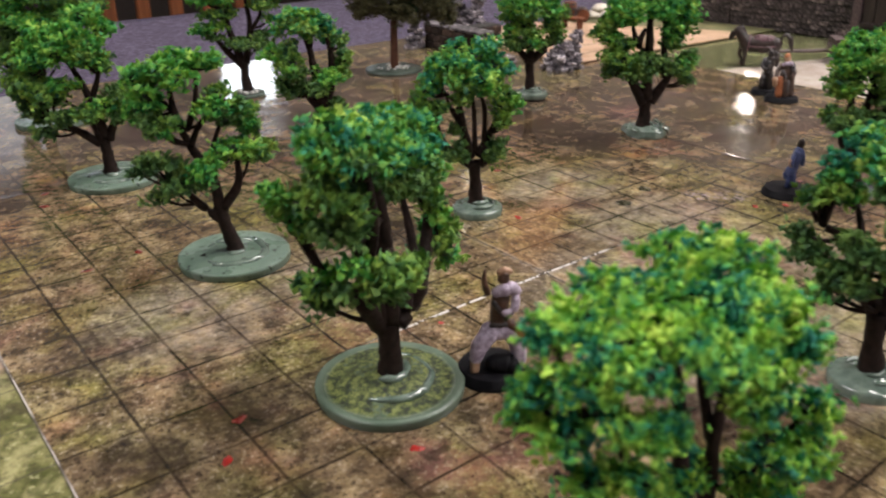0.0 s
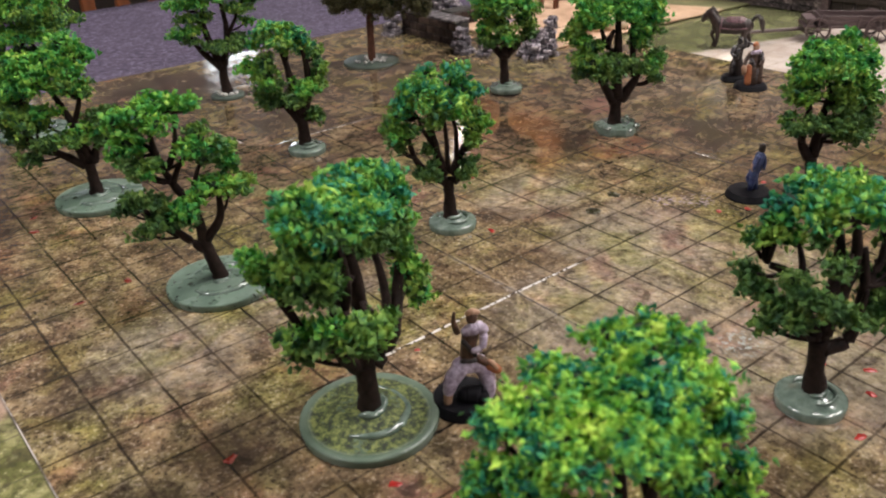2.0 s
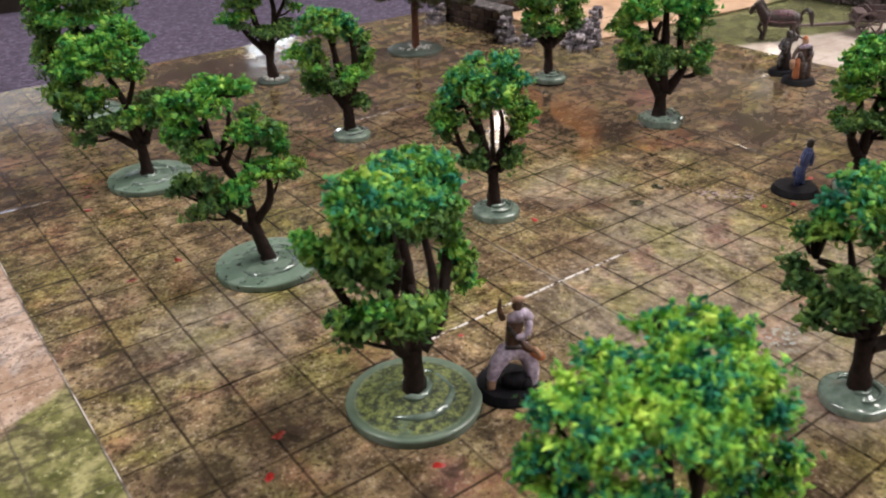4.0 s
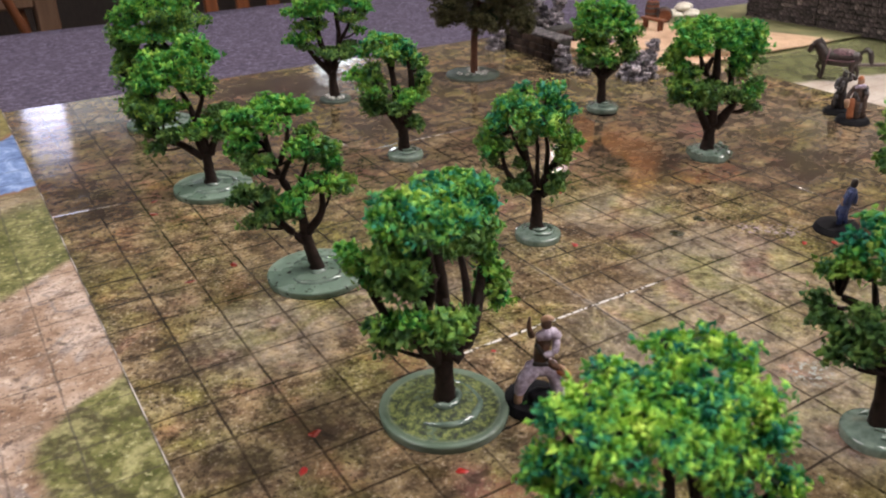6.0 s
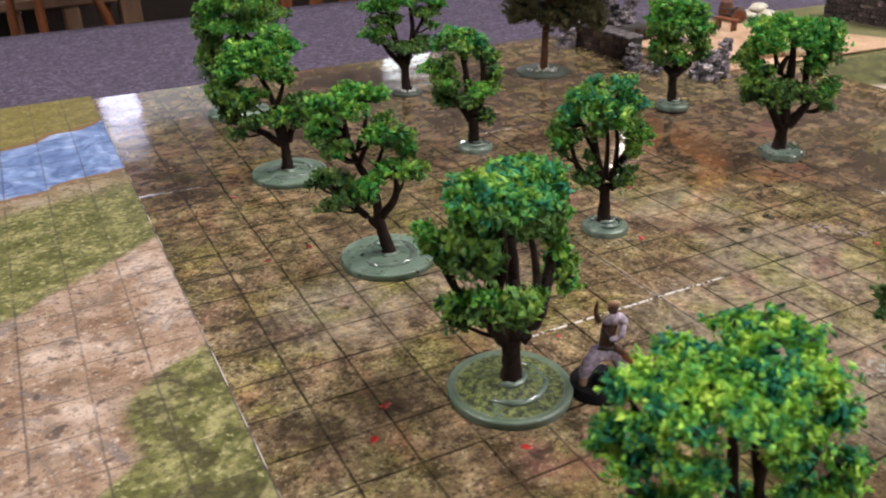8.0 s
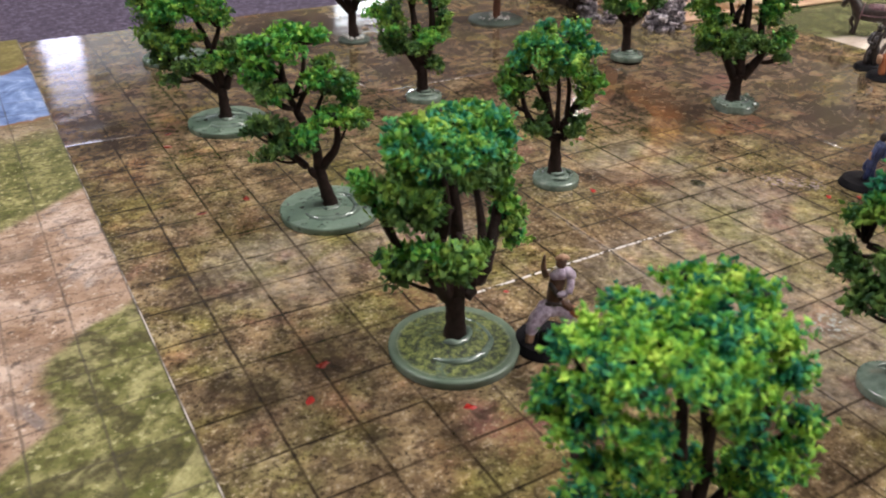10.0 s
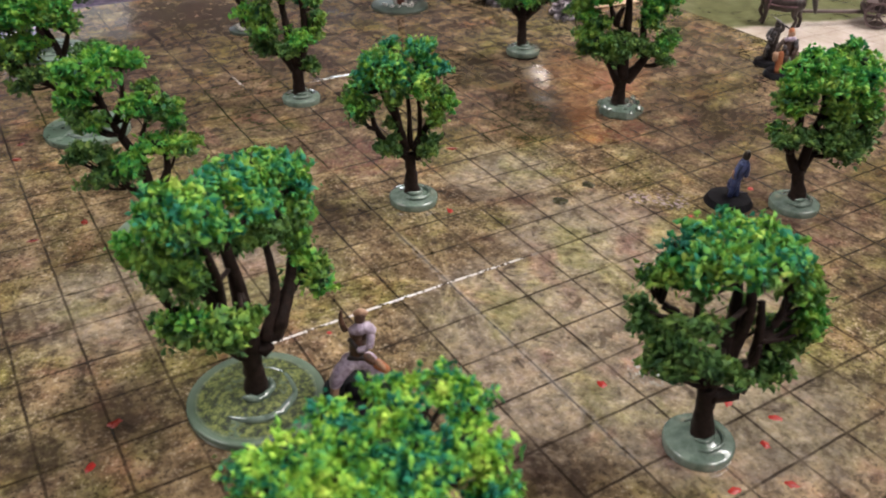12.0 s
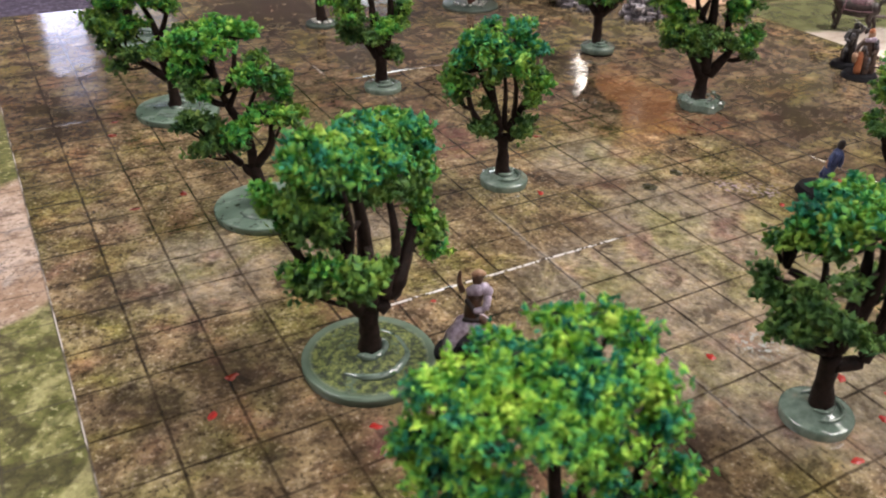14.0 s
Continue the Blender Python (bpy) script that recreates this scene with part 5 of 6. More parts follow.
figurine(pose(0.3615, 0.1240, 0.0006, 0, 0, TURN - 30), [
    ([(0.0, 0, 0.0155), (0.0, 0, 0.0215), (0.0005, 0, 0.0265)], [0.0036, 0.0036, 0.0033], 1),
    ([(-0.0005, -0.0030, 0.0175), (0.0, -0.0032, 0.0245)], [0.0014, 0.0018], 0),
    ([(-0.001, 0, 0.0160), (-0.0024, 0, 0.0100), (-0.0026, 0, H)], [0.0032, 0.0030, 0.0026], 1),
    ([(0.001, 0, 0.0160), (0.0024, 0, 0.0100), (0.0028, 0, H)], [0.0032, 0.0030, 0.0026], 1),
    ([(0.0005, 0, 0.0300), (0.0005, 0, 0.0320)], [0.0023, 0.0023], 1),
    ([(-0.003, -0.001, 0.0265), (-0.0050, -0.003, 0.0215), (-0.0020, -0.005, 0.0200)], [0.0017, 0.0014, 0.0012], 0),
    ([(0.003, -0.001, 0.0265), (0.0048, -0.003, 0.0290), (0.0040, -0.004, 0.0320)], [0.0017, 0.0014, 0.0012], 0),
    ([(-0.0030, -0.005, 0.0370), (0.0045, -0.0045, 0.0325), (0.0100, -0.004, 0.0295)], [0.0003, 0.0006, 0.0006], 0),
    ([(-0.0026, -0.0026, 0.0140), (-0.0028, -0.0028, 0.0070)], [0.0013, 0.0012], 0),
    ([(0.0005, -0.0018, 0.0312), (0.0005, -0.0018, 0.0326)], [0.0013, 0.0012], 0),
], [STEEL, SOOT], "dark armoured figurine with a raised sword on a black base", 0.0112)

figurine(pose(0.3500, 0.1030, 0.0006, 0, 0, TURN - 30), [
    ([(0.0, 0, 0.0155), (0.0006, 0, 0.0215), (0.0006, 0, 0.0270)], [0.0044, 0.0040, 0.0036], 1),
    ([(0.0030, 0.002, 0.0230), (0.0034, 0.003, 0.0130), (0.0036, 0.003, 0.0042)], [0.0040, 0.0046, 0.0050], 1),
    ([(-0.0030, -0.0035, 0.0170), (-0.0028, -0.0040, 0.0100), (-0.0024, -0.0040, 0.0050)], [0.0024, 0.0026, 0.0026], 2),
    ([(0.0010, -0.001, 0.0160), (0.0016, -0.002, 0.0090), (0.0018, -0.002, H)], [0.0034, 0.0030, 0.0026], 1),
    ([(0.0006, 0, 0.0302), (0.0006, 0, 0.0322)], [0.0024, 0.0024], 3),
    ([(0.0000, 0, 0.0335), (0.0002, 0, 0.0345)], [0.0022, 0.0016], 2),
    ([(-0.0030, -0.001, 0.0268), (-0.0056, -0.003, 0.0225), (-0.0062, -0.005, 0.0190)], [0.0019, 0.0016, 0.0014], 1),
    ([(0.0042, 0, 0.0268), (0.0062, -0.002, 0.0220), (0.0050, -0.004, 0.0185)], [0.0020, 0.0017, 0.0014], 1),
    ([(0.0046, -0.001, 0.0272), (0.0056, -0.003, 0.0240)], [0.0020, 0.0014], 0),
    ([(0.0030, -0.0022, 0.0288), (-0.0016, -0.0026, 0.0276)], [0.0018, 0.0016], 4),
    ([(-0.0064, -0.006, 0.0170), (-0.0060, -0.006, 0.0130)], [0.0022, 0.0018], 3),
    ([(0.0060, 0.001, 0.0085), (0.0120, -0.001, 0.0098)], [0.0007, 0.0005], 1),
    ([(-0.0016, -0.0034, 0.0228), (0.0012, -0.0036, 0.0180)], [0.0014, 0.0012], 0),
    ([(0.0034, -0.0030, 0.0150), (0.0030, -0.0034, 0.0080)], [0.0013, 0.0014], 0),
], [STEEL, CLOAK, ORANGE, FLESH, LILAC], "brown-cloaked figurine with orange cloth on a black base")


# ---- chairs behind the table ----
def back_chair(x, y, label, wood, light):
    t = thing("wooden_chair", pose(x, y, FLOOR), label, "chair", "chairs behind the table")
    part("seat", box_bm(-0.20, 0.20, -0.40, 0.0, 0.43, 0.46, 0.008), wood, t)
    for sx in (-0.19, 0.155):
        part("front_leg", box_bm(sx, sx + 0.035, -0.395, -0.36, 0, 0.43, 0.004), wood, t)
        part("back_post", box_bm(sx, sx + 0.035, -0.02, 0.015, 0, 0.95, 0.005), wood, t)
    for zz, h in ((0.88, 0.06), (0.705, 0.03)):
        part("rail", box_bm(-0.155, 0.155, -0.012, 0.008, zz, zz + h, 0.004), light, t)
    for k, sx in enumerate((-0.11, -0.045, 0.02, 0.085)):
        part("spindle", box_bm(sx, sx + 0.026, -0.010, 0.006, 0.46, 0.88, 0.003), light if k % 2 else wood, t)
    return t


# a pale side table and the legs of a stool in front of it
side = thing("side_table", pose(-0.16, 1.42, FLOOR), "pale brown wooden side table with a low stretcher", "table")
part("tabletop", box_bm(-0.30, 0.14, -0.06, 0.36, 0.800, 0.825, 0.006), PALE_WOOD, side)
for x0, x1 in ((-0.29, -0.255), (-0.100, -0.077), (-0.010, 0.018), (0.085, 0.123)):
    part("leg", box_bm(x0, x1, -0.05, -0.015, 0.0, 0.692 if -0.2 < x0 < 0.05 else 0.800, 0.004), PALE_WOOD, side)
for x0, x1 in ((-0.29, -0.255), (0.085, 0.123)):
    part("leg", box_bm(x0, x1, 0.31, 0.345, 0.0, 0.800, 0.004), PALE_WOOD, side)
part("apron", box_bm(-0.2545, 0.0845, -0.052, -0.030, 0.693, 0.712, 0.003), PALE_WOOD, side, "pale front rail")
part("back_panel", box_bm(-0.29, 0.123, 0.300, 0.309, 0.10, 0.744, 0.002), GATE_WOOD, side, "dark back panel")
stool = thing("wooden_stool", pose(-0.15, 1.30, FLOOR), "orange varnished wooden stool with splayed legs", "stool")
part("seat", lathe_bm([(0, 0.865), (0.13, 0.865), (0.145, 0.875), (0.145, 0.89), (0.13, 0.897), (0, 0.897)], 36), ROOM_WOOD, stool, "", True)
for a, b_ in (((-0.058, 0.0), (-0.064, 0.0)), ((0.028, -0.01), (0.270, -0.02)), ((-0.100, 0.07), (-0.115, 0.09)), ((0.05, 0.09), (0.12, 0.10))):
    v, f = tube([(a[0] - (b_[0] - a[0]) * 0.19, a[1], 0.867), (b_[0] * 0.5 + a[0] * 0.5, a[1] * 0.5 + b_[1] * 0.5, 0.36), (b_[0], b_[1], 0.002)], [0.0075, 0.0085, 0.0080], 12)
    attach("leg", mesh("leg", v, f, [ROOM_WOOD]), stool)
back_chair(0.345, 1.42, "varnished orange-brown wooden chair with a slatted back", ROOM_WOOD, ROOM_WOOD)


# ---- the model trees ----
model_tree(-0.1025, -0.0290, 0.0255, "flock",
    [(0.0004, 0, 0.0109, 0.0039), (0.0002, 0, 0.0196, 0.0036), (0.0005, 0, 0.0261, 0.0038)],
    [[(-0.0026, 0, 0.0251), (-0.0092, -0.008, 0.0407), (-0.0181, -0.012, 0.0483)],
     [(0.0029, 0, 0.0251), (0.0089, 0.003, 0.0309), (0.0116, 0.006, 0.0365), (0.0146, 0.012, 0.047), (0.016, 0.016, 0.0573)],
     [(0.0009, 0, 0.0261), (-0.0001, -0.003, 0.0551), (-0.0031, -0.008, 0.0812)],
     [(0.0054, 0, 0.03), (0.01, 0.008, 0.0467), (0.0065, 0.012, 0.0688)],
     [(-0.0021, 0, 0.0262), (-0.0078, -0.008, 0.0554), (-0.0124, -0.018, 0.0741)],
     [(-0.0068, -0.006, 0.0496), (-0.0041, -0.012, 0.0644), (-0.0052, -0.018, 0.0826)],
     [(0.0129, 0.009, 0.0424), (0.0187, 0.016, 0.0473), (0.0251, 0.022, 0.039)]],
    [(-0.015, -0.014, 0.0961, 0.008, 0.0056), (-0.0033, 0.012, 0.0891, 0.0096, 0.0053), (0.0113, 0.028, 0.0833, 0.0097, 0.0056), (0.0179, 0.026, 0.0773, 0.0058, 0.0066), (-0.0052, -0.02, 0.0936, 0.008, 0.0052), (0.0089, 0.002, 0.0828, 0.0078, 0.0056), (-0.0179, -0.02, 0.0896, 0.0062, 0.0052), (0.0174, 0.022, 0.0694, 0.0058, 0.0047), (-0.0086, -0.024, 0.088, 0.0071, 0.0035), (0.0053, 0.024, 0.0884, 0.0087, 0.0041), (0.0164, 0.034, 0.0812, 0.0068, 0.0048), (-0.008, 0, 0.0903, 0.0084, 0.0051), (0.0035, 0.012, 0.0832, 0.0088, 0.0054), (0.0007, -0.012, 0.0836, 0.0062, 0.0037), (-0.0206, -0.016, 0.0922, 0.003, 0.004)],
    [(-0.0201, -0.02, 0.0794, 0.0076, 0.0053), (-0.0112, -0.022, 0.0761, 0.0072, 0.0048), (-0.0247, -0.01, 0.0675, 0.006, 0.0055), (-0.0329, -0.006, 0.075, 0.0028, 0.0023), (-0.0277, -0.008, 0.0702, 0.004, 0.0043), (0.0179, 0.018, 0.0599, 0.0053, 0.0035), (0.022, 0.02, 0.0498, 0.0057, 0.0043), (0.0256, 0.024, 0.0358, 0.0058, 0.004), (0.0173, 0.016, 0.0453, 0.0063, 0.0043), (-0.0228, -0.012, 0.0484, 0.0072, 0.0041), (-0.009, -0.022, 0.0564, 0.0071, 0.0046), (0.0015, -0.026, 0.0564, 0.0074, 0.0054), (0.0071, -0.02, 0.056, 0.004, 0.0034)],
    [(-0.0149, -0.016, 0.0825, 0.0065, 0.0037), (-0.0083, -0.016, 0.067, 0.0051, 0.0033), (-0.001, 0.002, 0.0707, 0.0075, 0.0035), (0.0091, 0.01, 0.0692, 0.0055, 0.0032), (-0.0182, -0.014, 0.0816, 0.005, 0.0033), (-0.0154, -0.016, 0.0661, 0.0067, 0.0046), (-0.0202, -0.012, 0.0402, 0.0048, 0.0042), (-0.002, -0.024, 0.0479, 0.0056, 0.0046), (0.0153, 0.018, 0.0672, 0.0053, 0.003), (-0.0079, -0.012, 0.0777, 0.0055, 0.0029), (0.0033, 0.004, 0.0715, 0.0063, 0.0027)],
    "broad model tree in three tiers, mossy round base", 21, teal=True, stout=1.45, swell=1.12, fill=2)
model_tree(-0.0990, 0.1010, 0.0250, "wide",
    [(0.0004, 0, 0.0077, 0.0036), (-0.0022, 0, 0.0175, 0.0029), (-0.0042, 0, 0.0253, 0.0029)],
    [[(-0.0041, 0, 0.0208), (-0.0121, 0, 0.0288), (-0.0185, 0, 0.0373)],
     [(-0.0042, 0, 0.0253), (-0.0052, 0, 0.0403), (-0.0134, 0, 0.0556), (-0.017, 0, 0.0703), (-0.0179, 0, 0.0817)],
     [(-0.0136, 0, 0.0621), (-0.0083, 0, 0.0731), (-0.0067, 0, 0.0878)],
     [(-0.0027, 0, 0.0259), (0.0056, 0, 0.0372), (0.0058, 0, 0.0501)],
     [(-0.0046, 0, 0.0403), (-0.0028, 0, 0.0549), (0.001, 0, 0.0644)],
     [(-0.0166, 0, 0.0688), (-0.0232, 0, 0.0766)],
     [(-0.0124, 0, 0.0549), (-0.0073, 0, 0.0644), (0.0037, 0, 0.0745)]],
    [(-0.0146, 0.004, 0.0906, 0.0084, 0.0054), (-0.0054, 0.002, 0.0899, 0.0061, 0.0047), (0.0011, 0, 0.0913, 0.0039, 0.0029), (-0.021, -0.004, 0.0886, 0.0077, 0.0059), (-0.03, 0, 0.0847, 0.007, 0.006), (-0.0146, -0.008, 0.0851, 0.0077, 0.0058), (-0.0256, -0.006, 0.078, 0.0078, 0.0065), (-0.0322, -0.002, 0.0712, 0.0057, 0.006)],
    [(0.0007, 0.004, 0.0767, 0.0068, 0.0039), (-0.0022, -0.004, 0.071, 0.0089, 0.0053), (0.0077, 0, 0.0702, 0.007, 0.006), (0.013, 0.002, 0.0677, 0.0051, 0.0048), (0.0115, 0, 0.0614, 0.0057, 0.0054), (-0.0243, -0.004, 0.0624, 0.0073, 0.0042), (-0.0182, -0.006, 0.0659, 0.0039, 0.003), (0.0061, -0.006, 0.0547, 0.0107, 0.0048), (-0.0023, -0.008, 0.0511, 0.0062, 0.0042), (0.0117, 0, 0.05, 0.008, 0.0048), (0.0198, 0, 0.053, 0.004, 0.0027), (-0.0093, -0.01, 0.0459, 0.0084, 0.0054)],
    [(-0.0263, -0.006, 0.0689, 0.0073, 0.0042), (0.0028, -0.004, 0.0669, 0.0061, 0.0041), (-0.0297, -0.002, 0.0489, 0.0086, 0.0049), (-0.0361, 0, 0.0442, 0.0046, 0.0031), (-0.0216, -0.006, 0.0489, 0.0062, 0.0048), (-0.0183, -0.008, 0.0391, 0.01, 0.0048), (-0.0277, -0.004, 0.0334, 0.0072, 0.0043), (-0.0076, -0.01, 0.0408, 0.0056, 0.0036)],
    "open-branched model tree on a wide grey-green disc", 22, fill=1, swell=1.05, stout=1.25)
model_tree(-0.1070, 0.2455, 0.0250, "wide",
    [(-0.0011, 0, 0.0102, 0.0036), (-0.0013, 0, 0.0188, 0.003), (-0.0018, 0, 0.025, 0.0032)],
    [[(-0.0035, 0, 0.0227), (-0.0141, 0, 0.0304), (-0.0253, 0, 0.038)],
     [(-0.0026, 0, 0.025), (-0.0062, 0, 0.0365), (-0.0088, 0, 0.0429)],
     [(-0.0003, 0, 0.0258), (-0.0035, 0, 0.0447), (-0.0091, 0, 0.0602), (-0.0147, 0, 0.0738)],
     [(-0.0046, 0, 0.0477), (0.0018, 0, 0.0623), (0.0002, 0, 0.0744)],
     [(0.0011, 0, 0.025), (0.0057, 0, 0.0349), (0.0115, 0, 0.0428)],
     [(-0.0074, 0, 0.0558), (-0.0204, 0, 0.0551), (-0.0319, 0, 0.0631)]],
    [(-0.0017, 0.006, 0.0919, 0.0093, 0.0079), (0.008, 0.002, 0.0861, 0.0074, 0.0058), (-0.0099, 0, 0.0845, 0.0111, 0.0078), (-0.0244, 0.002, 0.0843, 0.0104, 0.0071), (-0.0302, 0, 0.0758, 0.0093, 0.0079), (-0.0166, -0.006, 0.0755, 0.011, 0.0078), (-0.001, -0.004, 0.0786, 0.0103, 0.007), (-0.0222, -0.006, 0.0721, 0.0081, 0.0055)],
    [(0.0041, 0, 0.0677, 0.0074, 0.0071), (-0.0043, -0.004, 0.0705, 0.0092, 0.0055), (-0.0337, 0.002, 0.0662, 0.0083, 0.0064), (-0.0415, 0, 0.0577, 0.0076, 0.0072), (-0.0301, -0.004, 0.0552, 0.0112, 0.0072), (-0.0169, -0.006, 0.0575, 0.0093, 0.0059), (0.0028, -0.004, 0.0459, 0.0104, 0.0055), (0.0146, 0, 0.0457, 0.0093, 0.0063), (-0.0058, -0.008, 0.0416, 0.0093, 0.0063)],
    [(-0.0407, 0, 0.0504, 0.0057, 0.0048), (-0.0237, -0.004, 0.0497, 0.0097, 0.0056), (-0.0362, 0, 0.043, 0.0076, 0.0061), (0.0105, 0, 0.052, 0.0112, 0.0051), (0.0111, -0.004, 0.0384, 0.0082, 0.0063), (-0.0191, -0.006, 0.0392, 0.0105, 0.006), (-0.0313, -0.004, 0.0311, 0.0084, 0.0048), (0.0193, 0.002, 0.0533, 0.0056, 0.0039)],
    "leaning bright green model tree on a wide disc", 23, fill=1, swell=1.05, stout=1.25)
model_tree(-0.1010, 0.4000, 0.0250, "wide",
    [(-0.0054, 0, 0.0022, 0.0044), (-0.0042, 0, 0.0153, 0.0038), (-0.0027, 0, 0.0269, 0.0038)],
    [[(-0.0029, 0, 0.026), (0.0047, 0, 0.0539), (0.0106, 0, 0.0842)],
     [(-0.0027, 0, 0.0269), (-0.0143, 0, 0.045), (-0.0157, 0, 0.0671)],
     [(0.0008, 0, 0.0405), (0.0207, 0, 0.0582), (0.0271, 0, 0.0756)]],
    [(0.0119, 0, 0.0947, 0.0243, 0.0099), (-0.011, 0, 0.0851, 0.0132, 0.0084)],
    [(0.0276, 0, 0.0807, 0.0177, 0.0111), (-0.0191, 0, 0.0736, 0.0104, 0.0081), (0.0107, -0.006, 0.0734, 0.0223, 0.0073), (-0.021, 0, 0.0451, 0.0096, 0.0136), (-0.0179, 0, 0.0186, 0.0072, 0.0089)],
    [(-0.0144, 0, 0.0606, 0.0114, 0.0085), (-0.0093, 0, 0.0324, 0.0144, 0.0084), (0.0277, 0.004, 0.0484, 0.0132, 0.0134), (0.0091, 0, 0.0539, 0.0212, 0.0115)],
    "tall bushy model tree near the mat's far edge", 27)
model_tree(0.0240, 0.0750, 0.0130, "small",
    [(-0.0011, 0, 0.0075, 0.0039), (-0.0013, 0, 0.0186, 0.0029), (-0.0017, 0, 0.0281, 0.0032)],
    [[(-0.0028, 0, 0.0261), (-0.0119, 0, 0.0315), (-0.0187, 0, 0.0414), (-0.0215, 0, 0.0524)],
     [(-0.0037, 0, 0.0304), (-0.0072, 0, 0.0446), (-0.0111, 0, 0.065)],
     [(0, 0, 0.0304), (0.0067, 0, 0.0429), (0.0112, 0, 0.0516)],
     [(-0.0017, 0, 0.0327), (-0.0024, 0, 0.0542), (-0.0046, 0, 0.0668)],
     [(0.0031, 0, 0.038), (0.003, 0, 0.0542), (0.0005, 0, 0.0627)],
     [(0.001, 0, 0.026), (0.0106, 0, 0.0347), (0.016, 0, 0.0393)],
     [(-0.008, 0, 0.0469), (-0.0135, 0, 0.0555), (-0.0161, 0, 0.0628)]],
    [(-0.0111, -0.001, 0.0849, 0.0067, 0.0052), (0.0026, -0.003, 0.0854, 0.0076, 0.0052), (-0.0192, -0.005, 0.0785, 0.0075, 0.0058), (-0.0086, -0.011, 0.0801, 0.0075, 0.0057), (0.0059, -0.005, 0.0769, 0.0076, 0.0058), (0.0132, -0.001, 0.0738, 0.0046, 0.0046), (-0.0233, -0.005, 0.072, 0.0067, 0.0051), (-0.0019, -0.013, 0.0726, 0.0084, 0.0048), (-0.0147, -0.013, 0.0727, 0.0066, 0.0044), (-0.0262, -0.005, 0.0659, 0.0061, 0.0048)],
    [(-0.031, -0.003, 0.0601, 0.0055, 0.0058), (-0.0274, -0.005, 0.056, 0.0076, 0.0039), (-0.008, -0.013, 0.0678, 0.006, 0.0054), (0.0046, -0.009, 0.0665, 0.0076, 0.0052), (0.0131, -0.003, 0.0633, 0.0062, 0.0059), (0.0168, -0.003, 0.0571, 0.005, 0.0059), (0.0093, -0.007, 0.0572, 0.0055, 0.0049), (0.0117, -0.005, 0.0486, 0.0047, 0.005), (-0.0207, -0.007, 0.0586, 0.0049, 0.0029)],
    [(-0.0273, -0.002, 0.0493, 0.0056, 0.0033), (-0.0115, 0, 0.0446, 0.0041, 0.0036), (-0.0163, -0.004, 0.0331, 0.0056, 0.0026), (-0.0094, -0.007, 0.0342, 0.0044, 0.0023), (0.0102, -0.002, 0.0374, 0.0057, 0.0033), (0.0054, -0.006, 0.0311, 0.0044, 0.0033), (-0.0106, -0.01, 0.0614, 0.0039, 0.0039)],
    "round-headed model tree on a small glossy base", 24, teal=True, fill=1, swell=1.05, stout=1.1)
model_tree(0.2005, 0.1112, 0.0145, "rough",
    [(-0.0017, 0, 0.0087, 0.0046), (-0.0014, 0, 0.018, 0.0038), (-0.001, 0, 0.0249, 0.004)],
    [[(-0.0027, 0, 0.0217), (-0.0092, 0, 0.0328), (-0.0156, 0, 0.0415)],
     [(0.0014, 0, 0.0225), (0.0088, 0, 0.0328), (0.0135, 0, 0.0421)],
     [(-0.001, 0, 0.0249), (-0.0022, 0, 0.041), (-0.0029, 0, 0.0621), (-0.0034, 0, 0.0799)],
     [(0.0104, 0, 0.0383), (0.0076, 0, 0.0602), (0.007, 0, 0.0732)],
     [(-0.0027, 0, 0.0526), (-0.0109, 0, 0.0614), (-0.0152, 0, 0.0733)],
     [(-0.0101, 0, 0.0606), (-0.0065, 0, 0.0703)]],
    [(-0.0237, 0.004, 0.0888, 0.0101, 0.0068), (-0.0104, 0.006, 0.0903, 0.0114, 0.0061), (-0.0046, 0, 0.0866, 0.0106, 0.0069), (0.0091, 0.002, 0.0861, 0.0103, 0.007), (0.021, 0.004, 0.0857, 0.0091, 0.007), (0.02, 0, 0.077, 0.0103, 0.007), (-0.02, -0.004, 0.0833, 0.012, 0.0059), (0.0044, -0.006, 0.079, 0.0089, 0.006), (-0.0269, 0, 0.0772, 0.0088, 0.0068), (-0.0169, -0.008, 0.078, 0.008, 0.0042), (0.0021, 0.004, 0.0882, 0.0107, 0.0057), (0.001, -0.004, 0.0818, 0.0089, 0.006), (-0.0222, -0.004, 0.0764, 0.0096, 0.0042), (0.023, 0.002, 0.0808, 0.0066, 0.0062)],
    [(-0.0308, 0, 0.0741, 0.0072, 0.0051), (-0.0347, 0, 0.0678, 0.0064, 0.0068), (-0.0274, -0.002, 0.0646, 0.008, 0.0068), (0.0108, -0.004, 0.0686, 0.0074, 0.0065), (0.0198, 0, 0.0684, 0.0075, 0.0066), (0.0123, -0.002, 0.0607, 0.0083, 0.0053), (-0.02, -0.004, 0.0605, 0.0089, 0.006), (-0.0275, -0.002, 0.0532, 0.0081, 0.0077), (-0.0217, -0.008, 0.0511, 0.0105, 0.0077), (0.0184, -0.004, 0.044, 0.0092, 0.0062), (0.0252, 0, 0.0483, 0.0084, 0.0053)],
    [(-0.0272, 0, 0.0431, 0.0065, 0.006), (-0.0067, -0.008, 0.0506, 0.0122, 0.0065), (0.005, -0.008, 0.0472, 0.0102, 0.0074), (-0.013, -0.008, 0.0434, 0.0122, 0.0064), (0.0276, 0.002, 0.0519, 0.0051, 0.0036), (0.0257, 0, 0.0343, 0.0059, 0.0027)],
    "spreading model tree on a chipped glossy base", 25, fill=1, swell=1.07, stout=1.5)
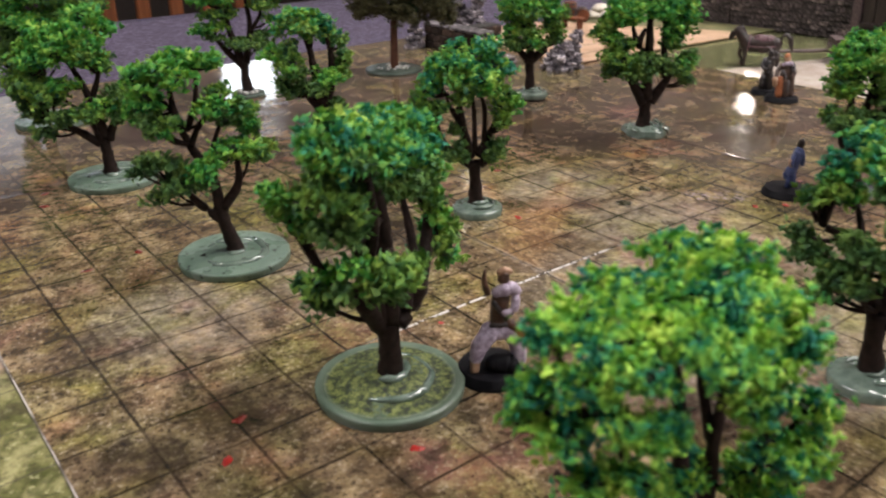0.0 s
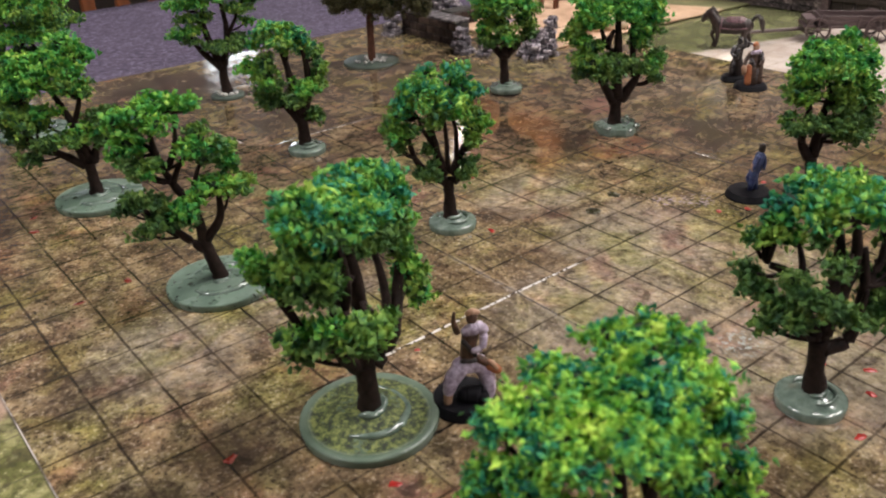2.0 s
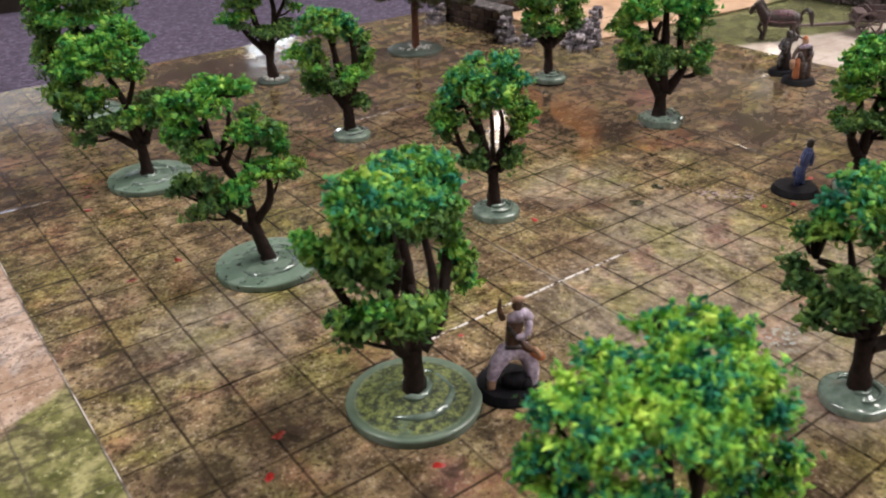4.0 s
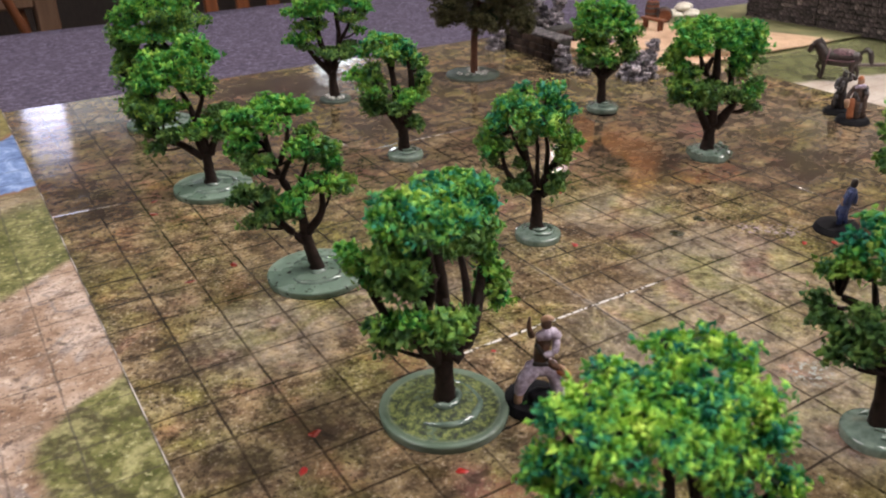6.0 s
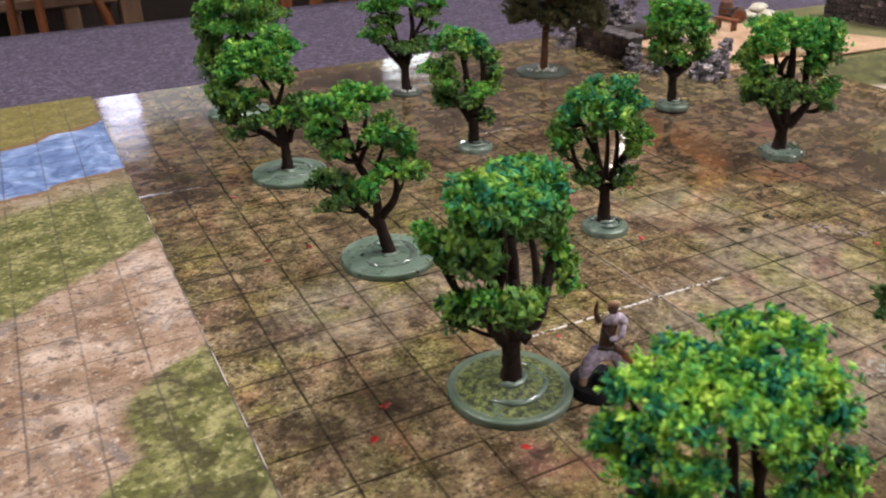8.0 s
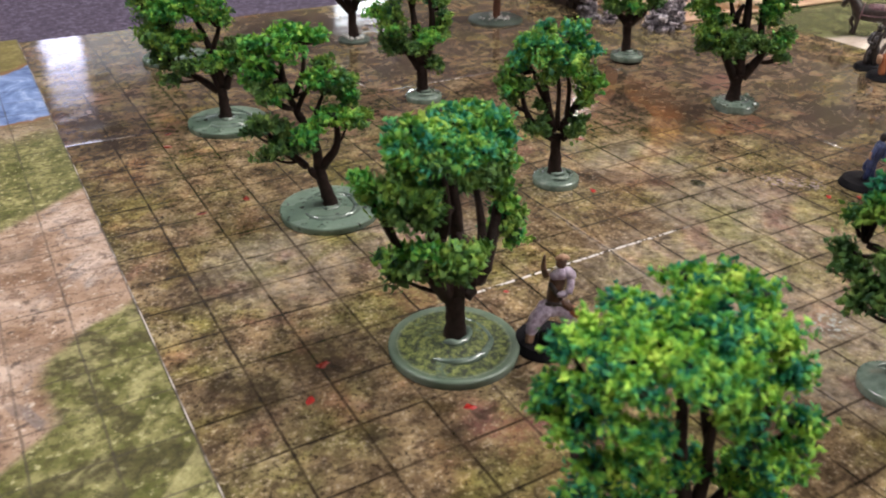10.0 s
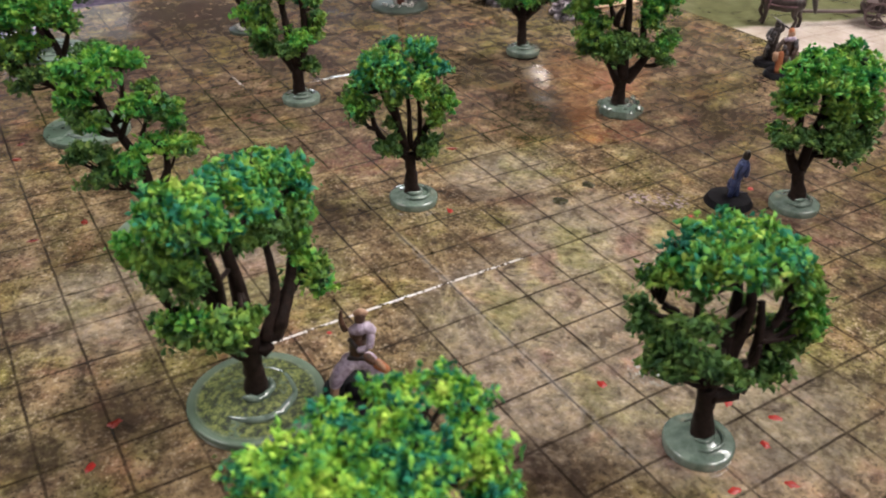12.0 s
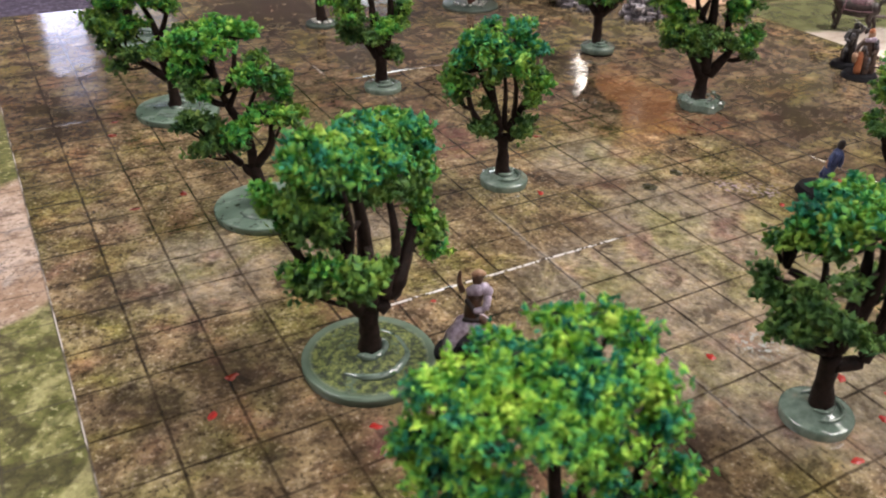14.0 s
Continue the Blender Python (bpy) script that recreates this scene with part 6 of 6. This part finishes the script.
model_tree(0.0435, 0.3830, 0.0135, "pebble",
    [(0.0002, 0, 0.0052, 0.0043), (-0.0009, 0, 0.0166, 0.0033), (-0.0006, 0, 0.0274, 0.0035)],
    [[(-0.0016, 0, 0.0255), (-0.008, 0, 0.0482), (-0.0104, 0, 0.0623), (-0.0078, 0, 0.0807)],
     [(0.0004, 0, 0.0264), (0.0065, 0, 0.0528), (0.0048, 0, 0.0761)],
     [(-0.0021, 0, 0.0245), (-0.0133, 0, 0.0372), (-0.0223, 0, 0.0496)],
     [(0.0064, 0, 0.0495), (0.0133, 0, 0.0599), (0.0173, 0, 0.0692)],
     [(-0.0089, 0, 0.0496), (-0.0143, 0, 0.0693)]],
    [(-0.0042, 0, 0.0872, 0.0137, 0.0062), (0.0111, 0.002, 0.0878, 0.0128, 0.0062), (-0.0185, 0, 0.0809, 0.0118, 0.0063), (0.0236, 0.002, 0.0804, 0.0118, 0.0063), (0.0028, -0.004, 0.0804, 0.0127, 0.0052)],
    [(-0.0268, 0, 0.0748, 0.0118, 0.0058), (-0.0116, -0.002, 0.0751, 0.0098, 0.0047), (0.0173, 0, 0.0701, 0.0128, 0.0057), (0.0297, 0.002, 0.0752, 0.0079, 0.0052), (-0.0082, -0.002, 0.065, 0.0098, 0.0057), (-0.0217, 0, 0.0637, 0.0109, 0.0047), (-0.0294, 0, 0.0525, 0.0119, 0.0058), (-0.0162, -0.002, 0.0547, 0.0099, 0.0052), (0.0232, 0.002, 0.0594, 0.0069, 0.0042)],
    [(0.0158, 0.002, 0.0462, 0.0119, 0.0053), (0.0063, -0.004, 0.0418, 0.0178, 0.0063), (-0.0042, -0.004, 0.0419, 0.0118, 0.0052), (-0.0201, 0, 0.0468, 0.0099, 0.0042)],
    "flat-tiered model tree on a small pebbled base", 26, fill=0, swell=1.05, stout=1.25)
model_tree(0.0257, 0.2288, 0.0128, "small",
    [(-0.0008, 0, 0.0081, 0.0041), (-0.0012, 0, 0.0165, 0.0036), (-0.0016, 0, 0.024, 0.0036)],
    [[(-0.0028, 0, 0.0223), (-0.0104, 0, 0.033), (-0.0166, 0, 0.0419)],
     [(-0.0016, 0, 0.0248), (-0.0048, 0, 0.0438), (-0.0072, 0, 0.0615), (-0.0106, 0, 0.0723)],
     [(-0.0004, 0, 0.0256), (0.0053, 0, 0.0418), (0.0052, 0, 0.0615), (0.0028, 0, 0.0723)],
     [(-0.0088, 0, 0.0314), (-0.0158, 0, 0.0427), (-0.0173, 0, 0.0538)]],
    [(-0.0163, 0.002, 0.0829, 0.0087, 0.0058), (-0.0064, 0, 0.0812, 0.0086, 0.0067), (0.0028, 0.002, 0.0764, 0.0079, 0.0075), (-0.0225, 0.002, 0.0767, 0.0079, 0.0067), (-0.0103, -0.006, 0.0752, 0.0097, 0.0054), (0.0051, 0.002, 0.0691, 0.0071, 0.0059)],
    [(-0.03, 0, 0.0597, 0.0095, 0.0067), (-0.0203, -0.002, 0.0636, 0.0079, 0.0063), (0.013, 0.004, 0.0644, 0.004, 0.0059), (0.0131, 0.002, 0.0551, 0.0072, 0.0068), (0.0108, 0, 0.0458, 0.0072, 0.0068), (0.0028, -0.006, 0.0447, 0.0103, 0.0071), (-0.0219, -0.004, 0.054, 0.011, 0.0079), (-0.0049, -0.004, 0.0717, 0.0063, 0.0041)],
    [(-0.0173, -0.006, 0.0467, 0.0095, 0.0075), (-0.0264, 0, 0.0411, 0.0056, 0.0059), (-0.0206, -0.002, 0.0356, 0.0088, 0.0055), (-0.0088, -0.008, 0.0393, 0.0095, 0.0054), (0.0071, 0, 0.0276, 0.0064, 0.006), (0.0095, 0, 0.0231, 0.004, 0.0043), (-0.0026, -0.006, 0.0371, 0.0071, 0.0046)],
    "slender blue-green model tree on a small base", 28, teal=True, fill=1, swell=1.05, stout=1.25)
model_tree(0.1855, 0.3835, 0.0253, "pebble",
    [(0.0008, 0, 0.0048, 0.0033), (0.0015, 0, 0.0365, 0.0033), (0.0023, 0, 0.077, 0.0027)],
    [[(0.0019, 0, 0.0519), (-0.0182, 0, 0.0646)],
     [(0.0019, 0, 0.0519), (0.0259, 0, 0.0594)],
     [(0.0023, 0, 0.067), (0.0438, 0, 0.0618)]],
    [],
    [(-0.0209, 0, 0.0661, 0.0172, 0.0184), (-0.0002, -0.004, 0.0552, 0.0145, 0.0107), (0.0163, -0.004, 0.0551, 0.0183, 0.0151), (0.0332, -0.004, 0.0576, 0.0151, 0.013), (0.0473, 0, 0.0553, 0.0109, 0.0182), (0.0067, 0, 0.0819, 0.0366, 0.0146), (-0.0283, 0, 0.054, 0.0097, 0.0092), (0.0375, 0, 0.0793, 0.0162, 0.0108), (-0.0189, 0, 0.0844, 0.0161, 0.0107), (0.0526, 0, 0.0466, 0.006, 0.0089)],
    [],
    "model tree of dried olive lichen on a straight stem", 29, bark=RED_BARK, leaves=LICHEN, grain=0.0010, density=0.95, swell=1.15)
model_tree(0.2070, 0.2280, 0.0130, "small",
    [(-0.0011, 0, 0.0095, 0.004), (-0.0017, 0, 0.0229, 0.0033), (-0.0019, 0, 0.0325, 0.004)],
    [[(-0.0025, 0, 0.0302), (-0.0126, 0, 0.041)],
     [(-0.0017, 0, 0.0311), (-0.0029, 0, 0.0534), (-0.0066, 0, 0.0751)],
     [(-0.0004, 0, 0.0311), (0.0117, 0, 0.0423), (0.0182, 0, 0.0511)]],
    [(-0.0127, 0, 0.0829, 0.0139, 0.0078), (0.0034, 0.004, 0.0834, 0.0131, 0.0079), (-0.0182, 0, 0.0738, 0.0102, 0.0069), (0.0151, 0.004, 0.0772, 0.0085, 0.007), (-0.006, -0.004, 0.0724, 0.013, 0.0069)],
    [(-0.0194, 0, 0.0644, 0.0093, 0.0079), (-0.0057, -0.006, 0.0656, 0.0116, 0.0088), (0.011, 0, 0.0664, 0.0117, 0.008), (0.0213, 0.002, 0.0651, 0.0076, 0.007), (0.0145, 0, 0.0555, 0.0104, 0.007), (-0.0161, 0, 0.0535, 0.0093, 0.0069), (-0.0042, -0.006, 0.0526, 0.0111, 0.0069), (0.0204, 0.002, 0.0485, 0.0066, 0.006)],
    [(-0.0115, -0.004, 0.0433, 0.0102, 0.0064), (0.0017, -0.004, 0.0433, 0.0103, 0.006), (0.0159, 0, 0.0445, 0.0076, 0.006), (-0.0174, 0, 0.0446, 0.0075, 0.0059)],
    "upright model tree raised on a black stand", 30, lift=0.0030, swell=1.05, fill=1, stout=1.25)
model_tree(0.0245, -0.1287, 0.0128, "small",
    [(0.0009, 0, 0.0049, 0.0045), (-0.0008, 0, 0.0178, 0.0031), (-0.0013, 0, 0.0283, 0.0033)],
    [[(0.0002, 0, 0.0243), (0.0081, 0, 0.0264), (0.0108, -0.002, 0.033), (0.0108, -0.002, 0.0493), (0.0098, 0, 0.0626)],
     [(-0.0016, 0, 0.0295), (0.0021, 0.004, 0.0446), (0.0033, 0.006, 0.0583), (0.0031, 0.006, 0.0695)],
     [(-0.0003, 0, 0.0308), (0.0053, 0.004, 0.0457), (0.0059, 0.002, 0.0612), (0.0027, 0, 0.0758)],
     [(0.0048, 0, 0.0381), (0.0098, -0.001, 0.0413), (0.0108, -0.002, 0.0486)],
     [(-0.0032, 0, 0.0296), (-0.0096, 0.004, 0.0437), (-0.013, 0.008, 0.0525), (-0.0188, 0.012, 0.0555)],
     [(-0.0081, 0.006, 0.0444), (-0.0066, 0.01, 0.052), (-0.0065, 0.014, 0.0607)],
     [(0.0117, 0, 0.0488), (0.0175, 0.004, 0.0549), (0.0181, 0.004, 0.064)]],
    [(-0.0117, 0.01, 0.0844, 0.007, 0.0043), (0.0018, 0.016, 0.082, 0.0084, 0.0045), (0.0134, 0.016, 0.0799, 0.0074, 0.0046), (-0.0168, 0.012, 0.0764, 0.006, 0.0048), (-0.0185, 0.012, 0.0701, 0.0049, 0.004), (-0.01, 0.002, 0.0808, 0.0087, 0.005), (0.0017, 0.002, 0.0833, 0.0079, 0.0049), (0.0176, 0.008, 0.0784, 0.0062, 0.0049), (0.0195, 0.002, 0.0764, 0.005, 0.0049), (-0.0131, -0.004, 0.0772, 0.0075, 0.0034), (0.0056, -0.01, 0.0836, 0.0064, 0.0045), (-0.0065, -0.014, 0.0873, 0.0058, 0.0044), (-0.0034, -0.016, 0.0834, 0.0042, 0.0017), (0.0199, 0, 0.0728, 0.0035, 0.0024)],
    [(-0.0202, 0.012, 0.0662, 0.0063, 0.003), (-0.0239, 0.014, 0.0645, 0.0034, 0.0026), (0.029, 0.006, 0.0614, 0.0036, 0.0034), (0.021, 0.004, 0.0635, 0.0047, 0.0034), (0.0338, 0.008, 0.0485, 0.0042, 0.0058), (0.0274, 0.006, 0.0531, 0.0057, 0.0061), (-0.0134, 0.008, 0.0662, 0.0045, 0.0016)],
    [(-0.0249, 0.014, 0.0525, 0.0033, 0.0033), (-0.0222, 0.01, 0.0469, 0.0065, 0.0062), (-0.0172, -0.002, 0.0549, 0.0071, 0.0052), (-0.0155, -0.02, 0.0696, 0.0069, 0.0044), (-0.0185, 0, 0.0444, 0.0083, 0.0053), (-0.0145, -0.012, 0.053, 0.0074, 0.0047), (-0.0192, 0.006, 0.0336, 0.0066, 0.0042), (-0.0063, -0.014, 0.0485, 0.0071, 0.0032), (-0.0152, -0.004, 0.0405, 0.0073, 0.0033), (0.0192, 0.002, 0.0409, 0.007, 0.0056), (0.0292, 0.008, 0.0406, 0.0059, 0.0054), (0.0174, -0.002, 0.0353, 0.0068, 0.0039), (0.0016, -0.01, 0.0414, 0.0047, 0.0021), (0.0248, 0.01, 0.0457, 0.0067, 0.0057), (0.0083, 0.012, 0.0525, 0.0057, 0.006)],
    "dense dark-skirted model tree on a small glossy base", 31, teal=True, swell=1.06, fill=1, stout=1.35)
model_tree(0.1975, -0.0310, 0.0132, "small",
    [(0.0002, 0, 0.0087, 0.0043), (-0.0014, 0, 0.0162, 0.0032), (-0.0028, 0, 0.0229, 0.0032)],
    [[(-0.0042, 0, 0.0222), (-0.0091, 0, 0.0321), (-0.0088, 0, 0.0478), (-0.0095, 0, 0.0561)],
     [(-0.0012, 0, 0.0222), (0.0032, 0, 0.0307), (0.0109, 0, 0.0373)],
     [(-0.0021, 0, 0.0235), (0.0003, 0, 0.0415), (0.0005, 0, 0.0576), (-0.0007, 0, 0.068)],
     [(0.0009, 0, 0.0499), (0.0104, 0, 0.0575), (0.0169, 0, 0.065)]],
    [(-0.0091, 0.004, 0.0826, 0.0077, 0.0046), (0.0028, 0.004, 0.0805, 0.0094, 0.0066), (0.0094, 0.004, 0.0867, 0.0047, 0.004), (0.0173, 0.004, 0.0795, 0.0089, 0.006), (-0.0166, 0, 0.0779, 0.0067, 0.0058), (-0.0072, -0.004, 0.0778, 0.0091, 0.0065), (0.0061, -0.004, 0.0755, 0.0093, 0.0066), (0.0225, 0.002, 0.0732, 0.008, 0.0068), (-0.0193, 0, 0.0716, 0.0043, 0.0039), (-0.0134, -0.006, 0.0717, 0.0076, 0.0055), (-0.0019, -0.008, 0.0724, 0.0085, 0.0055), (0.0139, -0.004, 0.0684, 0.0094, 0.006)],
    [(-0.0189, 0, 0.0645, 0.0067, 0.0065), (-0.0171, 0, 0.0576, 0.0068, 0.0052), (-0.0114, -0.006, 0.064, 0.007, 0.0058), (-0.0146, -0.004, 0.0579, 0.0061, 0.0042), (0.0034, -0.006, 0.064, 0.0081, 0.0056), (0.024, 0, 0.0605, 0.008, 0.0061), (0.0077, -0.006, 0.0571, 0.0088, 0.005), (0.0222, -0.002, 0.0538, 0.008, 0.0061), (-0.0199, 0, 0.0454, 0.0056, 0.0046)],
    [(-0.0164, -0.002, 0.0401, 0.0069, 0.0046), (-0.0091, -0.006, 0.0447, 0.0075, 0.0049), (0.0022, -0.008, 0.0428, 0.011, 0.0063), (0.0146, -0.006, 0.0433, 0.0102, 0.0068), (0.0263, 0, 0.0436, 0.0082, 0.0069), (0.0152, -0.004, 0.0345, 0.0113, 0.0058), (0.0258, 0, 0.0356, 0.0072, 0.0063), (0.0063, -0.008, 0.0505, 0.0081, 0.0043)],
    "forked model tree beside the blue figurine", 32, fill=1, swell=1.05, stout=1.25)
model_tree(-0.1107, -0.1434, 0.0250, "wide",
    [(0.015, 0, 0.0019, 0.0036), (0.0132, 0, 0.0111, 0.0031), (0.0117, 0, 0.0188, 0.0031)],
    [[(0.0112, 0, 0.0189), (0.0059, 0, 0.0433), (0.0035, 0, 0.0634), (-0.002, 0, 0.0784)],
     [(0.0123, 0, 0.02), (0.0139, 0, 0.0367), (0.0115, 0, 0.0513), (0.0146, 0, 0.0707)],
     [(0.013, 0, 0.02), (0.0194, 0, 0.031), (0.0232, 0, 0.0448), (0.0271, 0, 0.0647)],
     [(0.011, 0, 0.0185), (-0.0013, 0, 0.0371), (-0.0141, 0, 0.06)],
     [(0.0107, 0, 0.0178), (-0.0047, 0, 0.0263), (-0.0216, 0, 0.0441)],
     [(0.0118, 0, 0.0493), (0.008, 0, 0.0671), (0.007, 0, 0.0835)],
     [(0.0134, 0, 0.0188), (0.0278, 0, 0.0274), (0.0347, 0, 0.0403)]],
    [(0.0035, 0.014, 0.0881, 0.0052, 0.0039), (0.0145, 0.016, 0.0868, 0.0069, 0.0036), (0.0223, 0.012, 0.0838, 0.0062, 0.0041), (-0.0093, 0.012, 0.0817, 0.0066, 0.0039), (-0.0185, 0.002, 0.0812, 0.007, 0.0042), (-0.0059, 0.004, 0.0843, 0.0064, 0.0045), (-0.0016, -0.002, 0.0815, 0.0071, 0.0051), (0.0092, 0.002, 0.0822, 0.0066, 0.0049), (0.0214, 0.004, 0.0802, 0.0068, 0.0051), (0.0274, 0.002, 0.078, 0.0053, 0.0048), (-0.0261, -0.002, 0.0804, 0.0055, 0.0044), (-0.0157, -0.01, 0.0811, 0.0067, 0.0046), (-0.0039, -0.014, 0.0831, 0.0067, 0.0043), (0.0097, -0.01, 0.0792, 0.007, 0.0048), (0.0263, -0.002, 0.0721, 0.0061, 0.0048), (0.0064, 0.01, 0.084, 0.0045, 0.0038), (0.003, -0.006, 0.0832, 0.0056, 0.0041), (0.0048, 0.006, 0.0899, 0.0052, 0.0034), (0.002, -0.002, 0.0868, 0.0056, 0.0042), (0.0009, -0.01, 0.0812, 0.0052, 0.0041), (-0.0084, -0.006, 0.0835, 0.0055, 0.0041), (0.0119, -0.006, 0.0827, 0.0057, 0.0042)],
    [(-0.029, -0.004, 0.0694, 0.0063, 0.0048), (-0.0309, -0.004, 0.0621, 0.004, 0.0033), (-0.0207, -0.012, 0.0741, 0.0068, 0.0046), (-0.0124, -0.018, 0.079, 0.0055, 0.0045), (0.0035, -0.018, 0.0786, 0.0057, 0.004), (0.0164, -0.01, 0.0715, 0.0058, 0.004), (0.0323, -0.002, 0.0563, 0.0064, 0.0034), (-0.0233, -0.01, 0.0617, 0.0064, 0.0042), (-0.0152, -0.018, 0.0687, 0.0057, 0.0043), (-0.0076, -0.02, 0.0686, 0.0038, 0.0043), (0.0102, -0.014, 0.0676, 0.0057, 0.0038), (0.0297, -0.006, 0.0463, 0.0064, 0.0038), (-0.0045, -0.022, 0.0838, 0.0039, 0.003), (0.0039, -0.002, 0.0394, 0.0041, 0.0041), (0.0101, 0.002, 0.0415, 0.0036, 0.0041)],
    [(0.0204, -0.006, 0.0509, 0.0059, 0.0046), (0.0198, 0, 0.0386, 0.0059, 0.0049), (-0.0181, -0.01, 0.0501, 0.0066, 0.0044), (-0.0087, -0.014, 0.0518, 0.0053, 0.0046), (-0.022, -0.006, 0.036, 0.0062, 0.0041), (-0.0112, -0.01, 0.0374, 0.0069, 0.0046), (0.0268, -0.004, 0.034, 0.0058, 0.0039), (-0.0158, -0.008, 0.029, 0.0071, 0.0042), (-0.0036, -0.01, 0.0291, 0.0048, 0.0037), (0.0337, -0.002, 0.0255, 0.0052, 0.0037), (-0.002, -0.008, 0.0378, 0.0044, 0.003)],
    "broad flat-topped model tree with several stems", 20, grain=0.00125, swell=1.16, fill=1, leaves=LEAF_BRIGHT)
